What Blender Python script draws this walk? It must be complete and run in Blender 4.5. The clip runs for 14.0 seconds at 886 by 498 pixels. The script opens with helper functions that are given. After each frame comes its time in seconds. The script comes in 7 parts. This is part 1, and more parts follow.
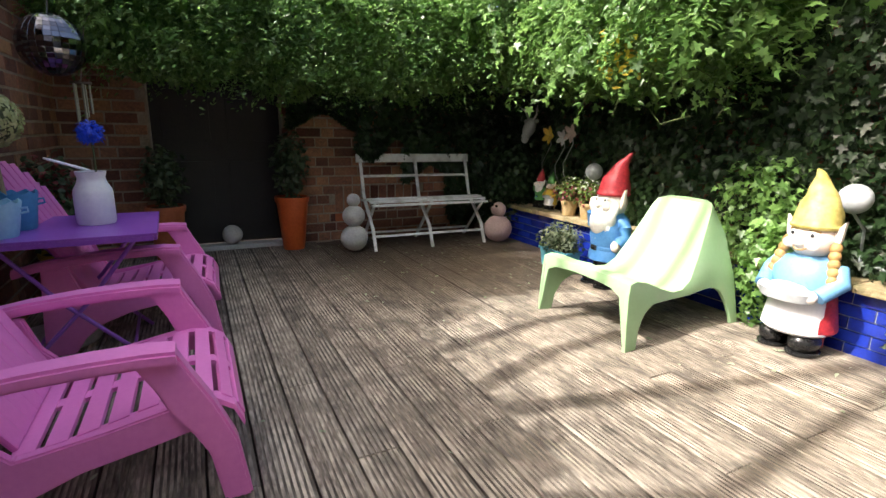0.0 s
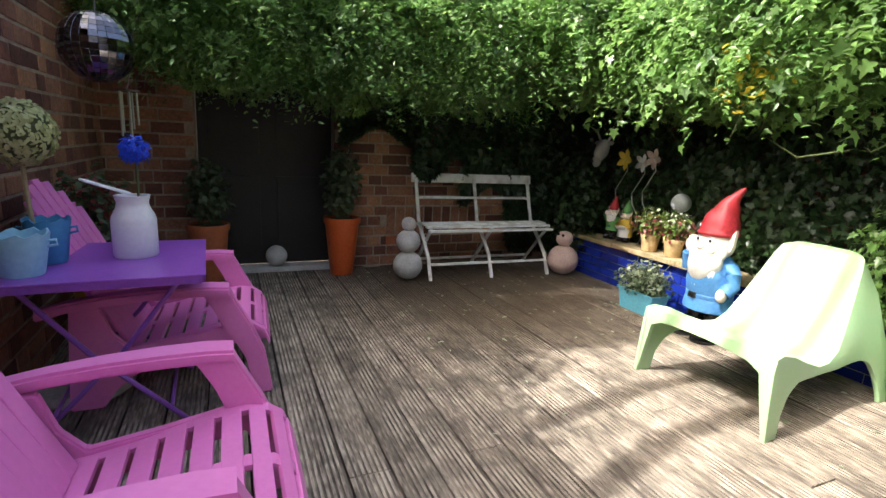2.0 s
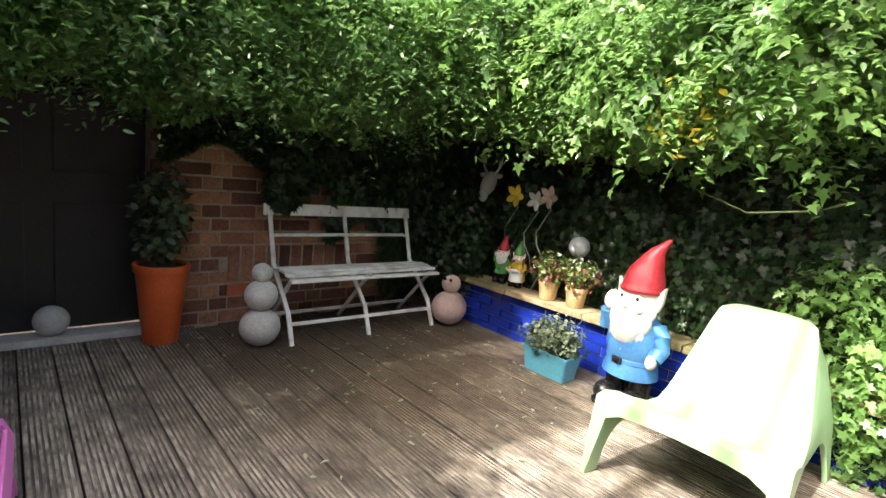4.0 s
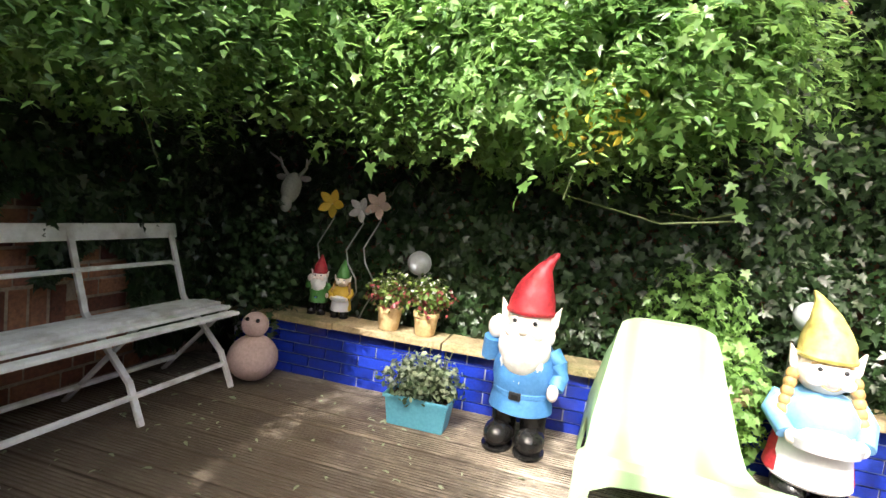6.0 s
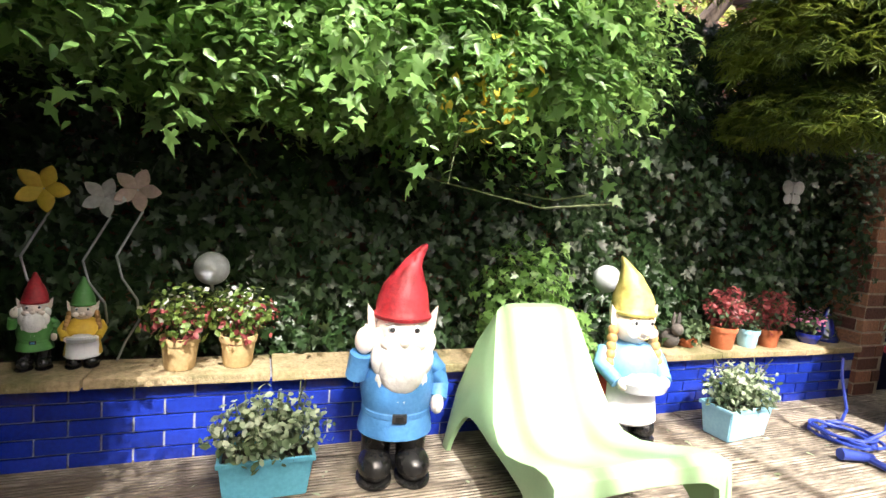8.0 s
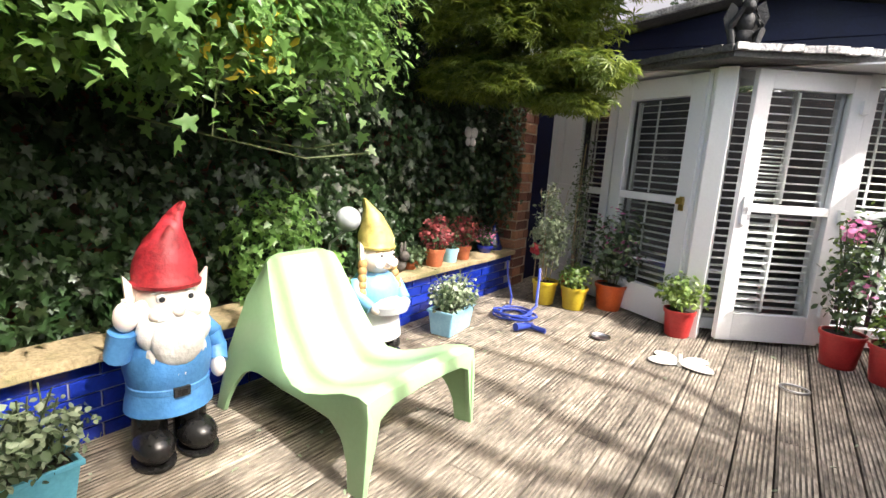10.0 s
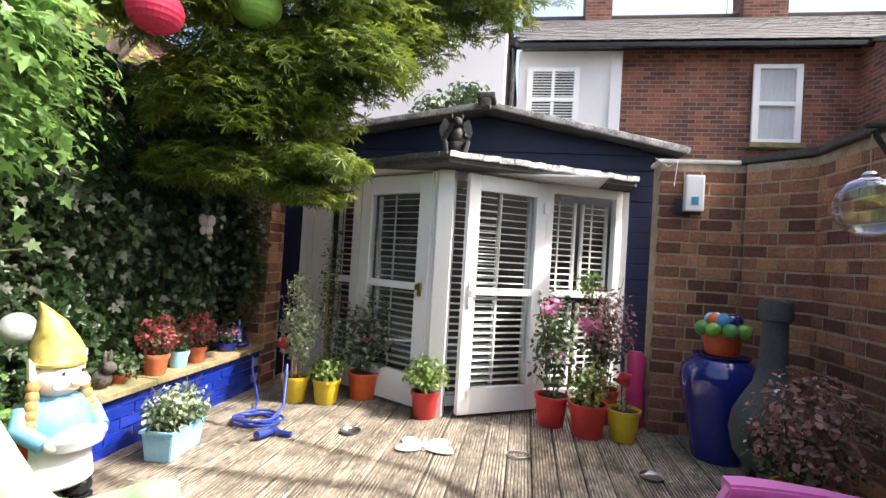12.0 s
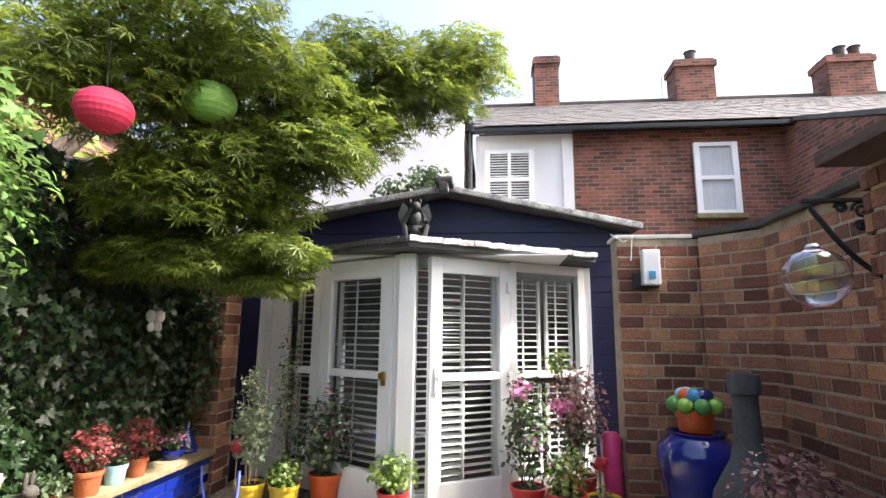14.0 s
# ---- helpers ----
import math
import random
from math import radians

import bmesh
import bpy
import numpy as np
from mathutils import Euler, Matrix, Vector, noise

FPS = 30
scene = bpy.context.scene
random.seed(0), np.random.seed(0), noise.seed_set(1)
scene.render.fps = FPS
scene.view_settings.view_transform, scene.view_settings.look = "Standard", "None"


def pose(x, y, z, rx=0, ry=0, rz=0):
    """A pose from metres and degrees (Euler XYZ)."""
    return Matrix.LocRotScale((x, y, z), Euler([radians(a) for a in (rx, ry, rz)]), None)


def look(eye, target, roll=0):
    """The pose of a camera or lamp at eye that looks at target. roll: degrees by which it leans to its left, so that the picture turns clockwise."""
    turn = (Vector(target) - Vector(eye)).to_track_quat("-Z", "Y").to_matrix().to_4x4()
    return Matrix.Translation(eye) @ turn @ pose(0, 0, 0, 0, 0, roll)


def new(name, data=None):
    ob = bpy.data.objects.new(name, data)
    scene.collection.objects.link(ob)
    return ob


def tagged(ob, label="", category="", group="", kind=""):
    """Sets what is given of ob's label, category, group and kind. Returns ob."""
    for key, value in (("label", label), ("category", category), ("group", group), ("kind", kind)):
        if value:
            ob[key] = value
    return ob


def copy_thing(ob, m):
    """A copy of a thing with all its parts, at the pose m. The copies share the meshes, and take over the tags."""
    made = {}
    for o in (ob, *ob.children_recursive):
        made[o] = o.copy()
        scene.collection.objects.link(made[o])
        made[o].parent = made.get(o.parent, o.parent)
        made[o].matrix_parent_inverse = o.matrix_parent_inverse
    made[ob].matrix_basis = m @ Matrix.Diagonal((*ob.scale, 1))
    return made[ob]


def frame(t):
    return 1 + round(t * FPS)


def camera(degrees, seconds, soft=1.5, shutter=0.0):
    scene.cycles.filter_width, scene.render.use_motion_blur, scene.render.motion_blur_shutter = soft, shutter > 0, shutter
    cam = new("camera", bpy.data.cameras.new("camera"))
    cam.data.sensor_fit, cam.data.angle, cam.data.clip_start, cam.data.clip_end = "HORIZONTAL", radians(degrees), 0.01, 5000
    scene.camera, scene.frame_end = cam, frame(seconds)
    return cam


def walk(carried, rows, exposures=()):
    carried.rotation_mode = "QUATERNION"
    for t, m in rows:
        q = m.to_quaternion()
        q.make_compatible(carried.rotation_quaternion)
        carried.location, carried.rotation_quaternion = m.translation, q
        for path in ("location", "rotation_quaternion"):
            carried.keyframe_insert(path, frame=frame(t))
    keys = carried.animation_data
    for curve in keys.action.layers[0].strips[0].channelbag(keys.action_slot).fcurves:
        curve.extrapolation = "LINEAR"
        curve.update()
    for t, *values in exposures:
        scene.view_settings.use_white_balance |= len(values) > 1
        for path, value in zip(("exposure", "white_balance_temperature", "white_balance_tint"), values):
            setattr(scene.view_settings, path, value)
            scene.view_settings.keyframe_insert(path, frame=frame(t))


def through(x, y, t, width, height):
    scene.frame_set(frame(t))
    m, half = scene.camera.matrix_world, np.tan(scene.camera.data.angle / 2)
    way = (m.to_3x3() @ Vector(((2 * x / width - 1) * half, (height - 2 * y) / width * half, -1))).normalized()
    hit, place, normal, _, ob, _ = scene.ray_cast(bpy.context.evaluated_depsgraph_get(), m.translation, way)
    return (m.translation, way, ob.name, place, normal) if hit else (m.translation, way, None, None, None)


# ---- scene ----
cam = camera(83.3, 14.0)
EXPOSURES = [(0, 1.72), (1, 1.84), (2.2, 1.98), (4.5, 2.15), (6.5, 2.1), (9.5, 1.82), (11.5, 1.75), (14, 2.05)]
PATH = [
    (0, (-0.021, -0.223, 1.105), (0.847, 1.521, 0.651), 1.0),
    (0.5, (-0.046, -0.135, 1.113), (0.728, 1.655, 0.667), 1.1),
    (1, (-0.082, 0.004, 1.123), (0.64, 1.813, 0.671), 1.6),
    (1.5, (-0.102, 0.144, 1.129), (0.63, 1.952, 0.687), 1.8),
    (2, (-0.101, 0.333, 1.165), (0.676, 2.128, 0.75), 2.8),
    (2.2, (-0.103, 0.405, 1.169), (0.7, 2.193, 0.769), 3.0),
    (4.3, (0.108, 1.396, 1.22), (1.541, 2.766, 0.953), 5.8),
    (4.5, (0.131, 1.521, 1.202), (1.641, 2.811, 0.959), 5.7),
    (5, (0.127, 1.846, 1.157), (1.82, 2.892, 0.965), 6.6),
    (5.5, (0.217, 2.078, 1.16), (2.035, 2.895, 0.995), 6.3),
    (6, (0.263, 2.299, 1.155), (2.182, 2.837, 0.986), 6.1),
    (6.5, (0.319, 2.546, 1.17), (2.304, 2.71, 0.991), 5.9),
    (7, (0.42, 2.747, 1.158), (2.406, 2.567, 1.009), 6.1),
    (7.2, (0.503, 2.803, 1.176), (2.475, 2.51, 1.019), 5.7),
    (9.3, (0.886, 3.39, 1.194), (2.366, 2.079, 0.891), 3.9),
    (9.5, (0.885, 3.389, 1.203), (2.266, 1.98, 0.874), 3.8),
    (10, (0.847, 3.432, 1.217), (1.952, 1.803, 0.861), 3.9),
    (10.5, (0.794, 3.419, 1.21), (1.627, 1.629, 0.892), 3.7),
    (11, (0.737, 3.386, 1.234), (1.354, 1.501, 0.976), 3.6),
    (11.5, (0.692, 3.337, 1.272), (1.153, 1.396, 1.13), 4.2),
    (12, (0.676, 3.269, 1.281), (1.001, 1.296, 1.313), 3.5),
    (12.5, (0.674, 3.23, 1.297), (0.918, 1.252, 1.458), 2.3),
    (13, (0.644, 3.208, 1.333), (0.869, 1.239, 1.601), 1.6),
    (13.5, (0.651, 3.201, 1.343), (0.854, 1.239, 1.674), 0.8),
    (14, (0.64, 3.208, 1.341), (0.845, 1.249, 1.683), 0.7),
]
walk(cam, [(t, look(e, g, r)) for t, e, g, r in PATH], EXPOSURES)

# ---- world and sun ----
SUN_ELEV, SUN_AZ = 50.0, 178.0        # height, and direction towards the sun from +x, counter-clockwise
sun_dir = Vector((math.cos(radians(SUN_ELEV)) * math.cos(radians(SUN_AZ)),
                  math.cos(radians(SUN_ELEV)) * math.sin(radians(SUN_AZ)), math.sin(radians(SUN_ELEV))))
world = bpy.data.worlds.new("world")
scene.world = world
world.use_nodes = True
wn = world.node_tree
sky = wn.nodes.new("ShaderNodeTexSky")
sky.sky_type, sky.sun_disc = "NISHITA", False
sky.sun_elevation, sky.sun_rotation = radians(SUN_ELEV), math.atan2(sun_dir.x, sun_dir.y)
sky.air_density, sky.dust_density = 1.0, 8.0
wn.links.new(sky.outputs[0], wn.nodes["Background"].inputs[0])
wn.nodes["Background"].inputs[1].default_value = 0.15
sun = new("sun", bpy.data.lights.new("sun", "SUN"))
sun.data.energy, sun.data.angle, sun.data.color = 2.55, radians(0.55), (1.0, 0.96, 0.91)
sun.matrix_world = look(sun_dir * 30, (0, 0, 0))

# ---- materials ----
def material(name, base, second=None, scale=6.0, fine=60.0, rough=0.6, metal=0.0, bump=0.2, vary=0.0, stretch=(1, 1, 1),
             island=False, coat=0.0, contrast=0.5, bump_dist=0.01, spec=0.5, stain=None, stain_scale=2.0, stain_amount=0.5, hue=0.0, damp_shade=None):
    """Two colours mixed by coarse and fine noise, fine relief, and some change from piece to piece."""
    m = bpy.data.materials.new(name)
    m.use_nodes = True
    nt = m.node_tree
    bs = nt.nodes["Principled BSDF"]
    bs.inputs["Roughness"].default_value, bs.inputs["Metallic"].default_value = rough, metal
    bs.inputs["Specular IOR Level"].default_value = spec
    bs.inputs["Coat Weight"].default_value = coat
    second = second or tuple(c * 0.72 for c in base)
    tc = nt.nodes.new("ShaderNodeTexCoord")
    mp = nt.nodes.new("ShaderNodeMapping")
    mp.inputs["Scale"].default_value = stretch
    geo = nt.nodes.new("ShaderNodeNewGeometry")
    info = nt.nodes.new("ShaderNodeObjectInfo")
    nt.links.new(geo.outputs["Position"], mp.inputs["Vector"])
    n1, n2 = nt.nodes.new("ShaderNodeTexNoise"), nt.nodes.new("ShaderNodeTexNoise")
    n1.inputs["Scale"].default_value, n2.inputs["Scale"].default_value = scale, fine
    n1.inputs["Detail"].default_value, n2.inputs["Detail"].default_value = 5, 4
    for n in (n1, n2):
        nt.links.new(mp.outputs[0], n.inputs["Vector"])
    add = nt.nodes.new("ShaderNodeMath")
    add.operation = "ADD"
    nt.links.new(n1.outputs[0], add.inputs[0])
    nt.links.new(n2.outputs[0], add.inputs[1])
    ramp = nt.nodes.new("ShaderNodeMapRange")
    ramp.inputs["From Min"].default_value, ramp.inputs["From Max"].default_value = 1 - contrast / 2, 1 + contrast / 2
    nt.links.new(add.outputs[0], ramp.inputs["Value"])
    mix = nt.nodes.new("ShaderNodeMix")
    mix.data_type = "RGBA"
    mix.inputs["A"].default_value, mix.inputs["B"].default_value = (*base, 1), (*second, 1)
    nt.links.new(ramp.outputs[0], mix.inputs["Factor"])
    out = mix.outputs["Result"]
    if stain:
        n3 = nt.nodes.new("ShaderNodeTexNoise")
        n3.inputs["Scale"].default_value, n3.inputs["Detail"].default_value = stain_scale, 6
        nt.links.new(geo.outputs["Position"], n3.inputs["Vector"])
        r3 = nt.nodes.new("ShaderNodeMapRange")
        r3.inputs["From Min"].default_value, r3.inputs["From Max"].default_value, r3.inputs["To Max"].default_value = 0.48, 0.66, stain_amount
        nt.links.new(n3.outputs[0], r3.inputs["Value"])
        m3 = nt.nodes.new("ShaderNodeMix")
        m3.data_type = "RGBA"
        m3.inputs["B"].default_value = (*stain, 1)
        nt.links.new(out, m3.inputs["A"])
        nt.links.new(r3.outputs[0], m3.inputs["Factor"])
        out = m3.outputs["Result"]
    if damp_shade:
        # a patch coloured dark for dampness and for shade: centre, reach, colour
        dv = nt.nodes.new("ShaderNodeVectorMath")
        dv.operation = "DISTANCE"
        dv.inputs[1].default_value = damp_shade[0]
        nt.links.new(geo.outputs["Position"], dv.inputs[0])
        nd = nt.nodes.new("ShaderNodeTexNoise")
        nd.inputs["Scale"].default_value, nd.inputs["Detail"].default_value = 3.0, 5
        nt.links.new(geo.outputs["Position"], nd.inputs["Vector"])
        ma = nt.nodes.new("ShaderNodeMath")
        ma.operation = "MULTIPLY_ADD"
        ma.inputs[1].default_value = damp_shade[1] * 0.9
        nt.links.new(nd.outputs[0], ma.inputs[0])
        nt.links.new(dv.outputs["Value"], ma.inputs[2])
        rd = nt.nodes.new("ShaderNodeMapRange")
        rd.inputs["From Min"].default_value, rd.inputs["From Max"].default_value = damp_shade[1] * 1.55, damp_shade[1] * 1.0
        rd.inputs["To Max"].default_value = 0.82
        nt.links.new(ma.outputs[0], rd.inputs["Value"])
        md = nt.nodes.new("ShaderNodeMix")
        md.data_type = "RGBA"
        md.inputs["B"].default_value = (*damp_shade[2], 1)
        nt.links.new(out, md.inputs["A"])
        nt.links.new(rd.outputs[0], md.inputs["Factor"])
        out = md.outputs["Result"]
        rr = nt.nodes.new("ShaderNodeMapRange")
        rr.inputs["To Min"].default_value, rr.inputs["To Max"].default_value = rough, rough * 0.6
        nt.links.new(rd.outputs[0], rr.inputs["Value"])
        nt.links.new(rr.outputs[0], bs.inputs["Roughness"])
    if vary:
        hs = nt.nodes.new("ShaderNodeHueSaturation")
        r = nt.nodes.new("ShaderNodeMapRange")
        r.inputs["To Min"].default_value, r.inputs["To Max"].default_value = 1 - vary, 1 + vary
        nt.links.new(geo.outputs["Random Per Island"] if island else info.outputs["Random"], r.inputs["Value"])
        nt.links.new(r.outputs[0], hs.inputs["Value"])
        if hue:
            rh = nt.nodes.new("ShaderNodeMapRange")
            rh.inputs["From Min"].default_value, rh.inputs["From Max"].default_value = 1 - vary, 1 + vary
            rh.inputs["To Min"].default_value, rh.inputs["To Max"].default_value = 0.5 - hue, 0.5 + hue
            nt.links.new(r.outputs[0], rh.inputs["Value"])
            nt.links.new(rh.outputs[0], hs.inputs["Hue"])
        nt.links.new(out, hs.inputs["Color"])
        out = hs.outputs["Color"]
    nt.links.new(out, bs.inputs["Base Color"])
    if bump:
        b = nt.nodes.new("ShaderNodeBump")
        b.inputs["Strength"].default_value, b.inputs["Distance"].default_value = bump, bump_dist
        nt.links.new(add.outputs[0], b.inputs["Height"])
        nt.links.new(b.outputs[0], bs.inputs["Normal"])
    return m


def leaf_material(name, base, second, rough=0.45, through=0.35, spec=0.5):
    """Leaf: colour changes from leaf to leaf, light shines through."""
    m = bpy.data.materials.new(name)
    m.use_nodes = True
    nt = m.node_tree
    bs = nt.nodes["Principled BSDF"]
    bs.inputs["Roughness"].default_value = rough
    bs.inputs["Specular IOR Level"].default_value = spec
    geo = nt.nodes.new("ShaderNodeNewGeometry")
    nz = nt.nodes.new("ShaderNodeTexNoise")
    nz.inputs["Scale"].default_value = 2.5
    nt.links.new(geo.outputs["Position"], nz.inputs["Vector"])
    av = nt.nodes.new("ShaderNodeMath")
    av.operation = "MULTIPLY_ADD"
    av.inputs[1].default_value = 0.6
    nt.links.new(geo.outputs["Random Per Island"], av.inputs[0])
    sh = nt.nodes.new("ShaderNodeMath")
    sh.operation = "MULTIPLY_ADD"
    sh.inputs[1].default_value, sh.inputs[2].default_value = 1.2, -0.4
    nt.links.new(nz.outputs[0], sh.inputs[0])
    nt.links.new(sh.outputs[0], av.inputs[2])
    mix = nt.nodes.new("ShaderNodeMix")
    mix.data_type = "RGBA"
    mix.clamp_factor = True
    mix.inputs["A"].default_value, mix.inputs["B"].default_value = (*base, 1), (*second, 1)
    nt.links.new(av.outputs[0], mix.inputs["Factor"])
    nt.links.new(mix.outputs["Result"], bs.inputs["Base Color"])
    tr = nt.nodes.new("ShaderNodeBsdfTranslucent")
    hs = nt.nodes.new("ShaderNodeHueSaturation")
    hs.inputs["Value"].default_value, hs.inputs["Hue"].default_value = 1.6, 0.485
    nt.links.new(mix.outputs["Result"], hs.inputs["Color"])
    nt.links.new(hs.outputs[0], tr.inputs["Color"])
    ms = nt.nodes.new("ShaderNodeMixShader")
    ms.inputs[0].default_value = through
    nt.links.new(bs.outputs[0], ms.inputs[1])
    nt.links.new(tr.outputs[0], ms.inputs[2])
    nt.links.new(ms.outputs[0], nt.nodes["Material Output"].inputs["Surface"])
    return m


def glass_material(name, tint=(0.9, 0.95, 0.95), rough=0.02, ior=1.45, film_nm=0.0):
    m = bpy.data.materials.new(name)
    m.use_nodes = True
    bs = m.node_tree.nodes["Principled BSDF"]
    bs.inputs["Base Color"].default_value = (*tint, 1)
    bs.inputs["Roughness"].default_value = rough
    bs.inputs["Transmission Weight"].default_value = 1
    bs.inputs["IOR"].default_value = ior
    bs.inputs["Thin Film Thickness"].default_value = film_nm
    return m


def brick_texture_material(name, c1, c2, mortar, scale=1.0):
    """Brickwork too far off to tell singly."""
    m = bpy.data.materials.new(name)
    m.use_nodes = True
    nt = m.node_tree
    bs = nt.nodes["Principled BSDF"]
    bs.inputs["Roughness"].default_value = 0.9
    geo = nt.nodes.new("ShaderNodeNewGeometry")
    sp = nt.nodes.new("ShaderNodeSeparateXYZ")
    nt.links.new(geo.outputs["Position"], sp.inputs[0])
    ad = nt.nodes.new("ShaderNodeMath")
    nt.links.new(sp.outputs["X"], ad.inputs[0])
    nt.links.new(sp.outputs["Y"], ad.inputs[1])
    cb = nt.nodes.new("ShaderNodeCombineXYZ")
    nt.links.new(ad.outputs[0], cb.inputs["X"])
    nt.links.new(sp.outputs["Z"], cb.inputs["Y"])
    br = nt.nodes.new("ShaderNodeTexBrick")
    br.inputs["Scale"].default_value = scale
    br.inputs["Brick Width"].default_value, br.inputs["Row Height"].default_value = 0.225, 0.075
    br.inputs["Mortar Size"].default_value, br.inputs["Bias"].default_value = 0.007, 0.0
    br.inputs["Color1"].default_value, br.inputs["Color2"].default_value, br.inputs["Mortar"].default_value = (*c1, 1), (*c2, 1), (*mortar, 1)
    nt.links.new(cb.outputs[0], br.inputs["Vector"])
    nz = nt.nodes.new("ShaderNodeTexNoise")
    nz.inputs["Scale"].default_value, nz.inputs["Detail"].default_value = 1.7, 8
    nt.links.new(geo.outputs["Position"], nz.inputs["Vector"])
    mx = nt.nodes.new("ShaderNodeMix")
    mx.data_type, mx.blend_type = "RGBA", "OVERLAY"
    mx.inputs["Factor"].default_value = 0.85
    nt.links.new(br.outputs["Color"], mx.inputs["A"])
    nt.links.new(nz.outputs[0], mx.inputs["B"])
    nt.links.new(mx.outputs["Result"], bs.inputs["Base Color"])
    bp = nt.nodes.new("ShaderNodeBump")
    bp.inputs["Strength"].default_value, bp.inputs["Distance"].default_value, bp.invert = 0.6, 0.01, True
    nt.links.new(br.outputs["Fac"], bp.inputs["Height"])
    nt.links.new(bp.outputs[0], bs.inputs["Normal"])
    return m


# wet boards by the bench, with the shade there put into the colour
DAMP_SHADE = ((1.9, 3.95, 0.0), 1.45, (0.066, 0.046, 0.027))
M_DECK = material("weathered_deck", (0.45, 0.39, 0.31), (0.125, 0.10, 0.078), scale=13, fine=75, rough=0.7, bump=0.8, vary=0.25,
                  stretch=(1, 0.2, 1), contrast=0.38, stain=(0.065, 0.055, 0.043), stain_scale=5.2, stain_amount=0.78, damp_shade=DAMP_SHADE)
M_GROOVE = material("dirt_in_grooves", (0.30, 0.255, 0.20), (0.045, 0.037, 0.028), scale=7, fine=50, rough=0.9, bump=0.5, stretch=(1, 0.22, 1), contrast=0.5, stain=(0.05, 0.043, 0.034), stain_scale=4.6, stain_amount=0.7, damp_shade=DAMP_SHADE)
M_BRICK = material("old_brick", (0.35, 0.145, 0.082), (0.13, 0.06, 0.042), scale=5, fine=55, rough=0.9, bump=0.7, vary=0.62, hue=0.014, contrast=0.7,
                   stain=(0.19, 0.12, 0.075), stain_scale=2.2, stain_amount=0.3)
M_BRICK_JOINED = material("old_brick_joined", (0.35, 0.145, 0.082), (0.13, 0.06, 0.042), scale=5, fine=55, rough=0.9, bump=0.7, vary=0.55,
                          contrast=0.7, island=True, hue=0.014, stain=(0.19, 0.12, 0.075), stain_scale=2.2, stain_amount=0.3)
M_MORTAR = material("old_mortar", (0.42, 0.34, 0.25), (0.26, 0.20, 0.15), scale=12, rough=0.95, bump=0.5)
M_FAR_BRICK = brick_texture_material("terrace_brick", (0.27, 0.10, 0.066), (0.085, 0.042, 0.036), (0.24, 0.18, 0.15))
M_COPING = material("dark_coping", (0.10, 0.085, 0.075), (0.05, 0.045, 0.04), rough=0.85, bump=0.5)
M_TILE = material("cobalt_tile", (0.012, 0.035, 0.34), (0.008, 0.02, 0.22), scale=4, rough=0.12, bump=0.06, vary=0.25, coat=0.3)
M_GROUT = material("tile_grout", (0.42, 0.43, 0.46), (0.25, 0.26, 0.3), rough=0.9, bump=0.3)
M_STONE = material("mossy_stone", (0.44, 0.34, 0.20), (0.23, 0.18, 0.10), scale=7, rough=0.9, bump=0.7, stain=(0.09, 0.10, 0.03), stain_scale=4, stain_amount=0.7)
M_SOIL = material("soil", (0.05, 0.035, 0.025), (0.02, 0.015, 0.01), rough=1, bump=1.0, fine=120)
M_WHITE = material("white_paint", (0.80, 0.80, 0.80), (0.68, 0.68, 0.67), scale=3, rough=0.4, bump=0.05, contrast=0.9)
M_UPVC = material("white_plastic_frame", (0.82, 0.83, 0.85), (0.74, 0.75, 0.77), scale=2, rough=0.3, bump=0.02, contrast=0.9)
M_SLAT = material("shutter_slat", (0.86, 0.86, 0.85), (0.78, 0.78, 0.77), rough=0.45, bump=0.0)
M_BENCH = material("bench_paint", (0.84, 0.84, 0.82), (0.70, 0.69, 0.66), scale=9, rough=0.6, bump=0.25, contrast=0.7, stain=(0.30, 0.26, 0.2), stain_scale=9, stain_amount=0.45)
M_NAVY = material("navy_board", (0.008, 0.013, 0.065), (0.005, 0.008, 0.04), scale=4, rough=0.5, bump=0.15)
M_FELT = material("roof_felt", (0.12, 0.12, 0.12), (0.05, 0.05, 0.05), scale=6, rough=0.9, bump=0.7)
M_LEAD = material("lead_flashing", (0.55, 0.55, 0.55), (0.18, 0.18, 0.19), scale=9, rough=0.6, bump=0.6, contrast=0.35)
M_SLATE = material("roof_slate", (0.15, 0.14, 0.14), (0.07, 0.07, 0.075), scale=5, rough=0.8, bump=0.5, stretch=(1, 1, 3))
M_RENDER = material("white_render", (0.80, 0.80, 0.82), (0.68, 0.68, 0.70), scale=1.4, rough=0.9, bump=0.15, contrast=0.8)
M_DARK = material("dark_door", (0.012, 0.012, 0.012), (0.02, 0.018, 0.016), rough=0.6, bump=0.2)
# dark grey that puts the unlit room's dimness into the colour
M_INTERIOR = material("shade_dark_interior", (0.10, 0.10, 0.11), (0.06, 0.06, 0.07), rough=0.9, bump=0.0)
M_PINK = material("pink_plastic", (0.84, 0.25, 0.60), (0.76, 0.20, 0.54), scale=5, rough=0.42, bump=0.08, contrast=0.8)
M_PURPLE = material("purple_paint", (0.30, 0.10, 0.50), (0.24, 0.07, 0.42), scale=4, rough=0.3, bump=0.05)
M_MINT = material("mint_plastic", (0.35, 0.56, 0.30), (0.31, 0.50, 0.26), scale=3, rough=0.38, bump=0.03, contrast=0.9, stain=(0.45, 0.5, 0.36), stain_scale=5, stain_amount=0.25)
M_MILK = material("white_ceramic", (0.82, 0.83, 0.86), (0.74, 0.75, 0.8), rough=0.3, bump=0.02)
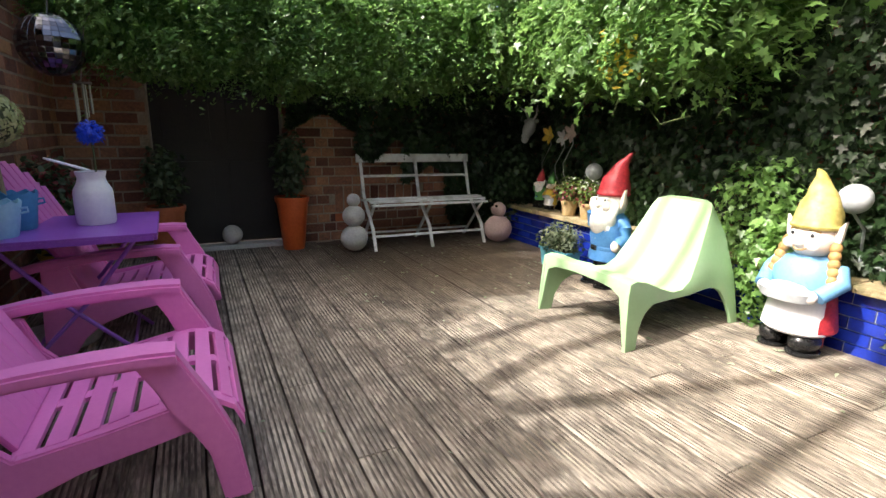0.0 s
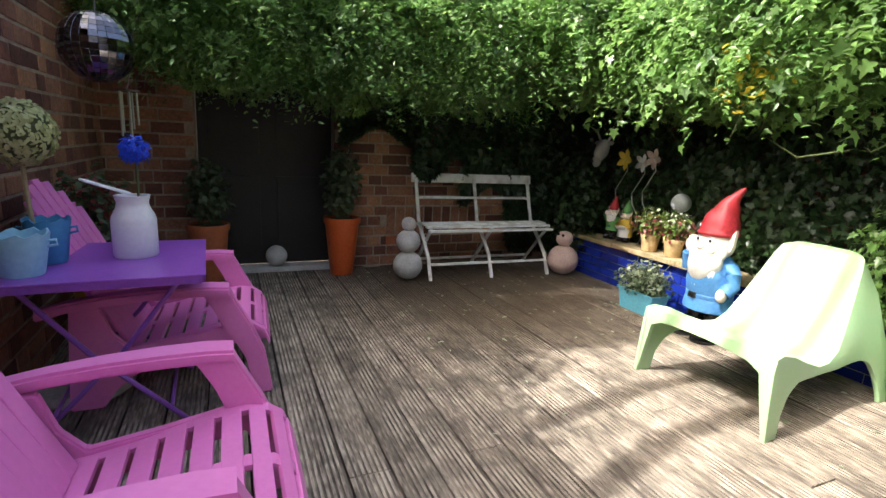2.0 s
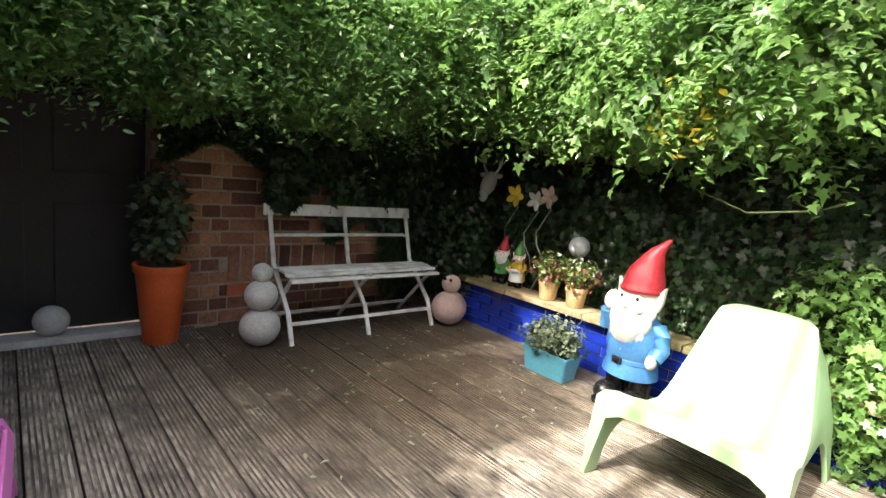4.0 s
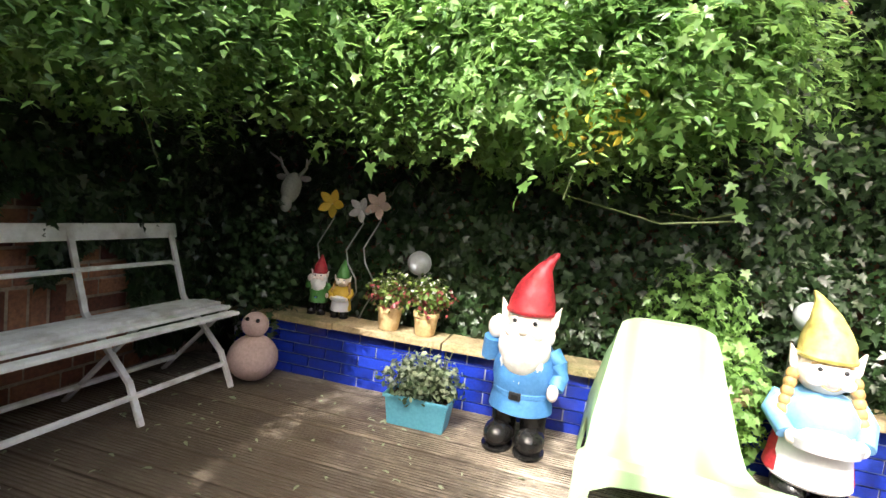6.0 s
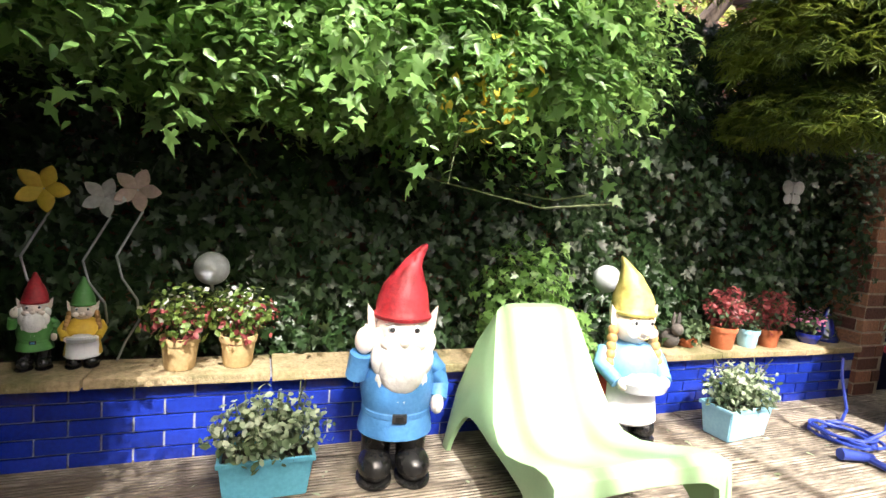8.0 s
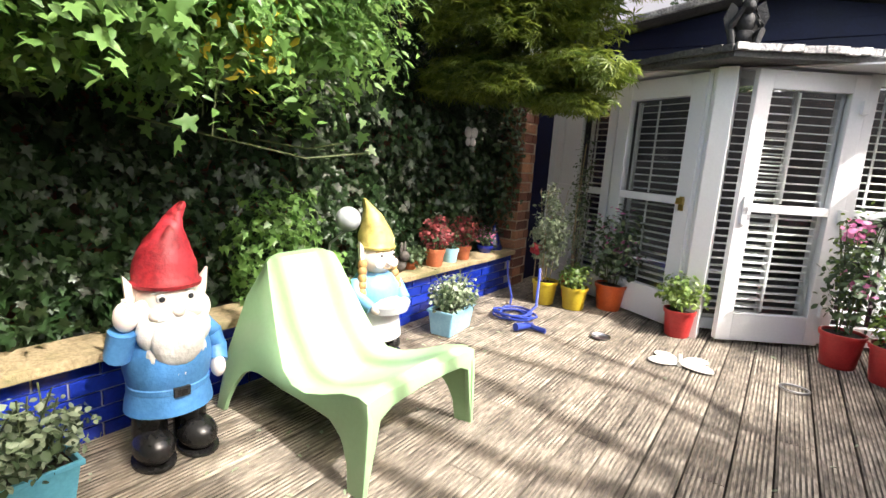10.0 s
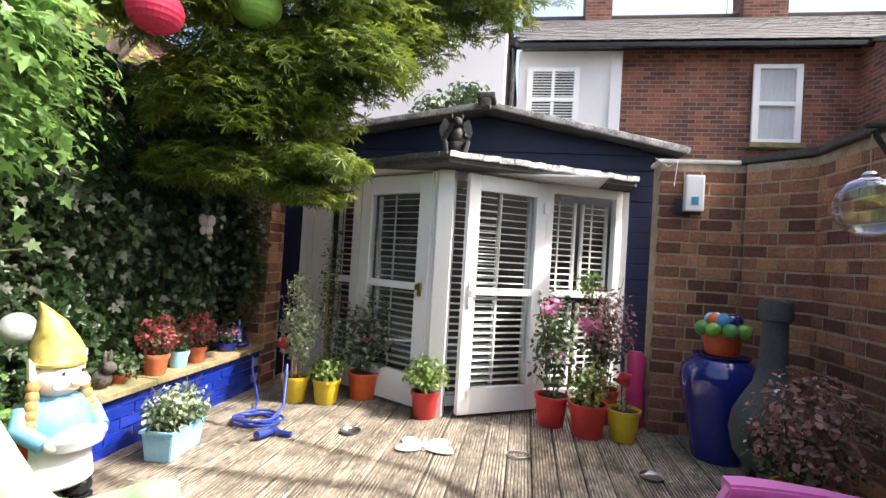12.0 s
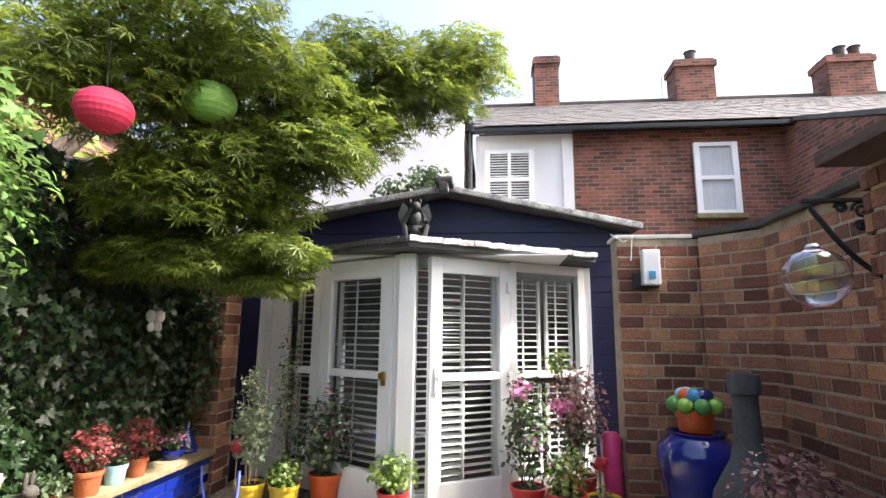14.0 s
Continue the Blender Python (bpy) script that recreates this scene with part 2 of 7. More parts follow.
M_GLOBE = material("dull_white_globe", (0.52, 0.54, 0.56), (0.40, 0.42, 0.44), scale=8, rough=0.35, bump=0.05)
M_SKY_POT = material("sky_blue_pot", (0.36, 0.66, 0.80), (0.27, 0.55, 0.72), scale=5, rough=0.5, bump=0.05)
M_MID_BLUE_POT = material("mid_blue_pot", (0.07, 0.30, 0.55), (0.05, 0.24, 0.46), rough=0.45, bump=0.05)
M_TURQ = material("turquoise_plastic", (0.14, 0.46, 0.60), (0.10, 0.36, 0.50), scale=6, rough=0.45, bump=0.05)
M_TERRA = material("terracotta", (0.50, 0.15, 0.06), (0.38, 0.10, 0.04), scale=6, rough=0.8, bump=0.2)
M_ORANGE_POT = material("orange_glaze", (0.62, 0.12, 0.03), (0.5, 0.08, 0.02), scale=6, rough=0.4, bump=0.05)
M_RED_POT = material("red_glaze", (0.58, 0.045, 0.045), (0.46, 0.03, 0.03), scale=6, rough=0.4, bump=0.05)
M_YELLOW_POT = material("yellow_glaze", (0.66, 0.50, 0.03), (0.56, 0.40, 0.02), scale=6, rough=0.45, bump=0.05, stain=(0.4, 0.28, 0.08), stain_amount=0.3)
M_CREAM_POT = material("cream_pot", (0.62, 0.46, 0.24), (0.48, 0.33, 0.15), rough=0.8, bump=0.2)
M_URN = material("cobalt_glaze", (0.012, 0.022, 0.22), (0.008, 0.014, 0.13), scale=4, rough=0.12, bump=0.04, coat=0.6)
M_IRON = material("cast_iron", (0.035, 0.037, 0.04), (0.02, 0.02, 0.022), rough=0.65, metal=0.3, bump=0.4)
M_CHIM = material("grey_chiminea", (0.075, 0.085, 0.09), (0.045, 0.05, 0.055), rough=0.75, bump=0.35)
M_CONCRETE = material("pale_concrete", (0.55, 0.54, 0.52), (0.40, 0.39, 0.37), scale=9, rough=0.9, bump=0.4)
M_PINK_STONE = material("pinkish_stone", (0.58, 0.42, 0.37), (0.44, 0.32, 0.28), scale=9, rough=0.9, bump=0.4)
M_RED = material("red_paint", (0.48, 0.03, 0.04), (0.26, 0.015, 0.025), scale=7, rough=0.55, bump=0.25, contrast=0.4)
M_BEARD = material("white_beard_paint", (0.82, 0.81, 0.78), (0.66, 0.65, 0.63), scale=14, fine=40, rough=0.6, bump=0.5)
M_SKIN = material("pale_peach_paint", (0.84, 0.75, 0.69), (0.80, 0.69, 0.62), rough=0.5, bump=0.05)
M_BLUE = material("blue_coat_paint", (0.10, 0.30, 0.62), (0.06, 0.22, 0.52), scale=7, rough=0.45, bump=0.2)
M_PALE_BLUE = material("pale_blue_paint", (0.18, 0.40, 0.66), (0.13, 0.32, 0.56), rough=0.5, bump=0.15)
M_BLACK = material("black_gloss", (0.012, 0.012, 0.012), (0.02, 0.02, 0.02), rough=0.25, bump=0.03)
M_MUSTARD = material("mustard_paint", (0.60, 0.50, 0.16), (0.28, 0.22, 0.05), scale=9, fine=26, rough=0.55, bump=0.2)
M_HAIR = material("tan_paint", (0.45, 0.27, 0.10), (0.34, 0.19, 0.07), rough=0.6, bump=0.3)
M_GREEN_PAINT = material("green_paint", (0.10, 0.30, 0.08), (0.07, 0.22, 0.05), rough=0.5, bump=0.1)
M_YELLOW = material("yellow_paint", (0.72, 0.50, 0.06), (0.6, 0.38, 0.04), rough=0.5, bump=0.1)
M_BARK = material("bark", (0.10, 0.075, 0.055), (0.05, 0.036, 0.028), scale=14, rough=0.95, bump=0.9, stretch=(1, 1, 0.3))
M_STEM = material("green_stem", (0.09, 0.12, 0.04), (0.06, 0.07, 0.025), rough=0.7, bump=0.2)
M_CANE = material("pale_cane", (0.45, 0.36, 0.22), (0.34, 0.26, 0.15), rough=0.7, bump=0.2)
M_SHINE_GREEN = material("lime_glass", (0.25, 0.45, 0.08), (0.18, 0.36, 0.05), rough=0.2, bump=0.0)
M_HOT_PINK = material("hot_pink_plastic", (0.72, 0.07, 0.22), (0.62, 0.05, 0.18), rough=0.4, bump=0.03)
M_HOSE = material("blue_hose", (0.03, 0.06, 0.36), (0.02, 0.04, 0.26), rough=0.4, bump=0.1)
M_MIRROR = material("mirror_facet", (0.15, 0.15, 0.17), (0.08, 0.08, 0.09), rough=0.06, metal=1.0, bump=0.0, vary=0.3, island=True)
M_STEEL = material("brushed_steel", (0.55, 0.55, 0.56), (0.42, 0.42, 0.43), rough=0.35, metal=1.0, bump=0.05)
M_BRASS = material("brass", (0.6, 0.45, 0.15), (0.45, 0.32, 0.1), rough=0.35, metal=1.0, bump=0.05)
M_PALE_SHELL = material("pale_stone", (0.72, 0.69, 0.62), (0.52, 0.49, 0.43), scale=20, rough=0.8, bump=0.6)
M_FRAME_WOOD = material("brown_eave_board", (0.10, 0.065, 0.045), (0.06, 0.04, 0.03), rough=0.8, bump=0.4, stretch=(1, 0.2, 1))
M_GLASS = glass_material("window_glass", (0.92, 0.95, 0.95))
M_BUBBLE = glass_material("bubble_glass", (0.96, 0.98, 1.0), 0.0, 1.7, 420.0)
M_CURTAIN = material("net_curtain", (0.55, 0.58, 0.62), (0.4, 0.43, 0.47), scale=4, rough=0.9, bump=0.2, stretch=(6, 1, 0.4))
M_LANTERN_RED = material("red_paper", (0.62, 0.03, 0.10), (0.52, 0.02, 0.07), rough=0.7, bump=0.1)
M_LANTERN_GREEN = material("green_paper", (0.24, 0.44, 0.10), (0.18, 0.36, 0.07), rough=0.7, bump=0.1)
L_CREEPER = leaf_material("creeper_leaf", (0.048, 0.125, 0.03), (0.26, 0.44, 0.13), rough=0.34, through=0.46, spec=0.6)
# ivy green lowered so the colour carries the shade on the wall
L_IVY_SHADED = leaf_material("ivy_leaf_shade_dark", (0.010, 0.026, 0.008), (0.036, 0.076, 0.023), rough=0.36, through=0.16, spec=0.5)
L_ACER = leaf_material("acer_leaf", (0.035, 0.072, 0.013), (0.23, 0.30, 0.045), through=0.4)
L_SILVER = leaf_material("silver_leaf", (0.14, 0.20, 0.10), (0.38, 0.44, 0.31), through=0.25)
L_SHRUB = leaf_material("shrub_leaf", (0.06, 0.13, 0.025), (0.22, 0.30, 0.07), through=0.3)
L_DULL = leaf_material("dull_leaf", (0.03, 0.06, 0.025), (0.09, 0.13, 0.06), through=0.2)
L_RED = leaf_material("red_leaf", (0.15, 0.03, 0.032), (0.36, 0.08, 0.08), through=0.3)
L_DUSTY = leaf_material("dusty_pink_leaf", (0.20, 0.085, 0.08), (0.36, 0.2, 0.17), through=0.25)
P_PINK = leaf_material("pink_petal", (0.55, 0.13, 0.33), (0.75, 0.32, 0.5), through=0.4)
P_WHITE = leaf_material("white_petal", (0.7, 0.68, 0.66), (0.82, 0.8, 0.76), through=0.4)
P_RED = leaf_material("red_petal", (0.5, 0.03, 0.04), (0.7, 0.06, 0.07), through=0.3)
P_BLUE = leaf_material("blue_petal", (0.01, 0.05, 0.6), (0.03, 0.12, 0.8), through=0.2)
P_YELLOW = leaf_material("yellow_petal", (0.6, 0.42, 0.03), (0.75, 0.6, 0.1), through=0.3)
P_TOPIARY = leaf_material("pale_topiary_leaf", (0.30, 0.34, 0.12), (0.62, 0.64, 0.36), through=0.2)
L_FAR = leaf_material("far_tree_leaf", (0.10, 0.14, 0.03), (0.32, 0.36, 0.09), through=0.4)

# ---- modelling helpers ----
def part(name, bm, mat, parent=None, label="", smooth=False, kind=""):
    me = bpy.data.meshes.new(name)
    bm.normal_update()
    bm.to_mesh(me)
    bm.free()
    for m in (mat if isinstance(mat, (list, tuple)) else (mat,)):
        me.materials.append(m)
    if smooth:
        me.polygons.foreach_set("use_smooth", [True] * len(me.polygons))
        try:
            me.set_sharp_from_angle(angle=radians(40))
        except AttributeError:
            pass
    ob = new(name, me)
    if parent:
        ob.parent = parent
    return tagged(ob, label=label, kind=kind)


def thing(name, m, label, category, group="", kind=""):
    ob = new(name)
    ob.empty_display_size = 0.1
    ob.matrix_basis = m if isinstance(m, Matrix) else Matrix.Translation(m)
    return tagged(ob, label, category, group, kind)


def box(bm, c, s, rot=None, bevel=0.0, mat=0):
    """A box with centre c and size s, turned by the matrix rot, its edges rounded by bevel."""
    r = bmesh.ops.create_cube(bm, size=1.0)
    vs = r["verts"]
    m = Matrix.Translation(c) @ (rot.to_4x4() if rot else Matrix.Identity(4)) @ Matrix.Diagonal((*s, 1))
    bmesh.ops.transform(bm, matrix=m, verts=vs)
    faces = list({f for v in vs for f in v.link_faces})
    for f in faces:
        f.material_index = mat
    if bevel:
        es = list({e for v in vs for e in v.link_edges})
        bmesh.ops.bevel(bm, geom=es, offset=bevel, segments=2, affect="EDGES", profile=0.7)


def boxes(*items, bevel=0.0):
    bm = bmesh.new()
    for c, s in items:
        box(bm, c, s, bevel=bevel)
    return bm


def bar(bm, a, b, w, h, bevel=0.0, up=(0, 0, 1), mat=0):
    """A straight bar of section w x h from a to b."""
    a, b = Vector(a), Vector(b)
    d = (b - a)
    z = d.normalized()
    x = z.cross(Vector(up))
    if x.length < 1e-4:
        x = Vector((1, 0, 0))
    x.normalize()
    y = z.cross(x)
    box(bm, (a + b) / 2, (w, h, d.length), Matrix((x, y, z)).transposed(), bevel, mat)


def tube(bm, pts, r, segs=8, mat=0, r_end=None):
    """A round rod along a line of points, tapered to r_end."""
    pts = [Vector(p) for p in pts]
    rings = []
    n = len(pts)
    ref = Vector((0.31, 0.53, 0.79))
    for i, p in enumerate(pts):
        d = (pts[min(i + 1, n - 1)] - pts[max(i - 1, 0)]).normalized()
        x = d.cross(ref).normalized()
        y = d.cross(x)
        rr = r if r_end is None else r + (r_end - r) * i / (n - 1)
        rings.append([bm.verts.new(p + (x * math.cos(a) + y * math.sin(a)) * rr) for a in (2 * math.pi * k / segs for k in range(segs))])
    for u, v in zip(rings, rings[1:]):
        for k in range(segs):
            bm.faces.new((u[k], u[(k + 1) % segs], v[(k + 1) % segs], v[k])).material_index = mat
    bm.faces.new(rings[0][::-1]).material_index = mat
    bm.faces.new(rings[-1]).material_index = mat


def lathe(bm, prof, segs=24, c=(0, 0, 0), mat=0, sx=1.0, sy=1.0, lean=(0, 0)):
    """Turns a profile of (radius, height) about an upright axis."""
    rings = []
    for r, z in prof:
        ox, oy = lean[0] * z, lean[1] * z
        rings.append([bm.verts.new((c[0] + ox + r * sx * math.cos(a), c[1] + oy + r * sy * math.sin(a), c[2] + z))
                      for a in (2 * math.pi * k / segs for k in range(segs))])
    for u, v in zip(rings, rings[1:]):
        for k in range(segs):
            bm.faces.new((u[k], u[(k + 1) % segs], v[(k + 1) % segs], v[k])).material_index = mat
    if prof[0][0] > 1e-4:
        bm.faces.new(rings[0][::-1]).material_index = mat
    if prof[-1][0] > 1e-4:
        bm.faces.new(rings[-1]).material_index = mat


def ball(bm, c, r, mat=0, s=(1, 1, 1), rot=None, seg=18, rough=0.0):
    res = bmesh.ops.create_uvsphere(bm, u_segments=seg, v_segments=seg // 2 + 2, radius=r)
    vs = res["verts"]
    if rough:
        for v in vs:
            v.co *= 1 + rough * noise.noise(v.co * 9 / max(r, 0.02) * 0.1 + Vector(c) * 7)
    m = Matrix.Translation(c) @ (rot.to_4x4() if rot else Matrix.Identity(4)) @ Matrix.Diagonal((*s, 1))
    bmesh.ops.transform(bm, matrix=m, verts=vs)
    for f in {f for v in vs for f in v.link_faces}:
        f.material_index = mat


def prism(bm, pts, depth, axis=1, mat=0):
    """A flat outline given in two axes, thickened along the third."""
    def co(p, d):
        q = list(p)
        q.insert(axis, d)
        return q
    a = [bm.verts.new(co(p, -depth / 2)) for p in pts]
    b = [bm.verts.new(co(p, depth / 2)) for p in pts]
    n = len(pts)
    fs = [bm.faces.new(a), bm.faces.new(b[::-1])]
    for i in range(n):
        fs.append(bm.faces.new((a[i], b[i], b[(i + 1) % n], a[(i + 1) % n])))
    for f in fs:
        f.material_index = mat
    bmesh.ops.recalc_face_normals(bm, faces=fs)


LEAF_SHAPES = {
    # outline as (along, across, lift); faces
    "oval": (((0, 0, 0), (0.35, 0.30, 0.05), (0.75, 0.22, 0.03), (1, 0, -0.08), (0.75, -0.22, 0.03), (0.35, -0.30, 0.05), (0.5, 0, -0.02)),
             ((0, 6, 1), (1, 6, 2), (2, 6, 3), (3, 6, 4), (4, 6, 5), (5, 6, 0))),
    "heart": (((0, 0, 0), (-0.10, 0.17, 0.03), (0.02, 0.40, 0.06), (0.32, 0.37, 0.04), (0.58, 0.28, 0.0), (1, 0, -0.12),
               (0.58, -0.28, 0.0), (0.32, -0.37, 0.04), (0.02, -0.40, 0.06), (-0.10, -0.17, 0.03), (0.36, 0, -0.03)),
              tuple((k, 10, (k + 1) % 10) for k in range(10))),
    "ivy": (((0, 0, 0), (-0.14, 0.20, 0.02), (-0.06, 0.44, -0.02), (0.17, 0.27, 0.05), (0.40, 0.48, -0.03), (0.46, 0.20, 0.04), (1, 0, -0.14),
             (0.46, -0.20, 0.04), (0.40, -0.48, -0.03), (0.17, -0.27, 0.05), (-0.06, -0.44, -0.02), (-0.14, -0.20, 0.02), (0.24, 0, -0.03)),
            tuple((k, 12, (k + 1) % 12) for k in range(12))),
    "pointed": (((0, 0, 0), (0.25, 0.20, 0.05), (0.60, 0.17, 0.02), (1, 0, -0.14), (0.60, -0.17, 0.02), (0.25, -0.20, 0.05), (0.45, 0, -0.03)),
                ((0, 6, 1), (1, 6, 2), (2, 6, 3), (3, 6, 4), (4, 6, 5), (5, 6, 0))),
    "narrow": (((0, 0, 0), (0.45, 0.11, 0.03), (1, 0, -0.08), (0.45, -0.11, 0.03)), ((0, 3, 2), (0, 2, 1))),
    "petal": (((0, 0, 0), (0.6, 0.34, 0.10), (1, 0.12, 0.16), (1, -0.12, 0.16), (0.6, -0.34, 0.10)), ((0, 4, 1), (1, 4, 2), (2, 4, 3))),
}


def star_shape():
    vs, fs = [(0, 0, 0)], []
    for a, ln in ((-100, 0.6), (-62, 0.85), (-24, 1.0), (24, 1.0), (62, 0.85), (100, 0.6)):
        c, s = math.cos(radians(a)), math.sin(radians(a))
        k = len(vs)
        vs += [(ln * 0.5 * c + 0.07 * s, ln * 0.5 * s - 0.07 * c, 0.02), (ln * c, ln * s, -0.12), (ln * 0.5 * c - 0.07 * s, ln * 0.5 * s + 0.07 * c, 0.02)]
        fs += [(0, k, k + 1), (0, k + 1, k + 2)]
    return tuple(vs), tuple(fs)


LEAF_SHAPES["star"] = star_shape()


def leaves(name, pos, nrm, size, mat, parent=None, shape="oval", label="", kind="", spread=0.6, droop=0.3, rng=None):
    """Many small leaves as one mesh: a leaf at each place, facing roughly along its normal."""
    rng = rng or np.random.default_rng(len(name) + len(pos))
    pos, nrm = np.asarray(pos, float), np.asarray(nrm, float)
    n = len(pos)
    nrm = nrm + rng.normal(0, spread, (n, 3))
    nrm /= np.linalg.norm(nrm, axis=1, keepdims=True) + 1e-9
    along = rng.normal(0, 1, (n, 3)) - np.array([0, 0, droop * 3])
    along -= (along * nrm).sum(1, keepdims=True) * nrm
    along /= np.linalg.norm(along, axis=1, keepdims=True) + 1e-9
    across = np.cross(nrm, along)
    sz = size * rng.uniform(0.6, 1.3, (n, 1, 1))
    tv, tf = LEAF_SHAPES[shape]
    tv, tf = np.array(tv), np.array(tf)
    co = pos[:, None, :] + sz * (tv[None, :, :1] * along[:, None] + tv[None, :, 1:2] * across[:, None] + tv[None, :, 2:] * nrm[:, None])
    fa = (tf[None] + (np.arange(n) * len(tv))[:, None, None]).reshape(-1, 3)
    me = bpy.data.meshes.new(name)
    me.vertices.add(n * len(tv))
    me.vertices.foreach_set("co", co.ravel())
    me.loops.add(fa.size)
    me.loops.foreach_set("vertex_index", fa.ravel().astype(np.int32))
    me.polygons.add(len(fa))
    me.polygons.foreach_set("loop_start", np.arange(0, fa.size, 3, dtype=np.int32))
    me.update(calc_edges=True)
    me.materials.append(mat)
    ob = new(name, me)
    if parent:
        ob.parent = parent
    return tagged(ob, label=label, kind=kind or "stuff")


def shell(n, c, r, rng, low=-1.0, thick=0.25):
    """Places and outward normals in the outer shell of an ellipsoid, its outline uneven."""
    d = rng.normal(0, 1, (n * 3, 3))
    d /= np.linalg.norm(d, axis=1, keepdims=True)
    d = d[d[:, 2] > low][:n]
    k = 1 - thick * rng.random((len(d), 1)) ** 1.5
    wob = np.array([1 + 0.28 * noise.noise(Vector(v) * 2.6 + Vector(c)) for v in d])[:, None]
    return np.array(c) + d * np.array(r) * k * wob, d

# ---- the setting ----
XL, XR, YB, YH = -1.02, 3.02, 4.86, -1.62      # left wall, planter front, back wall, front of the garden room
XS, YS, YE = -1.34, 0.95, -1.0                 # set-back stretch of the left wall, where it steps, end of the planter

bm = bmesh.new()
bmesh.ops.create_grid(bm, x_segments=2, y_segments=2, size=400)
bmesh.ops.translate(bm, verts=bm.verts, vec=(0, 0, -0.12))
tagged(part("ground", bm, M_SOIL), "bare dark earth under and around the deck", "ground", kind="structure")


def wall(name, items, mat, label, category="wall"):
    return tagged(part(name, boxes(*items), mat), label, category, kind="structure")


def span(x0, x1, y0, y1, z0, z1):
    return ((x0 + x1) / 2, (y0 + y1) / 2, (z0 + z1) / 2), (x1 - x0, y1 - y0, z1 - z0)


wall_left = wall("wall_left", [span(XS - 0.3, XL + 0.045, YS + 0.012, 5.4, -0.1, 2.14), span(XS - 0.3, XS + 0.045, -1.3, YS + 0.010, -0.1, 2.14)], M_MORTAR, "old red brick garden wall with a stone coping")
wall_return = wall("wall_return", [span(-1.6, -0.356, -1.14, -0.905, -0.1, 2.13)], M_MORTAR, "old red brick return wall beside the garden room")
wall_back = wall("wall_back", [span(XL + 0.04, -0.34, YB - 0.045, YB + 0.25, -0.1, 2.3), span(0.76, 3.7, YB - 0.045, YB + 0.25, -0.1, 2.3),
                               span(-0.34, 0.76, YB - 0.045, YB + 0.25, 1.95, 2.3)], M_MORTAR, "old red brick back wall half covered by creeper")
wall_right = wall("wall_right", [span(3.62, 3.84, -1.3, 5.1, -0.1, 2.2)], M_FAR_BRICK, "brick boundary wall hidden behind the ivy")
wall_splay = tagged(new("wall_splay"), "old red brick wall splayed across the corner", "wall", kind="structure")
bm = bmesh.new()
prism(bm, [(XS - 0.1, -0.50), (-1.303, -0.528), (-0.968, -0.863), (-1.1, -1.0), (XS - 0.1, -1.0)], 2.23, 2)
bmesh.ops.translate(bm, verts=bm.verts, vec=(0, 0, 1.015))
part("core", bm, M_MORTAR, wall_splay)
tagged(part("coping_left", boxes(span(XL - 0.3, XL + 0.08, YS - 0.02, 5.1, 2.142, 2.2), bevel=0.012), M_COPING), "dark weathered stone coping on the brick wall", "coping", kind="structure")
bm = bmesh.new()
prism(bm, [(XS - 0.28, -1.16), (-0.98, -1.16), (-0.94, -0.90), (XS + 0.07, -0.50), (XS + 0.10, -0.30), (XS + 0.10, YS - 0.025), (XS - 0.28, YS - 0.025)], 0.055, 2)
bmesh.ops.bevel(bm, geom=list(bm.edges), offset=0.008, segments=2, affect="EDGES")
bmesh.ops.translate(bm, verts=bm.verts, vec=(0, 0, 2.17))
tagged(part("coping_splay", bm, M_COPING), "dark weathered stone coping following the splayed wall", "coping", kind="structure")
tagged(part("coping_return", boxes(span(-0.935, -0.33, -1.16, -0.88, 2.132, 2.165), bevel=0.01), M_CONCRETE), "pale mortar capping on the return wall", "coping", kind="structure")

# door in the back wall, in shade
door = thing("door_back", (0.21, YB + 0.14, 0), "black painted door in the back wall, shut", "door", kind="structure")
part("door_leaf", boxes(((0, 0, 0.98), (1.09, 0.05, 1.9)), bevel=0.004), M_DARK, door)
for dx in (-0.27, 0.27):
    for z, h in ((0.5, 0.62), (1.4, 0.8)):
        part("door_panel", boxes(((dx, -0.032, z), (0.4, 0.014, h)), bevel=0.005), M_DARK, door)
bm = bmesh.new()
box(bm, (0.21, YB - 0.03, 0.02), (1.06, 0.16, 0.045), bevel=0.01)
tagged(part("door_step", bm, M_CONCRETE), "low pale stone step under the back door", "step", kind="structure")

# brick pier at the end of the planter, and the dark blue side panel
wall_pier = wall("wall_pier", [span(XR - 0.015, 3.66, YE - 0.28, YE - 0.005, -0.1, 2.0)], M_MORTAR, "narrow red brick pier at the end of the planter")
navy_side = wall("wall_side_panel", [span(2.3, 3.7, -1.72, -1.625, -0.1, 2.3)], M_NAVY, "dark navy painted timber wall of the garden room")

# garden room: navy gable wall with boards, felt roof, white prow bay with shutters
room = thing("garden_room", (0, 0, 0), "navy timber garden room with a low gable roof and a white glazed bay", "garden room")
bm = bmesh.new()
prism(bm, [(-0.66, -0.1), (-0.2, -0.1), (-0.2, 2.05), (2.35, 2.05), (2.35, -0.1), (2.9, -0.1), (2.9, 2.38), (1.12, 2.69), (-0.66, 2.31)], 0.08, 1)
bmesh.ops.translate(bm, verts=bm.verts, vec=(0, YH - 0.04, 0))
part("gable_wall", bm, M_NAVY, room)
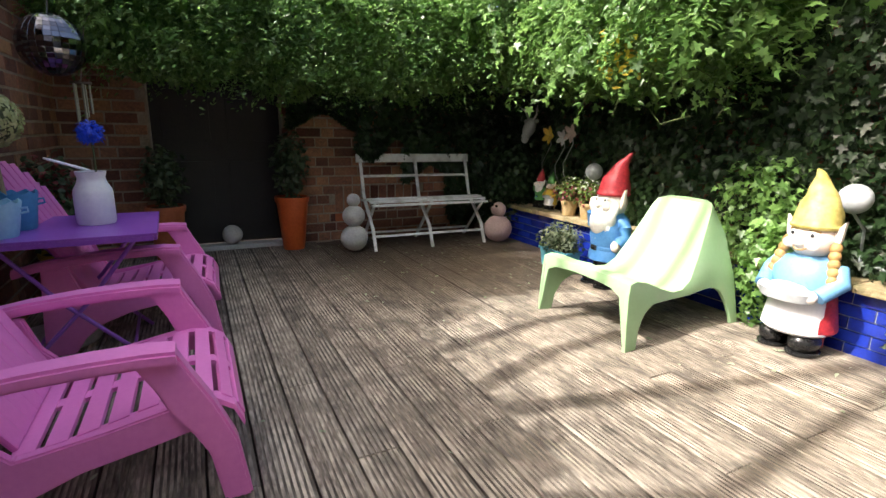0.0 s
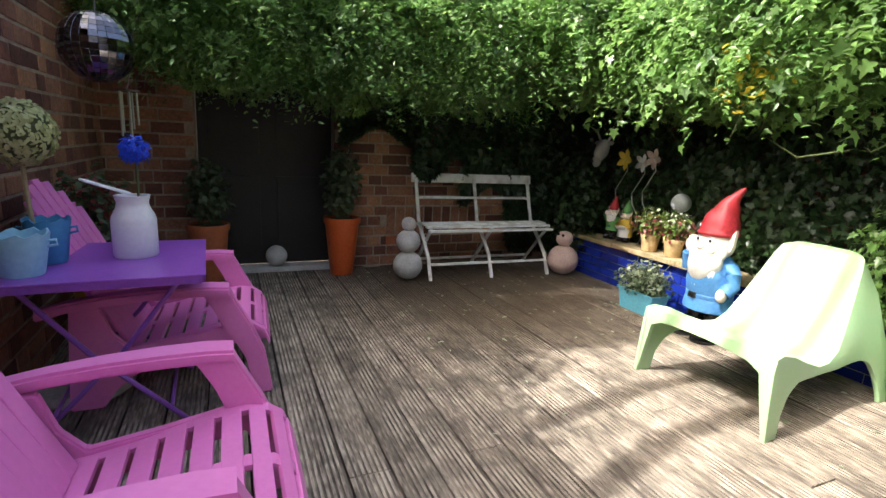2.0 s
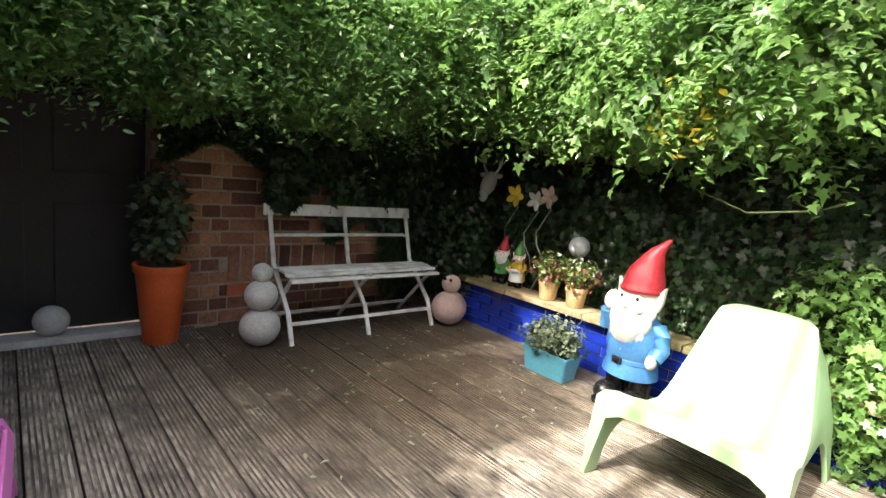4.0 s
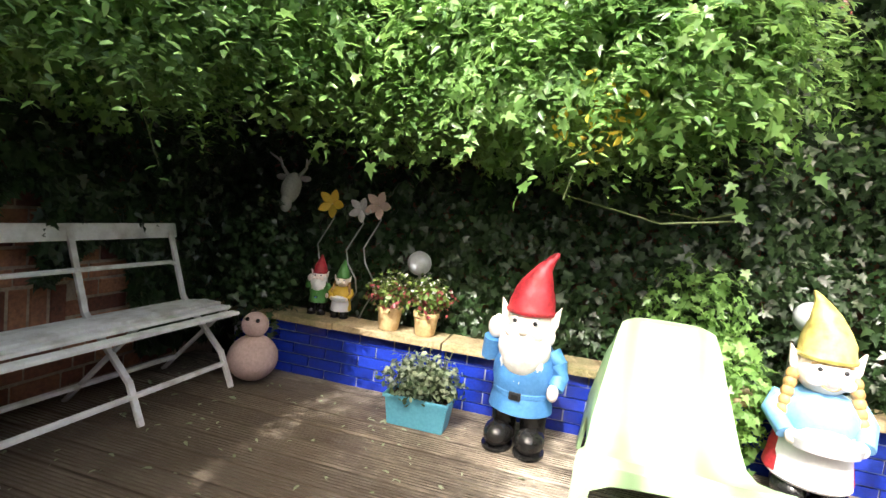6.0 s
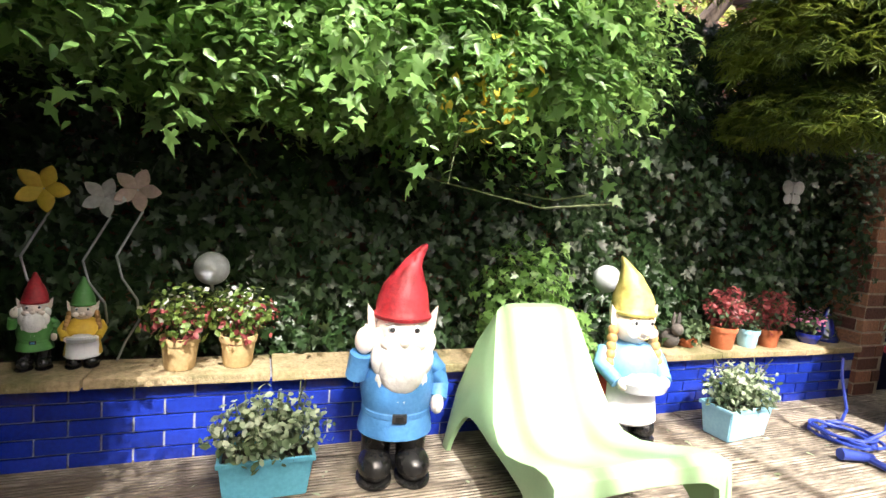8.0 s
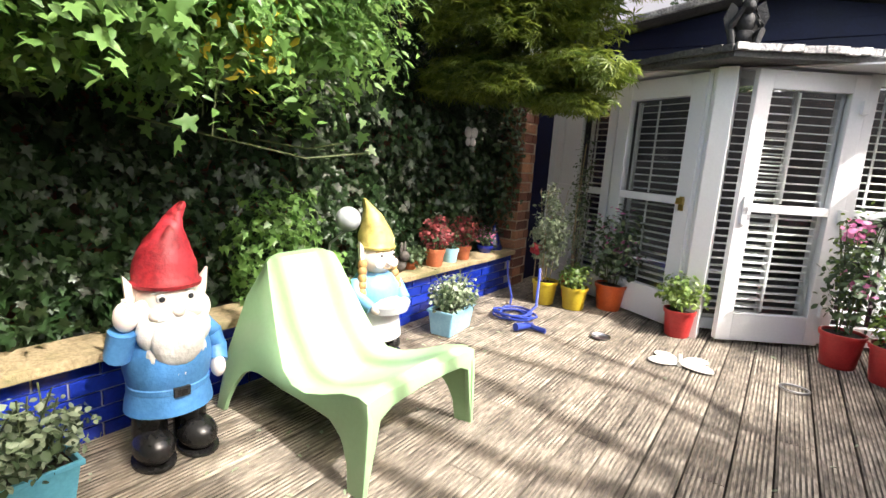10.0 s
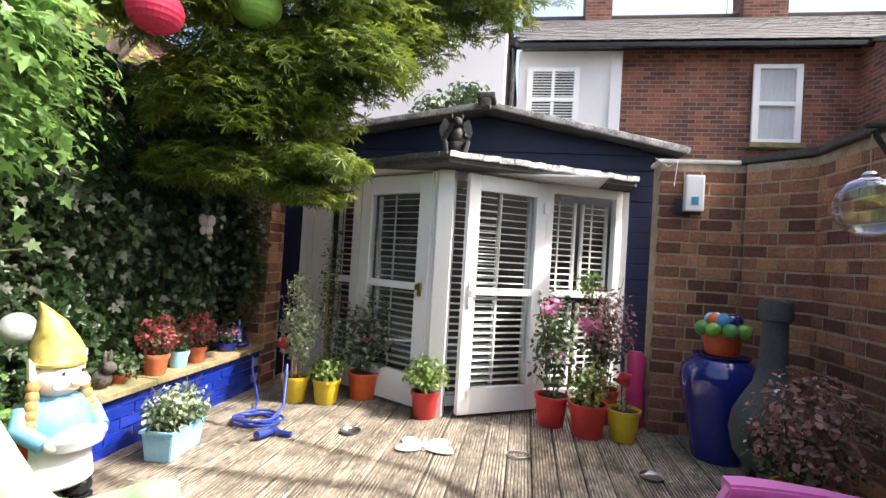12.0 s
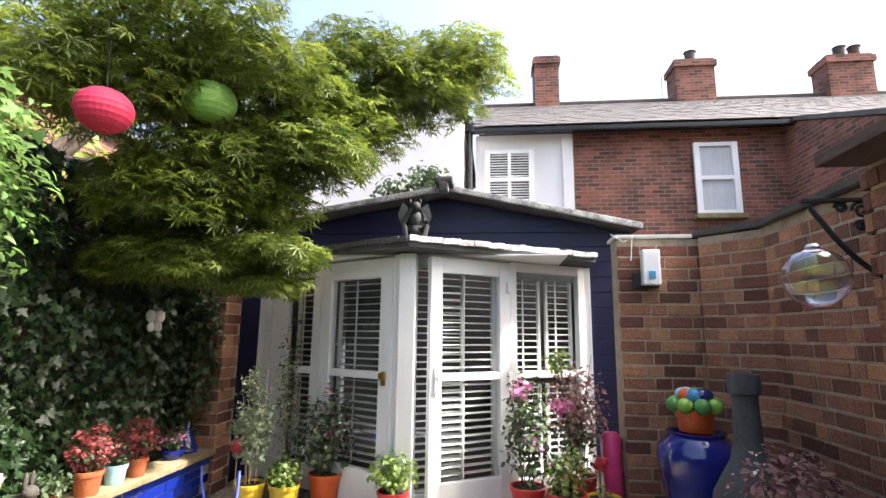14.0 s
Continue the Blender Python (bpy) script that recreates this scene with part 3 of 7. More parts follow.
for i in range(17):
    z = 0.02 + i * 0.145
    for x0, x1 in (((-0.66, -0.2),) if z < 1.98 else ((-0.64, 2.88),)):
        if z > 2.3:
            x0, x1 = 1.12 - (2.67 - z) * 4.4, 1.12 + (2.67 - z) * 5.0
        part("weatherboard", boxes((((x0 + x1) / 2, YH + 0.008, z + 0.07), (x1 - x0, 0.016, 0.138)), bevel=0.004), M_NAVY, room)
for a, b in (((-0.70, 2.325), (1.12, 2.71)), ((1.12, 2.71), (2.98, 2.39))):
    bm = bmesh.new()
    bar(bm, (a[0], YH - 1.0, a[1] + 0.03), (b[0], YH - 1.0, b[1] + 0.03), 2.45, 0.05, 0.01)
    part("roof", bm, M_FELT, room)
    bm = bmesh.new()
    bar(bm, (a[0], YH + 0.25, a[1] + 0.02), (b[0], YH + 0.25, b[1] + 0.03), 0.04, 0.055, 0.01)
    part("fascia", bm, M_LEAD, room, "weathered grey lead edge")
bm = bmesh.new()
box(bm, (1.1, YH + 0.3, 2.75), (0.17, 0.36, 0.06), bevel=0.02)
box(bm, (1.1, YH + 0.42, 2.69), (0.09, 0.12, 0.10), bevel=0.02)
part("ridge_end", bm, M_FELT, room, "dark rolled felt over the ridge end")
part("side_wall", boxes(span(-0.74, -0.66, -4.2, YH - 0.085, -0.1, 2.3), span(2.84, 2.92, -4.2, YH - 0.085, -0.1, 2.36), span(-0.66, 2.84, -4.2, -4.12, -0.1, 2.3)), M_INTERIOR, room, "plain inner walls coloured dark for shade")
part("room_floor", boxes(span(-0.65, 2.83, -4.1, YH - 0.09, -0.1, 0.0)), M_INTERIOR, room, "plain floor coloured dark for shade")

# the bay: corner C, right end R, left end L
C, R, L = Vector((1.325, -0.715, 0)), Vector((-0.208, YH + 0.03, 0)), Vector((2.93, YH + 0.0, 0))
bay = thing("glazed_bay", (0, 0, 0), "white glazed prow bay with louvred shutters, one door ajar", "bay window")


def facet(a, b):
    """Pose whose x runs from a to b, y points outwards (to the garden)."""
    x = (b - a).normalized()
    z = Vector((0, 0, 1))
    y = z.cross(x)
    m = Matrix((x, y, z)).transposed().to_4x4()
    m.translation = a
    return m, (b - a).length


def framed(parent, m, x0, x1, z0, z1, name="frame", rail=None, bar_w=0.07, depth=0.07, mid=1.02, label=""):
    """A white frame with a middle rail, in the plane of m."""
    bm = bmesh.new()
    for c, s in ((((x0 + bar_w / 2), 0, (z0 + z1) / 2), (bar_w, depth, z1 - z0)), ((x1 - bar_w / 2, 0, (z0 + z1) / 2), (bar_w, depth, z1 - z0)),
                 (((x0 + x1) / 2, 0, z1 - bar_w * 0.6), (x1 - x0 - 2 * bar_w, depth * 0.96, bar_w * 1.2)), (((x0 + x1) / 2, 0, z0 + bar_w), (x1 - x0 - 2 * bar_w, depth * 0.96, bar_w * 2))):
        box(bm, c, s, bevel=0.006)
    if mid:
        box(bm, ((x0 + x1) / 2, 0, mid), (x1 - x0 - 2 * bar_w, depth * 0.9, 0.06), bevel=0.006)
    ob = part(name, bm, M_UPVC, parent, label)
    ob.matrix_basis = m
    return ob


slat_bm = boxes(((0, 0, 0), (1, 0.038, 0.007)))
SLAT = bpy.data.meshes.new("slat")
slat_bm.to_mesh(SLAT)
slat_bm.free()
SLAT.materials.append(M_SLAT)


def shutters(parent, m, x0, x1, z0, z1, back=-0.075, tilt=9, pitch=0.056):
    """Louvred shutter inside the glass: stiles, tilt rod, and slats each of its own."""
    bm = bmesh.new()
    for x in (x0 + 0.012, x1 - 0.012):
        box(bm, (x, back, (z0 + z1) / 2), (0.024, 0.03, z1 - z0))
    box(bm, ((x0 + x1) / 2 + 0.05, back + 0.03, (z0 + z1) / 2), (0.012, 0.012, z1 - z0))
    sh = part("shutter", bm, M_SLAT, parent, "white louvred shutter")
    sh.matrix_basis = m
    k = int((z1 - z0) / pitch)
    for i in range(k):
        o = new("slat", SLAT)
        o.parent = sh
        o.matrix_basis = Matrix.Translation(((x0 + x1) / 2, back, z0 + (i + 0.5) * (z1 - z0) / k)) @ Matrix.Rotation(radians(-tilt), 4, "X") @ Matrix.Diagonal((x1 - x0 - 0.05, 1, 1, 1))


def pane(parent, m, x0, x1, z0, z1):
    ob = part("pane", boxes((((x0 + x1) / 2, 0, (z0 + z1) / 2), (x1 - x0, 0.006, z1 - z0))), M_GLASS, parent)
    ob.matrix_basis = m
    ob.visible_shadow = False


mr, lr = facet(R, C)          # right-hand facet, from R to the corner
ml, ll = facet(C, L)
TOP = 1.985
# corner posts and end posts
for v, w in ((C, 0.13), (R, 0.09), (L, 0.09)):
    bm = bmesh.new()
    box(bm, (v.x, v.y - 0.02, TOP / 2), (w, w, TOP), Matrix.Rotation(radians(-2), 3, "Z"), 0.006)
    part("post", bm, M_UPVC, bay)
# right facet: fixed window, hinge post, door ajar, slit beside the corner
DOOR_W = 0.755
hx = 0.865
framed(bay, mr, 0.04, hx - 0.02, 0.04, TOP, "window_frame")
for z0, z1 in ((0.19, 0.99), (1.05, 1.90)):
    pane(bay, mr, 0.11, hx - 0.09, z0, z1)
    for a, b in ((0.12, 0.12 + (hx - 0.22) / 2 - 0.03), (0.12 + (hx - 0.22) / 2 + 0.03, hx - 0.10)):
        shutters(bay, mr, a, b, z0, z1 - 0.06)
framed(bay, mr @ Matrix.Translation((0, -0.13, 0)), hx + 0.02, lr - 0.05, 0.04, TOP, "inner_frame", mid=None, bar_w=0.045)
shutters(bay, mr @ Matrix.Translation((0, -0.05, 0)), hx + 0.35, lr - 0.10, 0.06, TOP - 0.08)
# the open leaf hinged at hx
leaf_m = mr @ Matrix.Translation((hx, 0.035, 0)) @ Matrix.Rotation(radians(4.0), 4, "Z")
leaf = framed(bay, leaf_m, 0.0, DOOR_W, 0.03, 1.965, "door", bar_w=0.105, depth=0.06, label="white glazed door standing ajar")
for z0, z1 in ((0.24, 0.985), (1.055, 1.84)):
    pane(leaf, Matrix.Identity(4), 0.105, DOOR_W - 0.105, z0, z1)
for z in (0.3, 1.0, 1.75):
    part("hinge", boxes(((0.015, 0.045, z), (0.05, 0.03, 0.09)), bevel=0.004), M_UPVC, leaf)
bm = bmesh.new()
box(bm, (DOOR_W - 0.05, 0.04, 1.0), (0.035, 0.02, 0.2), bevel=0.006)
bar(bm, (DOOR_W - 0.05, 0.07, 1.04), (DOOR_W - 0.17, 0.075, 1.04), 0.018, 0.018, 0.004)
part("handle", bm, M_UPVC, leaf, "white lever handle")
for z0, z1 in ((0.25, 0.98), (1.06, 1.83)):
    sh_m = Matrix.Identity(4)
    shutters(leaf, sh_m, 0.11, DOOR_W - 0.11, z0, z1, back=-0.05)
# left facet: shut door with shutters, narrow window, end panel
d0 = 0.105
framed(bay, ml, 0.06, d0 + 0.02, 0.03, TOP, "side_panel", mid=None, bar_w=0.03)
leaf2 = framed(bay, ml @ Matrix.Translation((0, 0.01, 0)), d0 + 0.02, d0 + 0.86, 0.03, 1.965, "door", bar_w=0.13, label="white glazed door, shut, with a brass keyhole plate")
for z0, z1 in ((0.30, 0.985), (1.055, 1.80)):
    pane(leaf2, Matrix.Identity(4), d0 + 0.15, d0 + 0.73, z0, z1)
    shutters(leaf2, Matrix.Identity(4), d0 + 0.155, d0 + 0.725, z0, z1)
bm = bmesh.new()
box(bm, (d0 + 0.085, 0.045, 1.0), (0.04, 0.012, 0.11), bevel=0.004)
box(bm, (d0 + 0.085, 0.06, 1.02), (0.06, 0.03, 0.05), bevel=0.008)
part("lock_plate", bm, M_BRASS, leaf2, "brass lock plate")
framed(bay, ml, d0 + 0.88, ll - 0.05, 0.03, TOP, "window_frame", bar_w=0.10)
for z0, z1 in ((0.24, 0.985), (1.055, 1.85)):
    pane(bay, ml, d0 + 0.98, d0 + 1.32, z0, z1)
    shutters(bay, ml, d0 + 0.99, d0 + 1.30, z0, z1)
part("side_filler", boxes((((d0 + 1.34 + ll - 0.16) / 2, 0, 1.0), (ll - 0.16 - d0 - 1.34, 0.05, 1.72))), M_UPVC, bay).matrix_basis = ml
# bay roof slab with lead edge
RC, RR, RL = Vector((1.283, -0.432)), Vector((-0.26, -1.31)), Vector((3.0, -1.36))
bm = bmesh.new()
prism(bm, [(RC.x, RC.y), (RR.x, RR.y), (RR.x, YH + 0.02), (RL.x, YH + 0.02), (RL.x, RL.y)], 0.07, 2)
bmesh.ops.translate(bm, verts=bm.verts, vec=(0, 0, 2.035))
part("bay_roof", bm, M_FELT, bay)
for a, b in ((RC, RR), (RC, RL)):
    bm = bmesh.new()
    n = 26
    pts = [a.lerp(b, i / n) for i in range(n + 1)]
    for p, q in zip(pts, pts[1:]):
        dz = random.uniform(-0.006, 0.006)
        bar(bm, (p.x, p.y, 2.06 + dz), (q.x, q.y, 2.06 + dz), 0.05 + random.uniform(0, 0.02), 0.045, 0.004)
    part("lead_edge", bm, M_LEAD if b == RR else M_FELT, bay, "crumpled lead flashing on the roof edge" if b == RR else "dark felt edge")
part("soffit", boxes(((1.3, -1.2, 1.994), (2.5, 0.75, 0.012))), M_UPVC, bay)

# ---- houses beyond ----
YT = -5.8


def window(parent, x0, x1, z0, z1, y, shutter=False, curtain=False):
    w = part("window", boxes(span(x0, x1, y, y + 0.03, z0, z1)), M_DARK, parent)
    bm = bmesh.new()
    fw = 0.07
    for c, s in (span(x0 - 0.03, x0 + fw, y + 0.032, y + 0.09, z0, z1), span(x1 - fw, x1 + 0.03, y + 0.032, y + 0.09, z0, z1),
                 span(x0 + fw, x1 - fw, y + 0.032, y + 0.085, z1 - fw, z1), span(x0 + fw, x1 - fw, y + 0.032, y + 0.085, z0, z0 + fw),
                 span(x0 + fw, x1 - fw, y + 0.032, y + 0.09, (z0 + z1) / 2 - 0.035, (z0 + z1) / 2 + 0.035)):
        box(bm, c, s, bevel=0.006)
    if shutter:
        box(bm, *span((x0 + x1) / 2 - 0.03, (x0 + x1) / 2 + 0.03, y + 0.034, y + 0.08, z0 + fw, z1 - fw))
    part("frame", bm, M_UPVC, w)
    part("sill", boxes(span(x0 - 0.08, x1 + 0.08, y, y + 0.16, z0 - 0.09, z0 - 0.003), bevel=0.01), M_STONE if curtain else M_UPVC, w)
    if shutter:
        n = 20
        for i in range(n):
            z = z0 + fw + (i + 0.5) * (z1 - z0 - 2 * fw) / n
            o = new("slat", SLAT)
            o.parent = w
            o.matrix_basis = Matrix.Translation(((x0 + x1) / 2, y + 0.045, z)) @ Matrix.Rotation(radians(-35), 4, "X") @ Matrix.Diagonal((x1 - x0 - 2 * fw, 1.4, 1.5, 1))
    if curtain:
        part("curtain", boxes(span(x0 + fw, x1 - fw, y + 0.034, y + 0.04, z0 + fw, z1 - fw)), M_CURTAIN, w)


terrace = thing("terrace_house", (0, 0, 0), "red brick terraced house with slate roof and white window", "house")
part("wall", boxes(span(-14, -0.82, YT - 7, YT, -0.1, 5.1)), M_FAR_BRICK, terrace)
window(terrace, -3.65, -2.96, 3.5, 4.82, YT + 0.002, curtain=True)
bm = bmesh.new()
prism(bm, [(YT + 0.25, 5.08), (YT + 0.25, 5.16), (YT - 3.5, 7.32), (YT - 7.2, 5.16), (YT - 7.2, 5.08), (YT - 3.5, 7.22)], 15.3, 0)
bmesh.ops.translate(bm, verts=bm.verts, vec=(-6.6, 0, 0))
part("roof", bm, M_SLATE, terrace)
bm = bmesh.new()
rng = np.random.default_rng(5)
for r in range(17):
    f = r / 17
    for k in range(40):
        x = -9 + k * 0.26 + (0.13 if r % 2 else 0) + rng.uniform(-0.008, 0.008)
        if x < 1.0:
            box(bm, (x, YT + 0.26 - f * 3.75, 5.19 + f * 2.155 + rng.uniform(0, 0.008)), (0.25, 0.27, 0.014), Matrix.Rotation(radians(-27.5), 3, "X"))
part("slate_layer", bm, M_SLATE, terrace, kind="stuff")
part("ridge", boxes(span(-13.5, 1.05, YT - 3.6, YT - 3.4, 7.30, 7.40), bevel=0.03), M_COPING, terrace)
bm = bmesh.new()
bar(bm, (-13, YT + 0.3, 5.06), (1.0, YT + 0.3, 5.06), 0.1, 0.09, 0.02)
part("gutter", bm, M_BLACK, terrace)
for x0, x1, top, pots in ((-1.05, -0.44, 8.6, 0), (-4.9, -3.95, 8.35, 1), (-8.6, -7.55, 8.3, 2)):
    ch = part("chimney", boxes(span(x0, x1, YT - 3.85, YT - 3.2, 6.9, top), span(x0 - 0.05, x1 + 0.05, YT - 3.9, YT - 3.15, top - 0.22, top - 0.06)), M_FAR_BRICK, terrace)
    for i in range(pots):
        bm = bmesh.new()
        lathe(bm, [(0.15, 0), (0.12, 0.05), (0.13, 0.3), (0.16, 0.33), (0.12, 0.36)], 14, (x1 - 0.5 - i * 0.35, YT - 3.5, top))
        part("chimney_pot", bm, M_COPING, ch)
bm = bmesh.new()
tube(bm, [(-7.9, YT - 3.5, 8.3), (-7.9, YT - 3.5, 9.3)], 0.015, 5)
for i in range(5):
    tube(bm, [(-7.95 - i * 0.12, YT - 3.7, 9.05 + i * 0.05), (-7.95 - i * 0.12, YT - 3.3, 9.05 + i * 0.05)], 0.01, 4)
tube(bm, [(-7.9, YT - 3.5, 9.03), (-8.5, YT - 3.5, 9.28)], 0.01, 4)
tube(bm, [(-3.7, YT - 3.5, 7.35), (-3.7, YT - 3.5, 8.7)], 0.012, 4)
tube(bm, [(-0.4, YT - 3.5, 7.35), (-0.4, YT - 3.5, 8.9)], 0.01, 4)
part("aerial", bm, M_STEEL, terrace)
# brick rear wing that stands forward
wing = thing("rear_wing", (0, 0, 0), "red brick rear wing of a terraced house", "house")
bm = bmesh.new()
prism(bm, [(YT + 0.004, -0.1), (YT + 3.2, -0.1), (YT + 3.2, 3.9), (YT + 0.004, 5.2)], 3.0, 0)
bmesh.ops.translate(bm, verts=bm.verts, vec=(-6.05, 0, 0))
part("wall", bm, M_FAR_BRICK, wing)
bm = bmesh.new()
bar(bm, (-6.05, YT + 0.004, 5.25), (-6.05, YT + 3.25, 3.95), 3.1, 0.08, 0.01)
part("roof", bm, M_SLATE, wing)
white = thing("white_house", (0, 0, 0), "white rendered house with a shuttered window and a black downpipe", "house")
part("wall", boxes(span(-0.82, 0.98, YT - 7, YT + 0.03, -0.1, 5.08)), M_RENDER, white)
window(white, -0.07, 0.78, 3.62, 4.76, YT + 0.032, shutter=True)
bm = bmesh.new()
box(bm, *span(-0.80, -0.62, YT + 0.034, YT + 0.09, -0.1, 5.0), bevel=0.01)
part("pilaster", bm, M_RENDER, white)
near_white = thing("white_extension", (0, 0, 0), "tall white rendered wall with a flat top", "house")
part("wall", boxes(span(1.19, 6.5, YT - 4, YT + 0.8, -0.1, 5.3)), M_RENDER, near_white)
bm = bmesh.new()
tube(bm, [(1.08, YT + 0.1, 0), (1.08, YT + 0.1, 5.2)], 0.05, 8)
box(bm, (1.08, YT + 0.1, 5.2), (0.2, 0.2, 0.16), bevel=0.02)
part("downpipe", bm, M_BLACK, near_white)
part("roof", boxes(span(1.1, 6.6, YT - 4.1, YT + 0.85, 5.305, 5.38)), M_SLATE, near_white)
# brick house behind the trees on the planter side
side_house = thing("side_house", (0, 0, 0), "brick house seen in scraps behind the trees", "house")
part("wall", boxes(span(7.0, 12, -5, 9, -0.1, 4.6)), M_FAR_BRICK, side_house)
bm = bmesh.new()
prism(bm, [(6.8, 4.62), (9.5, 6.4), (12.2, 4.62)], 14.4, 1)
bmesh.ops.translate(bm, verts=bm.verts, vec=(0, 2, 0))
part("roof", bm, M_SLATE, side_house)
# ---- creeper, ivy and trees ----
g_rng = np.random.default_rng(11)


def sheet(n, u, v, place, normal, depth, rng):
    """Places on a sheet: u and v ranges, place(u, v) gives x, y, z; pushed out by noise up to depth."""
    a, b = rng.uniform(*u, n), rng.uniform(*v, n)
    out = []
    for p, q in zip(a, b):
        x, y, z = place(p, q)
        k = 0.5 + 0.5 * noise.noise(Vector((x * 2.1, y * 2.1, z * 2.1)))
        d = depth * (k + 0.25 * rng.random())
        out.append((x + normal[0] * d, y + normal[1] * d, z + normal[2] * d))
    return np.array(out), np.tile(np.array(normal, float), (n, 1))


ivy = thing("ivy_hedge", (3.4, 2, 0.36), "glossy ivy coloured dark for shade, covering the planter-side wall", "ivy", kind="stuff")
INV = Matrix.Translation((-3.4, -2, -0.36))


def under(ob, inv):
    ob.matrix_parent_inverse = inv
    return ob


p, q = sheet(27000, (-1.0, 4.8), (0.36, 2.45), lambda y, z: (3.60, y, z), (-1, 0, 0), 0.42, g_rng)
under(leaves("ivy_leaves", p, q + np.array([0, 0, 0.35]), 0.062, L_IVY_SHADED, ivy, "ivy", spread=0.55), INV)
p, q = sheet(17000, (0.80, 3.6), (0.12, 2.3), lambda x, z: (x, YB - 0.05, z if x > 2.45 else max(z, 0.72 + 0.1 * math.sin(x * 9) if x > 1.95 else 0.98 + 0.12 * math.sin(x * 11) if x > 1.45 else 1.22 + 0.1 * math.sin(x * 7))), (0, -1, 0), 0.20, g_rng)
under(leaves("ivy_leaves", p, q + np.array([0, 0, 0.35]), 0.062, L_IVY_SHADED, ivy, "ivy", spread=0.55), INV)
# clumps in sun take the brighter leaf, the rest the shade-darkened one
for c, r, n, mt in (((3.26, -0.86, 1.25), (0.34, 0.12, 0.95), 1900, L_IVY_SHADED), ((3.16, 1.68, 0.62), (0.18, 0.30, 0.42), 900, L_CREEPER), ((2.94, 1.50, 0.30), (0.10, 0.17, 0.34), 480, L_CREEPER), ((3.3, 2.5, 0.5), (0.16, 0.5, 0.2), 350, L_IVY_SHADED),
                    ((3.2, 0.9, 0.45), (0.12, 0.5, 0.12), 300, L_IVY_SHADED), ((3.05, 4.3, 0.62), (0.3, 0.3, 0.5), 1500, L_IVY_SHADED)):
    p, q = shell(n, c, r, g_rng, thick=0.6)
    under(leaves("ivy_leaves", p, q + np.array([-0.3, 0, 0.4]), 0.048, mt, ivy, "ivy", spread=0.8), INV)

creeper = thing("creeper_canopy", (2.9, 3, 2), "sunlit green creeper bulging over the wall in a thick canopy", "creeper", kind="stuff")
INC = Matrix.Translation((-2.9, -3, -2))
LOBES = (  # centre, radii, leaves
    ((2.95, 2.55, 2.02), (0.62, 0.95, 0.62), 13000),
    ((3.05, 3.45, 2.0), (0.60, 0.62, 0.55), 6500),
    ((2.75, 2.0, 1.95), (0.42, 0.50, 0.42), 4500),
    ((2.62, 3.95, 2.15), (0.70, 0.62, 0.62), 8000),
    ((1.75, 4.30, 2.0), (0.75, 0.62, 0.62), 14000),
    ((0.85, 4.35, 1.98), (0.75, 0.60, 0.60), 14000),
    ((-0.05, 4.35, 2.02), (0.70, 0.60, 0.58), 12000),
    ((-0.60, 4.45, 2.15), (0.45, 0.5, 0.55), 5500),
    # unseen lobe added overhead to shade the left corner
    ((-0.85, 4.05, 2.5), (0.3, 0.4, 0.3), 2000),
    ((3.45, 1.1, 2.1), (0.25, 0.6, 0.3), 1800),
)
def sprays(n, c, r, rng, reach=0.22, per=11):
    """Leafy shoots that leave the surface of a lobe and hang over."""
    d = rng.normal(0, 1, (n * 2, 3))
    d /= np.linalg.norm(d, axis=1, keepdims=True)
    d = d[(d[:, 2] > -0.75)][:n]
    pos, nrm = [], []
    for v in d:
        wob = 1 + 0.28 * noise.noise(Vector(v) * 2.6 + Vector(c))
        p0 = np.array(c) + v * np.array(r) * wob * 0.9
        way = v + rng.normal(0, 0.45, 3)
        way /= np.linalg.norm(way)
        ln = reach * rng.uniform(0.5, 1.4)
        side = np.cross(way, [0, 0, 1.0])
        side /= np.linalg.norm(side) + 1e-6
        for k in range(per):
            u = (k + 1) / per
            pos.append(p0 + way * ln * u + np.array([0, 0, -0.55 * ln * u * u]) + side * (0.022 if k % 2 else -0.022))
            nrm.append(np.array([0, 0, 0.8]) + 0.5 * v + side * (0.3 if k % 2 else -0.3))
    return np.array(pos), np.array(nrm)


for c, r, n in LOBES:
    big = c[0] > 2.5
    p, q = shell(int(n * 1.1), c, r, g_rng, thick=0.6)
    under(leaves("creeper_leaves", p, q * 0.6 + np.array([-0.55, -0.1, 0.5]), 0.052 if big else 0.046, L_CREEPER, creeper, "ivy", spread=0.65, droop=0.25), INC)
    p, q = sprays(int(n / 15), c, r, g_rng)
    under(leaves("creeper_leaves", p, q + np.array([-0.35, 0, 0.6]), 0.048 if big else 0.042, L_CREEPER, creeper, "pointed", spread=0.45, droop=0.12), INC)
    if big:
        p, q = sprays(int(n / 90), c, r, g_rng, 0.24, 10)
        under(leaves("creeper_leaves", p, q, 0.066, L_CREEPER, creeper, "ivy", spread=0.6, droop=0.3), INC)
bm = bmesh.new()
for i in range(60):
    c, r, n = LOBES[i % len(LOBES)]
    a = Vector(c) + Vector(g_rng.uniform(-0.6, 0.6, 3)) * 0.6
    if c[0] > 3.3:
        continue
    b = a + Vector((g_rng.uniform(-0.5, 0.2), g_rng.uniform(-0.6, 0.3), g_rng.uniform(-0.5, 0.4)))
    tube(bm, [a, a.lerp(b, 0.5) + Vector((0, 0, 0.06)), b], 0.006, 5, r_end=0.002)
tube(bm, [(3.0, 1.95, 1.25), (2.78, 1.80, 1.22), (2.66, 1.68, 1.26)], 0.004, 5)
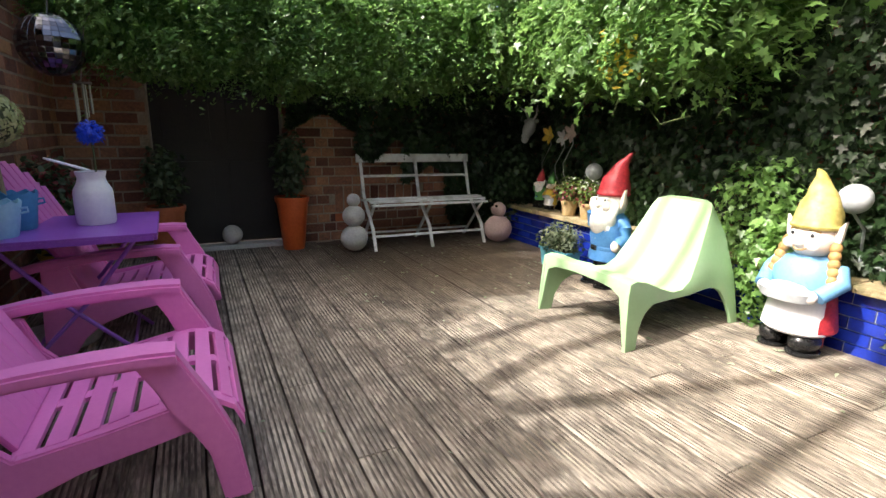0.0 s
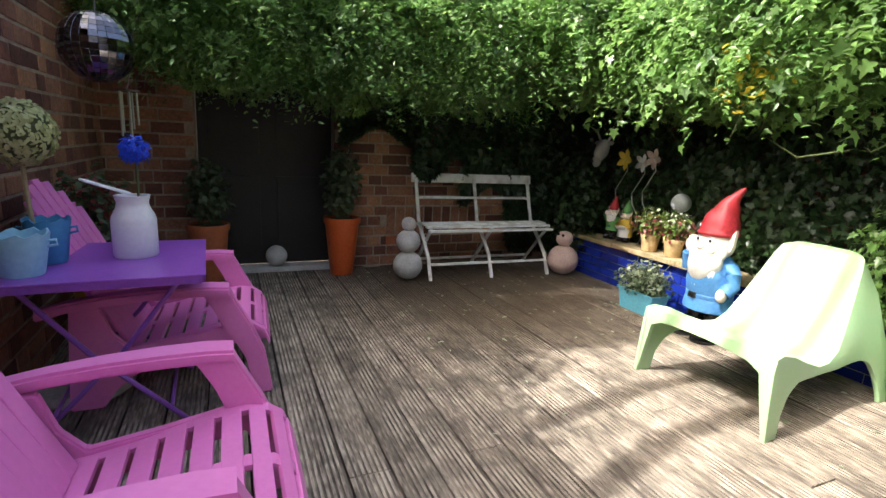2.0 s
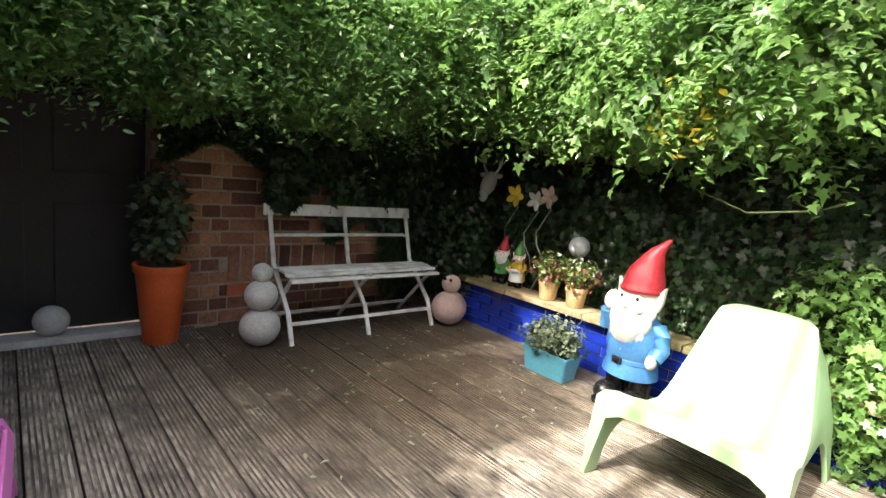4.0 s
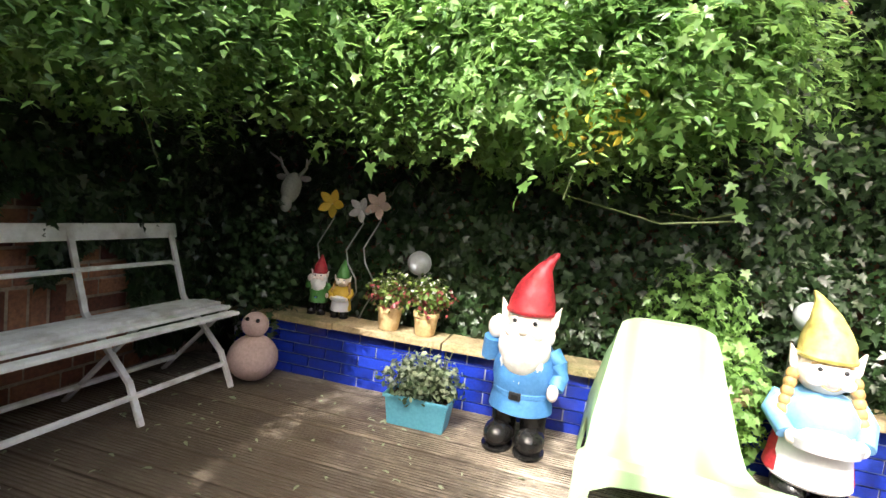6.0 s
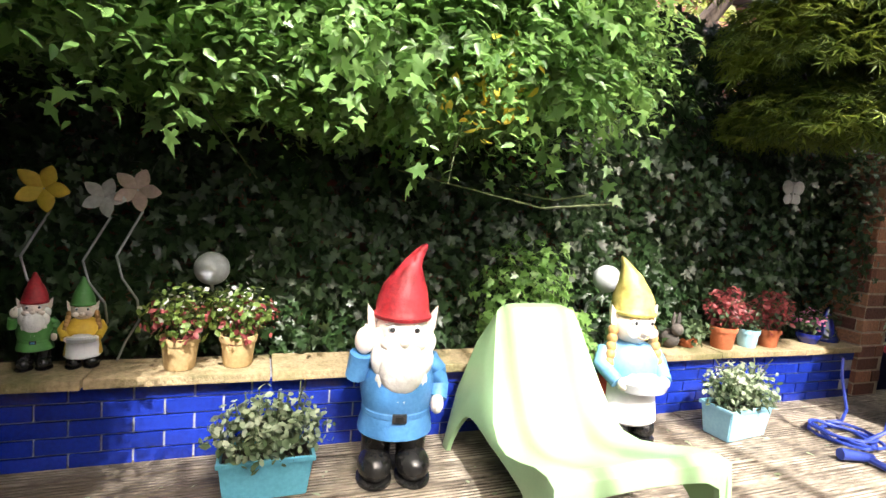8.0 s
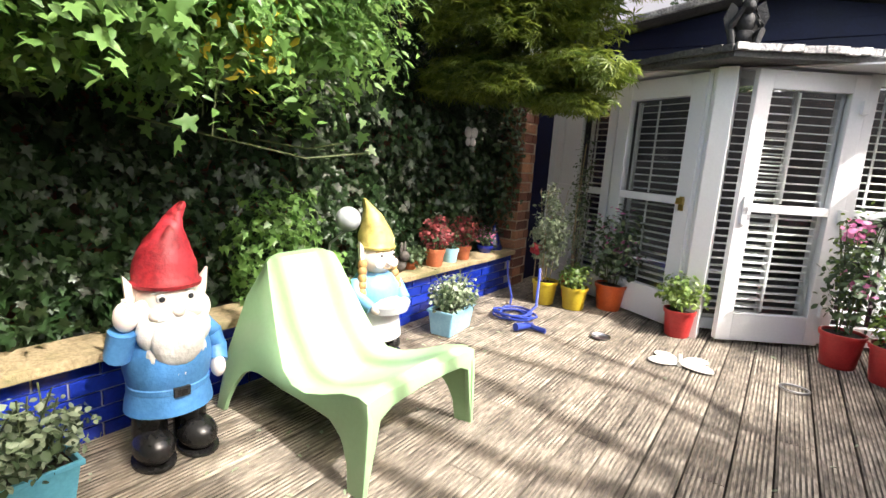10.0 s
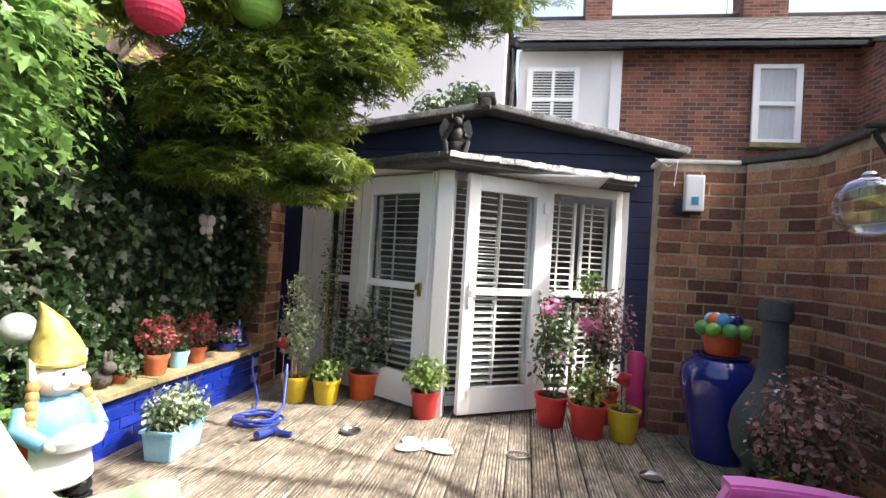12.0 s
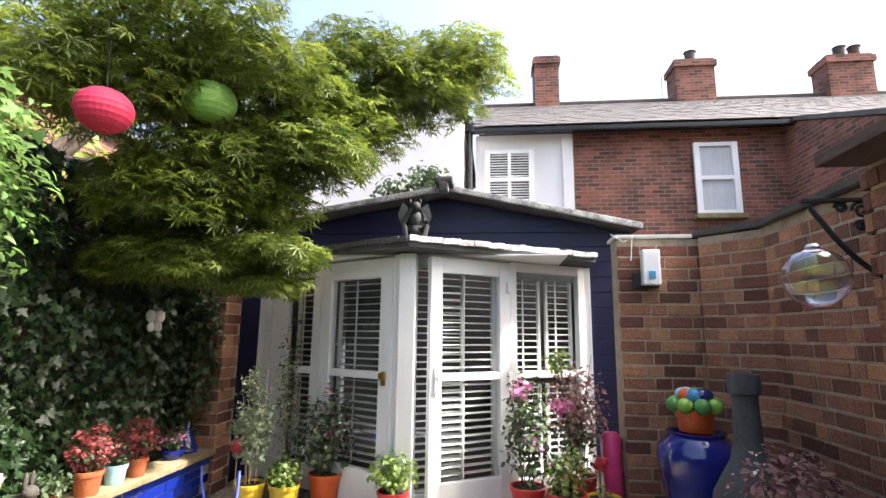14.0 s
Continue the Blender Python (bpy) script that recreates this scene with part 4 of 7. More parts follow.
tube(bm, [(3.0, 2.5, 1.3), (2.55, 2.0, 1.18), (2.45, 1.72, 1.22)], 0.004, 5)
under(part("twigs", bm, M_STEM, creeper), INC)
yp, yq = shell(90, (2.50, 2.30, 1.62), (0.16, 0.26, 0.2), g_rng, thick=0.8)
under(leaves("yellowing_leaves", yp, yq, 0.05, P_YELLOW, creeper, "oval", "yellowing leaves"), INC)

acer = thing("acer_tree", (4.5, 0.9, -0.1), "feathery green Japanese maple spreading over the deck", "tree")
INA = Matrix.Translation((-4.5, -0.9, 0.1))
bm = bmesh.new()
trunk = [(4.5, 0.9, -0.1), (4.42, 0.5, 1.5), (4.27, -0.05, 2.38), (4.25, -0.35, 2.75), (4.2, -0.68, 3.2)]
tube(bm, trunk, 0.11, 10, r_end=0.075)
for a, b, r in (((4.2, -0.68, 3.2), (2.3, 0.0, 2.8), 0.05), ((4.25, -0.35, 2.75), (3.0, 0.2, 2.3), 0.035), ((4.2, -0.68, 3.2), (2.9, 0.7, 2.9), 0.03), ((2.3, 0.0, 2.75), (1.7, -0.25, 2.7), 0.02),
                ((4.2, -0.68, 3.2), (1.2, -0.7, 3.5), 0.035), ((2.9, 0.3, 2.35), (2.3, -0.1, 2.05), 0.016), ((3.0, 0.2, 2.3), (3.2, -0.4, 2.1), 0.018),
                ((2.3, 0.0, 2.75), (2.0, -0.5, 3.1), 0.018)):
    a, b = Vector(a), Vector(b)
    tube(bm, [a, a.lerp(b, 0.5) + Vector((0.03, -0.02, 0.07)), b], r, 7, r_end=r * 0.4)
under(part("trunk", bm, M_BARK, acer, smooth=True), INA)
PADS = (((2.85, -0.05, 1.82), (0.62, 0.50, 0.20), 2600), ((2.22, -0.15, 1.90), (0.36, 0.42, 0.15), 1200), ((2.55, 0.05, 2.45), (0.62, 0.55, 0.30), 2600),
        ((2.0, -0.1, 2.62), (0.50, 0.5, 0.26), 1700), ((2.3, 0.1, 3.0), (0.7, 0.6, 0.3), 2500), ((2.85, 0.55, 2.85), (0.5, 0.5, 0.35), 1600),
        ((1.75, -0.45, 2.95), (0.45, 0.45, 0.3), 1300), ((3.1, -0.4, 2.05), (0.35, 0.4, 0.25), 900), ((2.30, -0.2, 1.68), (0.3, 0.3, 0.1), 600), ((2.75, 0.25, 2.2), (0.55, 0.45, 0.3), 1800), ((2.4, -0.2, 2.25), (0.45, 0.4, 0.25), 1300),
        ((1.25, -0.7, 3.35), (0.5, 0.45, 0.3), 1500), ((0.95, -0.8, 3.65), (0.5, 0.45, 0.3), 1400), ((1.7, -0.4, 3.45), (0.55, 0.5, 0.3), 1600), ((3.15, 0.9, 2.75), (0.5, 0.5, 0.4), 1400), ((2.6, 0.6, 3.25), (0.7, 0.6, 0.3), 1800))
for c, r, n in PADS:
    p, q = shell(n, c, r, g_rng, low=-0.7, thick=0.7)
    under(leaves("crown", p, q * 0.4 + np.array([0, 0, 0.9]), 0.078, L_ACER, acer, "star", spread=0.4, droop=0.5), INA)


def tree(name, x, y, h, r, n, label, mat=L_FAR, size=0.11):
    t = thing(name, (x, y, -0.1), label, "tree")
    rg = np.random.default_rng(int(abs(x * 10 + y * 31)) + 3)
    bm = bmesh.new()
    tube(bm, [(0, 0, 0), (0.05, 0.05, h * 0.3), (0.0, 0.1, h * 0.62), (0.1, 0, h * 0.9)], 0.14, 9, r_end=0.03)
    for i in range(9):
        a = rg.uniform(0, 6.28)
        z = h * rg.uniform(0.35, 0.7)
        tube(bm, [(0, 0, z), (math.cos(a) * r * 0.5, math.sin(a) * r * 0.5, z + 0.35), (math.cos(a) * r * 0.9, math.sin(a) * r * 0.9, z + 0.8)], 0.045, 6, r_end=0.01)
    part("trunk", bm, M_BARK, t, smooth=True)
    for i in range(10):
        a = rg.uniform(0, 6.28)
        rr = r * rg.uniform(0.2, 0.75)
        c = (math.cos(a) * rr, math.sin(a) * rr, h * rg.uniform(0.55, 1.0))
        p, q = shell(n // 10, c, (r * 0.42, r * 0.42, r * 0.3), rg, thick=0.8)
        leaves("crown", p, q + np.array([0, 0, 0.4]), size, mat, t, "oval")
    return t


tree("garden_tree", 5.4, 1.8, 3.4, 1.5, 7000, "light green tree beyond the ivy wall")
tree("garden_tree", 5.2, -1.6, 3.2, 1.4, 6000, "light green tree beyond the ivy wall")
tree("garden_tree", 5.6, 5.0, 3.2, 1.6, 6000, "light green tree beyond the ivy wall")
tree("garden_tree", 2.2, 7.2, 3.3, 1.6, 6000, "light green tree beyond the back wall")
tree("garden_tree", 1.9, -4.3, 4.0, 0.9, 4000, "dark tree beside the white house", L_DULL, 0.09)


# unseen tree added beyond the left-hand wall: its limbs and crown shade part of the deck
def shade_tree():
    t = thing("neighbour_tree", (-2.3, 1.9, -0.1), "unseen open-crowned tree added behind the brick wall to cast shade", "tree")
    inv = Matrix.Translation((2.3, -1.9, 0.1))
    bm = bmesh.new()
    tube(bm, [(-2.3, 1.9, -0.1), (-2.25, 1.85, 1.2), (-2.2, 1.8, 2.4)], 0.13, 10, r_end=0.1)
    for ln, r in ((((-2.2, 1.8, 2.4), (-2.1, 1.50, 3.3), (-2.0, 1.26, 4.6), (-1.9, 1.0, 6.2), (-1.95, 1.2, 8.2)), 0.06),
                  (((-2.2, 1.8, 2.4), (-2.1, 1.1, 3.0), (-2.0, 0.72, 4.0), (-2.0, 0.90, 5.8)), 0.055),
                  (((-2.2, 1.8, 2.4), (-2.1, 2.0, 3.4), (-2.0, 2.20, 4.6), (-1.9, 2.19, 6.8)), 0.062),
                  (((-2.1, 1.5, 3.3), (-2.0, 1.82, 4.3), (-1.95, 1.89, 5.4), (-1.9, 1.91, 6.9)), 0.062),
                  (((-2.1, 1.1, 3.0), (-2.05, 0.45, 3.8), (-2.0, 0.28, 4.8), (-2.0, 0.15, 5.8)), 0.045),
                  (((-2.2, 1.8, 2.4), (-2.2, 2.5, 3.2), (-2.2, 2.9, 4.0), (-2.2, 3.2, 5.0)), 0.06)):
        tube(bm, ln, r, 8, r_end=r * 0.7)
    under(part("trunk", bm, M_BARK, t, smooth=True), inv)
    rg = np.random.default_rng(21)
    # crowns placed only to block sun from the deck and the ivy
    for c, r, n in (((-2.1, 3.22, 4.6), (0.75, 0.55, 0.85), 4200), ((-1.8, 3.15, 3.3), (0.5, 0.5, 0.45), 1200),
                    ((-2.0, 3.05, 5.3), (0.5, 0.42, 0.6), 1500), ((-2.1, 3.42, 5.2), (0.6, 0.34, 0.6), 1700), ((-2.0, 1.65, 7.9), (0.6, 0.70, 0.55), 2600), ((-2.0, 0.8, 8.0), (0.6, 0.45, 0.5), 1000), ((-2.0, 0.0, 8.1), (0.6, 0.5, 0.5), 700), ((-1.9, 2.7, 3.7), (0.35, 0.35, 0.4), 450), ((-2.0, 2.6, 6.0), (0.5, 0.3, 0.5), 250),
                    ((-1.9, 1.5, 3.15), (0.4, 0.6, 0.22), 550), ((-1.9, 0.9, 3.0), (0.4, 0.4, 0.2), 380), ((-1.9, 2.3, 3.2), (0.4, 0.5, 0.3), 700)):
        p, q = shell(n, c, r, rg, thick=0.9)
        under(leaves("crown", p, q + np.array([0, 0, 0.4]), 0.085, L_CREEPER, t, "oval"), inv)


shade_tree()

# ---- seats and table ----
def lounge_chair():
    """One-piece moulded chair facing -x: arched side panels, scooped seat and back."""
    prof = [(0.0, 0.385), (0.05, 0.395), (0.14, 0.375), (0.26, 0.325), (0.38, 0.285), (0.47, 0.285), (0.54, 0.33), (0.61, 0.44), (0.68, 0.565), (0.74, 0.68), (0.775, 0.735), (0.80, 0.745)]

    def half(x, z):
        top = 0.355 - 0.06 * min(x / 0.5, 1)
        if z > 0.30 and x > 0.45:
            top = 0.295 - 0.095 * min((z - 0.30) / 0.445, 1)
        return top if z >= 0.28 else top + (0.28 - z) * (0.10 if x > 0.5 else 0.06)
    bm = bmesh.new()
    nv = 12
    grid = []
    for i, (x, z) in enumerate(prof):
        w = half(x, z) * (1, 1, 1, 1, 1, 1, 1, 1, 1, 1, 0.97, 0.86)[i]
        row = []
        for k in range(nv + 1):
            v = -1 + 2 * k / nv
            e = abs(v) ** 6
            dip = 0.05 * (1 - v * v) * (1 if 1 < i < 11 else 0.3)
            ridge = 0.012 * math.exp(-(v / 0.22) ** 2)
            dz, dx = -(dip - ridge), (dip - ridge) if z > 0.33 and x > 0.5 else 0
            if z > 0.33 and x > 0.5:
                dz *= 0.4
            row.append(bm.verts.new((x + dx, v * w, z + dz - 0.02 * e)))
        grid.append(row)
    for a, b in zip(grid, grid[1:]):
        for k in range(nv):
            bm.faces.new((a[k], a[k + 1], b[k + 1], b[k]))
    front = [bm.verts.new((-0.012, grid[0][k].co.y, 0.30 + 0.03 * (1 - (2 * k / nv - 1) ** 2) - 0.30 * abs(2 * k / nv - 1) ** 14)) for k in range(nv + 1)]
    for k in range(nv):
        bm.faces.new((front[k], front[k + 1], grid[0][k + 1], grid[0][k]))
    rim = [bm.verts.new((grid[-1][k].co.x + 0.03, grid[-1][k].co.y * 1.02, grid[-1][k].co.z - 0.035)) for k in range(nv + 1)]
    for k in range(nv):
        bm.faces.new((grid[-1][k], grid[-1][k + 1], rim[k + 1], rim[k]))
    pairs = [((-0.012, 0.0), (0.075, 0.0)), ((-0.012, 0.15), (0.09, 0.10)), ((-0.008, 0.30), (0.12, 0.16))]
    low = ((0.14, 0.185), (0.17, 0.205), (0.21, 0.225), (0.28, 0.226), (0.38, 0.225), (0.47, 0.222), (0.54, 0.225), (0.60, 0.235), (0.66, 0.242), (0.70, 0.245), (0.74, 0.242), (0.78, 0.228))
    pairs += [((x, z - 0.02), q) for (x, z), q in zip(prof, low)]
    pairs += [((0.86, 0.55), (0.81, 0.205)), ((0.92, 0.30), (0.86, 0.14)), ((0.96, 0.10), (0.905, 0.05)), ((0.975, 0.0), (0.918, 0.0))]
    for s in (-1, 1):
        rows = []
        for i, (p, q) in enumerate(pairs):
            row = []
            for u in (0.0, 0.33, 0.66, 1.0):
                x, z = p[0] + (q[0] - p[0]) * u, p[1] + (q[1] - p[1]) * u
                k = 0.86 if i == 14 and u == 0 else 0.97 if i == 13 and u == 0 else 1
                zz = z + 0.02 if 3 <= i <= 14 and u == 0 else z
                row.append(bm.verts.new((x, s * (half(x, zz) * k + 0.001), z)))
            rows.append(row)
        for r0, r1 in zip(rows, rows[1:]):
            for k in range(3):
                bm.faces.new((r0[k], r0[k + 1], r1[k + 1], r1[k]))
    bmesh.ops.remove_doubles(bm, verts=bm.verts, dist=0.0025)
    bmesh.ops.recalc_face_normals(bm, faces=bm.faces)
    ob = part("lounge_chair", bm, M_MINT, None, smooth=True)
    sol = ob.modifiers.new("thickness", "SOLIDIFY")
    sol.thickness, sol.offset = 0.022, -1
    bv = ob.modifiers.new("rounding", "BEVEL")
    bv.width, bv.segments, bv.limit_method, bv.angle_limit = 0.014, 3, "ANGLE", radians(35)
    ob.matrix_basis = pose(1.925, 1.885, 0, 0, 0, 0)
    return tagged(ob, "pale mint green moulded plastic lounge chair on the deck", "chair")


lounge_chair()


def garden_armchair():
    """Slatted plastic armchair facing +x, origin under the middle of its seat front."""
    c = thing("garden_armchair", (0, 0, 0), "bright pink plastic slatted armchair on the deck", "chair", "pink armchairs")
    wd = 0.54
    # seat: slats across its width, joined down the middle and along the sides, rolling over at the front
    line = [(-0.53, 0.238), (-0.455, 0.248), (-0.38, 0.262), (-0.305, 0.280), (-0.23, 0.300), (-0.155, 0.318), (-0.08, 0.328), (-0.012, 0.318), (0.035, 0.285), (0.060, 0.225)]
    for a, b in zip(line, line[1:]):
        a, b = Vector((a[0], 0, a[1])), Vector((b[0], 0, b[1]))
        d = (b - a).normalized()
        mid, half = (a + b) / 2, (b - a).length / 2 - 0.010
        bm = bmesh.new()
        box(bm, mid, (2 * half, wd, 0.016), Matrix.Rotation(-math.atan2(d.z, d.x), 3, "Y"), 0.004)
        part("seat_slat", bm, M_PINK, c)
    for y, w in ((0.0, 0.05), (-wd / 2 - 0.012, 0.05), (wd / 2 + 0.012, 0.05)):
        bm = bmesh.new()
        prism(bm, [(x, z + 0.004) for x, z in line] + [(x - 0.004, z - 0.011) for x, z in line[::-1]], w, 1)
        bmesh.ops.translate(bm, verts=bm.verts, vec=(0, y, 0))
        part("seat_rail", bm, M_PINK, c)
    # fan back with a rounded top
    for k in range(7):
        f = (k - 3) / 3
        top = 0.93 - 0.15 * f * f
        a, b = Vector((-0.515, f * 0.205, 0.25)), Vector((-0.515 - (top - 0.25) * 0.52, f * 0.262, top))
        bm = bmesh.new()
        bar(bm, a, b, 0.074, 0.018, 0.008, up=(1, 0, 0.3))
        part("back_slat", bm, M_PINK, c)
    for z, w in ((0.33, 0.48), (0.60, 0.52), (0.78, 0.50)):
        part("back_rail", boxes(((-0.528 - (z - 0.25) * 0.52, 0, z), (0.022, w, 0.05)), bevel=0.006), M_PINK, c)
    for s in (-1, 1):
        bm = bmesh.new()
        rows = []
        for x, z, w in ((-0.80, 0.455, 0.060), (-0.70, 0.482, 0.066), (-0.58, 0.502, 0.076), (-0.44, 0.516, 0.088), (-0.30, 0.523, 0.098), (-0.18, 0.524, 0.104), (-0.105, 0.518, 0.100)):
            rows.append([bm.verts.new((x, s * 0.335 + u * w / 2, z + v)) for u, v in ((-1, 0), (1, 0), (1, -0.042), (-1, -0.042))])
        for r0, r1 in zip(rows, rows[1:]):
            for k in range(4):
                bm.faces.new((r0[k], r0[(k + 1) % 4], r1[(k + 1) % 4], r1[k]))
        bm.faces.new(rows[0][::-1])
        bm.faces.new(rows[-1])
        bmesh.ops.recalc_face_normals(bm, faces=bm.faces)
        bmesh.ops.bevel(bm, geom=[e for e in bm.edges if len({v.co.x for v in e.verts}) == 2 or e.verts[0].co.x in (-0.80, -0.105)], offset=0.010, segments=2, affect="EDGES")
        part("armrest", bm, M_PINK, c, smooth=True)
        bm = bmesh.new()
        prism(bm, [(-0.215, 0.49), (-0.11, 0.51), (-0.065, 0.42), (-0.02, 0.335), (0.035, 0.20), (0.065, 0.0), (-0.015, 0.0), (-0.045, 0.17), (-0.085, 0.25), (-0.13, 0.31), (-0.165, 0.40)], 0.062, 1)
        bmesh.ops.bevel(bm, geom=list(bm.edges), offset=0.008, segments=2, affect="EDGES")
        bmesh.ops.translate(bm, verts=bm.verts, vec=(0, s * 0.325, 0))
        part("front_leg", bm, M_PINK, c, smooth=True)
        # side skirt that arches down into the back leg
        bm = bmesh.new()
        prism(bm, [(-0.70, 0.44), (-0.60, 0.45), (-0.56, 0.33), (-0.50, 0.262), (-0.30, 0.292), (-0.08, 0.336), (-0.04, 0.25), (-0.20, 0.215), (-0.36, 0.185), (-0.48, 0.14), (-0.56, 0.075), (-0.61, 0.0), (-0.73, 0.0), (-0.72, 0.18)], 0.034, 1)
        bmesh.ops.bevel(bm, geom=list(bm.edges), offset=0.006, segments=2, affect="EDGES")
        bmesh.ops.translate(bm, verts=bm.verts, vec=(0, s * 0.308, 0))
        part("back_leg", bm, M_PINK, c, smooth=True)
    return c


armchair = garden_armchair()
armchair.matrix_basis = pose(-0.005, 1.585, 0, 0, 0, 0)
copy_thing(armchair, pose(-0.005, 2.94, 0, 0, 0, -2))


def bistro_table():
    t = thing("bistro_table", pose(-0.56, 2.68, 0, 0, 0, 2), "small purple metal bistro table with folding legs", "table")
    w = 0.70
    bm = bmesh.new()
    box(bm, (0, 0, 0.634), (w, w, 0.012), bevel=0.004)
    part("tabletop", bm, M_PURPLE, t)
    part("rim", boxes(((0, w / 2 - 0.008, 0.617), (w - 0.03, 0.012, 0.022)), ((0, -w / 2 + 0.008, 0.617), (w - 0.03, 0.012, 0.022)),
                      ((w / 2 - 0.008, 0, 0.617), (0.012, w - 0.03, 0.022)), ((-w / 2 + 0.008, 0, 0.617), (0.012, w - 0.03, 0.022))), M_PURPLE, t)
    for s in (-1, 1):
        for a, b in ((-0.26, 0.26), (0.26, -0.26)):
            bm = bmesh.new()
            tube(bm, [(a, s * 0.25, 0.605), (a * 0.2, s * 0.25, 0.33), (b, s * 0.25, 0.0)], 0.010, 8)
            part("leg", bm, M_PURPLE, t)
    bm = bmesh.new()
    for x in (-0.2, 0.2):
        tube(bm, [(x, -0.25, 0.07), (x, 0.25, 0.07)], 0.008, 6)
    part("stretcher", bm, M_PURPLE, t)


bistro_table()


def folding_bench():
    """White slatted folding bench; local x along its length, y to its back."""
    b = thing("folding_bench", pose(2.04, 4.165, 0, 0, 0, -1.6), "white painted folding slatted garden bench, paint worn", "bench")
    hw = 0.585
    for i in range(6):
        y = 0.005 + i * 0.068
        bm = bmesh.new()
        box(bm, (0, y, 0.472 - 0.012 * abs(i - 2.5) + (0.0 if i else -0.012)), (2 * hw + 0.05, 0.058, 0.018), bevel=0.005)
        part("seat_slat", bm, M_BENCH, b)
    bm = bmesh.new()
    box(bm, (0, 0.495, 0.845), (2 * hw + 0.085, 0.022, 0.085), Matrix.Rotation(radians(-10), 3, "X"), 0.008)
    part("back_rail", bm, M_BENCH, b)
    bm = bmesh.new()
    tube(bm, [(-hw + 0.02, 0.425, 0.67), (hw - 0.05, 0.425, 0.67), (hw - 0.01, 0.42, 0.655), (hw, 0.41, 0.61)], 0.013, 8)
    part("middle_rail", bm, M_BENCH, b)
    for x in (-hw, 0.0, hw):
        bm = bmesh.new()
        bar(bm, (x, -0.02, 0.0), (x, 0.07, 0.20), 0.03, 0.02, 0.004)
        bar(bm, (x, 0.07, 0.195), (x, 0.36, 0.47), 0.03, 0.02, 0.004)
        bar(bm, (x, 0.36, 0.465), (x, 0.495, 0.87), 0.03, 0.018, 0.004)
        part("front_leg", bm, M_BENCH, b)
        bm = bmesh.new()
        bar(bm, (x + 0.02, 0.50, 0.0), (x + 0.02, 0.05, 0.46), 0.026, 0.018, 0.004)
        part("back_leg", bm, M_BENCH, b)
    for y, z in ((0.04, 0.13), (0.40, 0.10)):
        bm = bmesh.new()
        bar(bm, (-hw, y, z), (hw, y, z), 0.028, 0.02, 0.004)
        part("stretcher", bm, M_BENCH, b)


folding_bench()

# ---- stone balls, lamps, statues ----
def ball_stack(name, x, y, rs, mat, label, gap=0.012):
    t = thing(name, (x, y, 0), label, "garden ornament", "stacked stone balls")
    z = 0
    for r in rs:
        bm = bmesh.new()
        ball(bm, (0, 0, z + r), r, seg=28, s=(1, 1, 0.96), rough=0.03)
        part("stone_ball", bm, mat, t, smooth=True)
        z += 2 * r * 0.96 - gap
    return t


ball_stack("ball_snowman", 1.275, 4.26, (0.128, 0.104, 0.063), M_CONCRETE, "grey concrete snowman of three stacked balls")
s2 = ball_stack("ball_snowman", 2.765, 4.10, (0.145, 0.078), M_PINK_STONE, "pinkish stone snowman of two stacked balls")
for a in (-0.035, 0.035):
    bm = bmesh.new()
    ball(bm, (-0.07, a - 0.03, 0.39), 0.012, seg=8)
    part("eye_pebble", bm, M_BLACK, s2)
bm = bmesh.new()
ball(bm, (0.25, YB - 0.05, 0.133), 0.09, seg=24, s=(1, 0.9, 1), rough=0.03)
tagged(part("stone_ball", bm, M_CONCRETE, smooth=True), "grey stone ball on the back door step", "garden ornament")


def globe(x, y, z, r, label, mat=M_GLOBE):
    bm = bmesh.new()
    ball(bm, (0, 0, r), r, seg=28)
    tube(bm, [(0, 0, 0.01), (0.16, 0.0, -0.1), (0.2, 0, -(z - 0.34))], 0.008, 6)
    ob = part("globe_lamp", bm, mat, smooth=True)
    ob.location = (x, y, z)
    return tagged(ob, label, "garden lamp", "white globes")


globe(3.25, 3.28, 0.705, 0.077, "white globe garden light among ivy")
globe(3.12, 1.175, 0.72, 0.08, "white globe garden light among ivy")


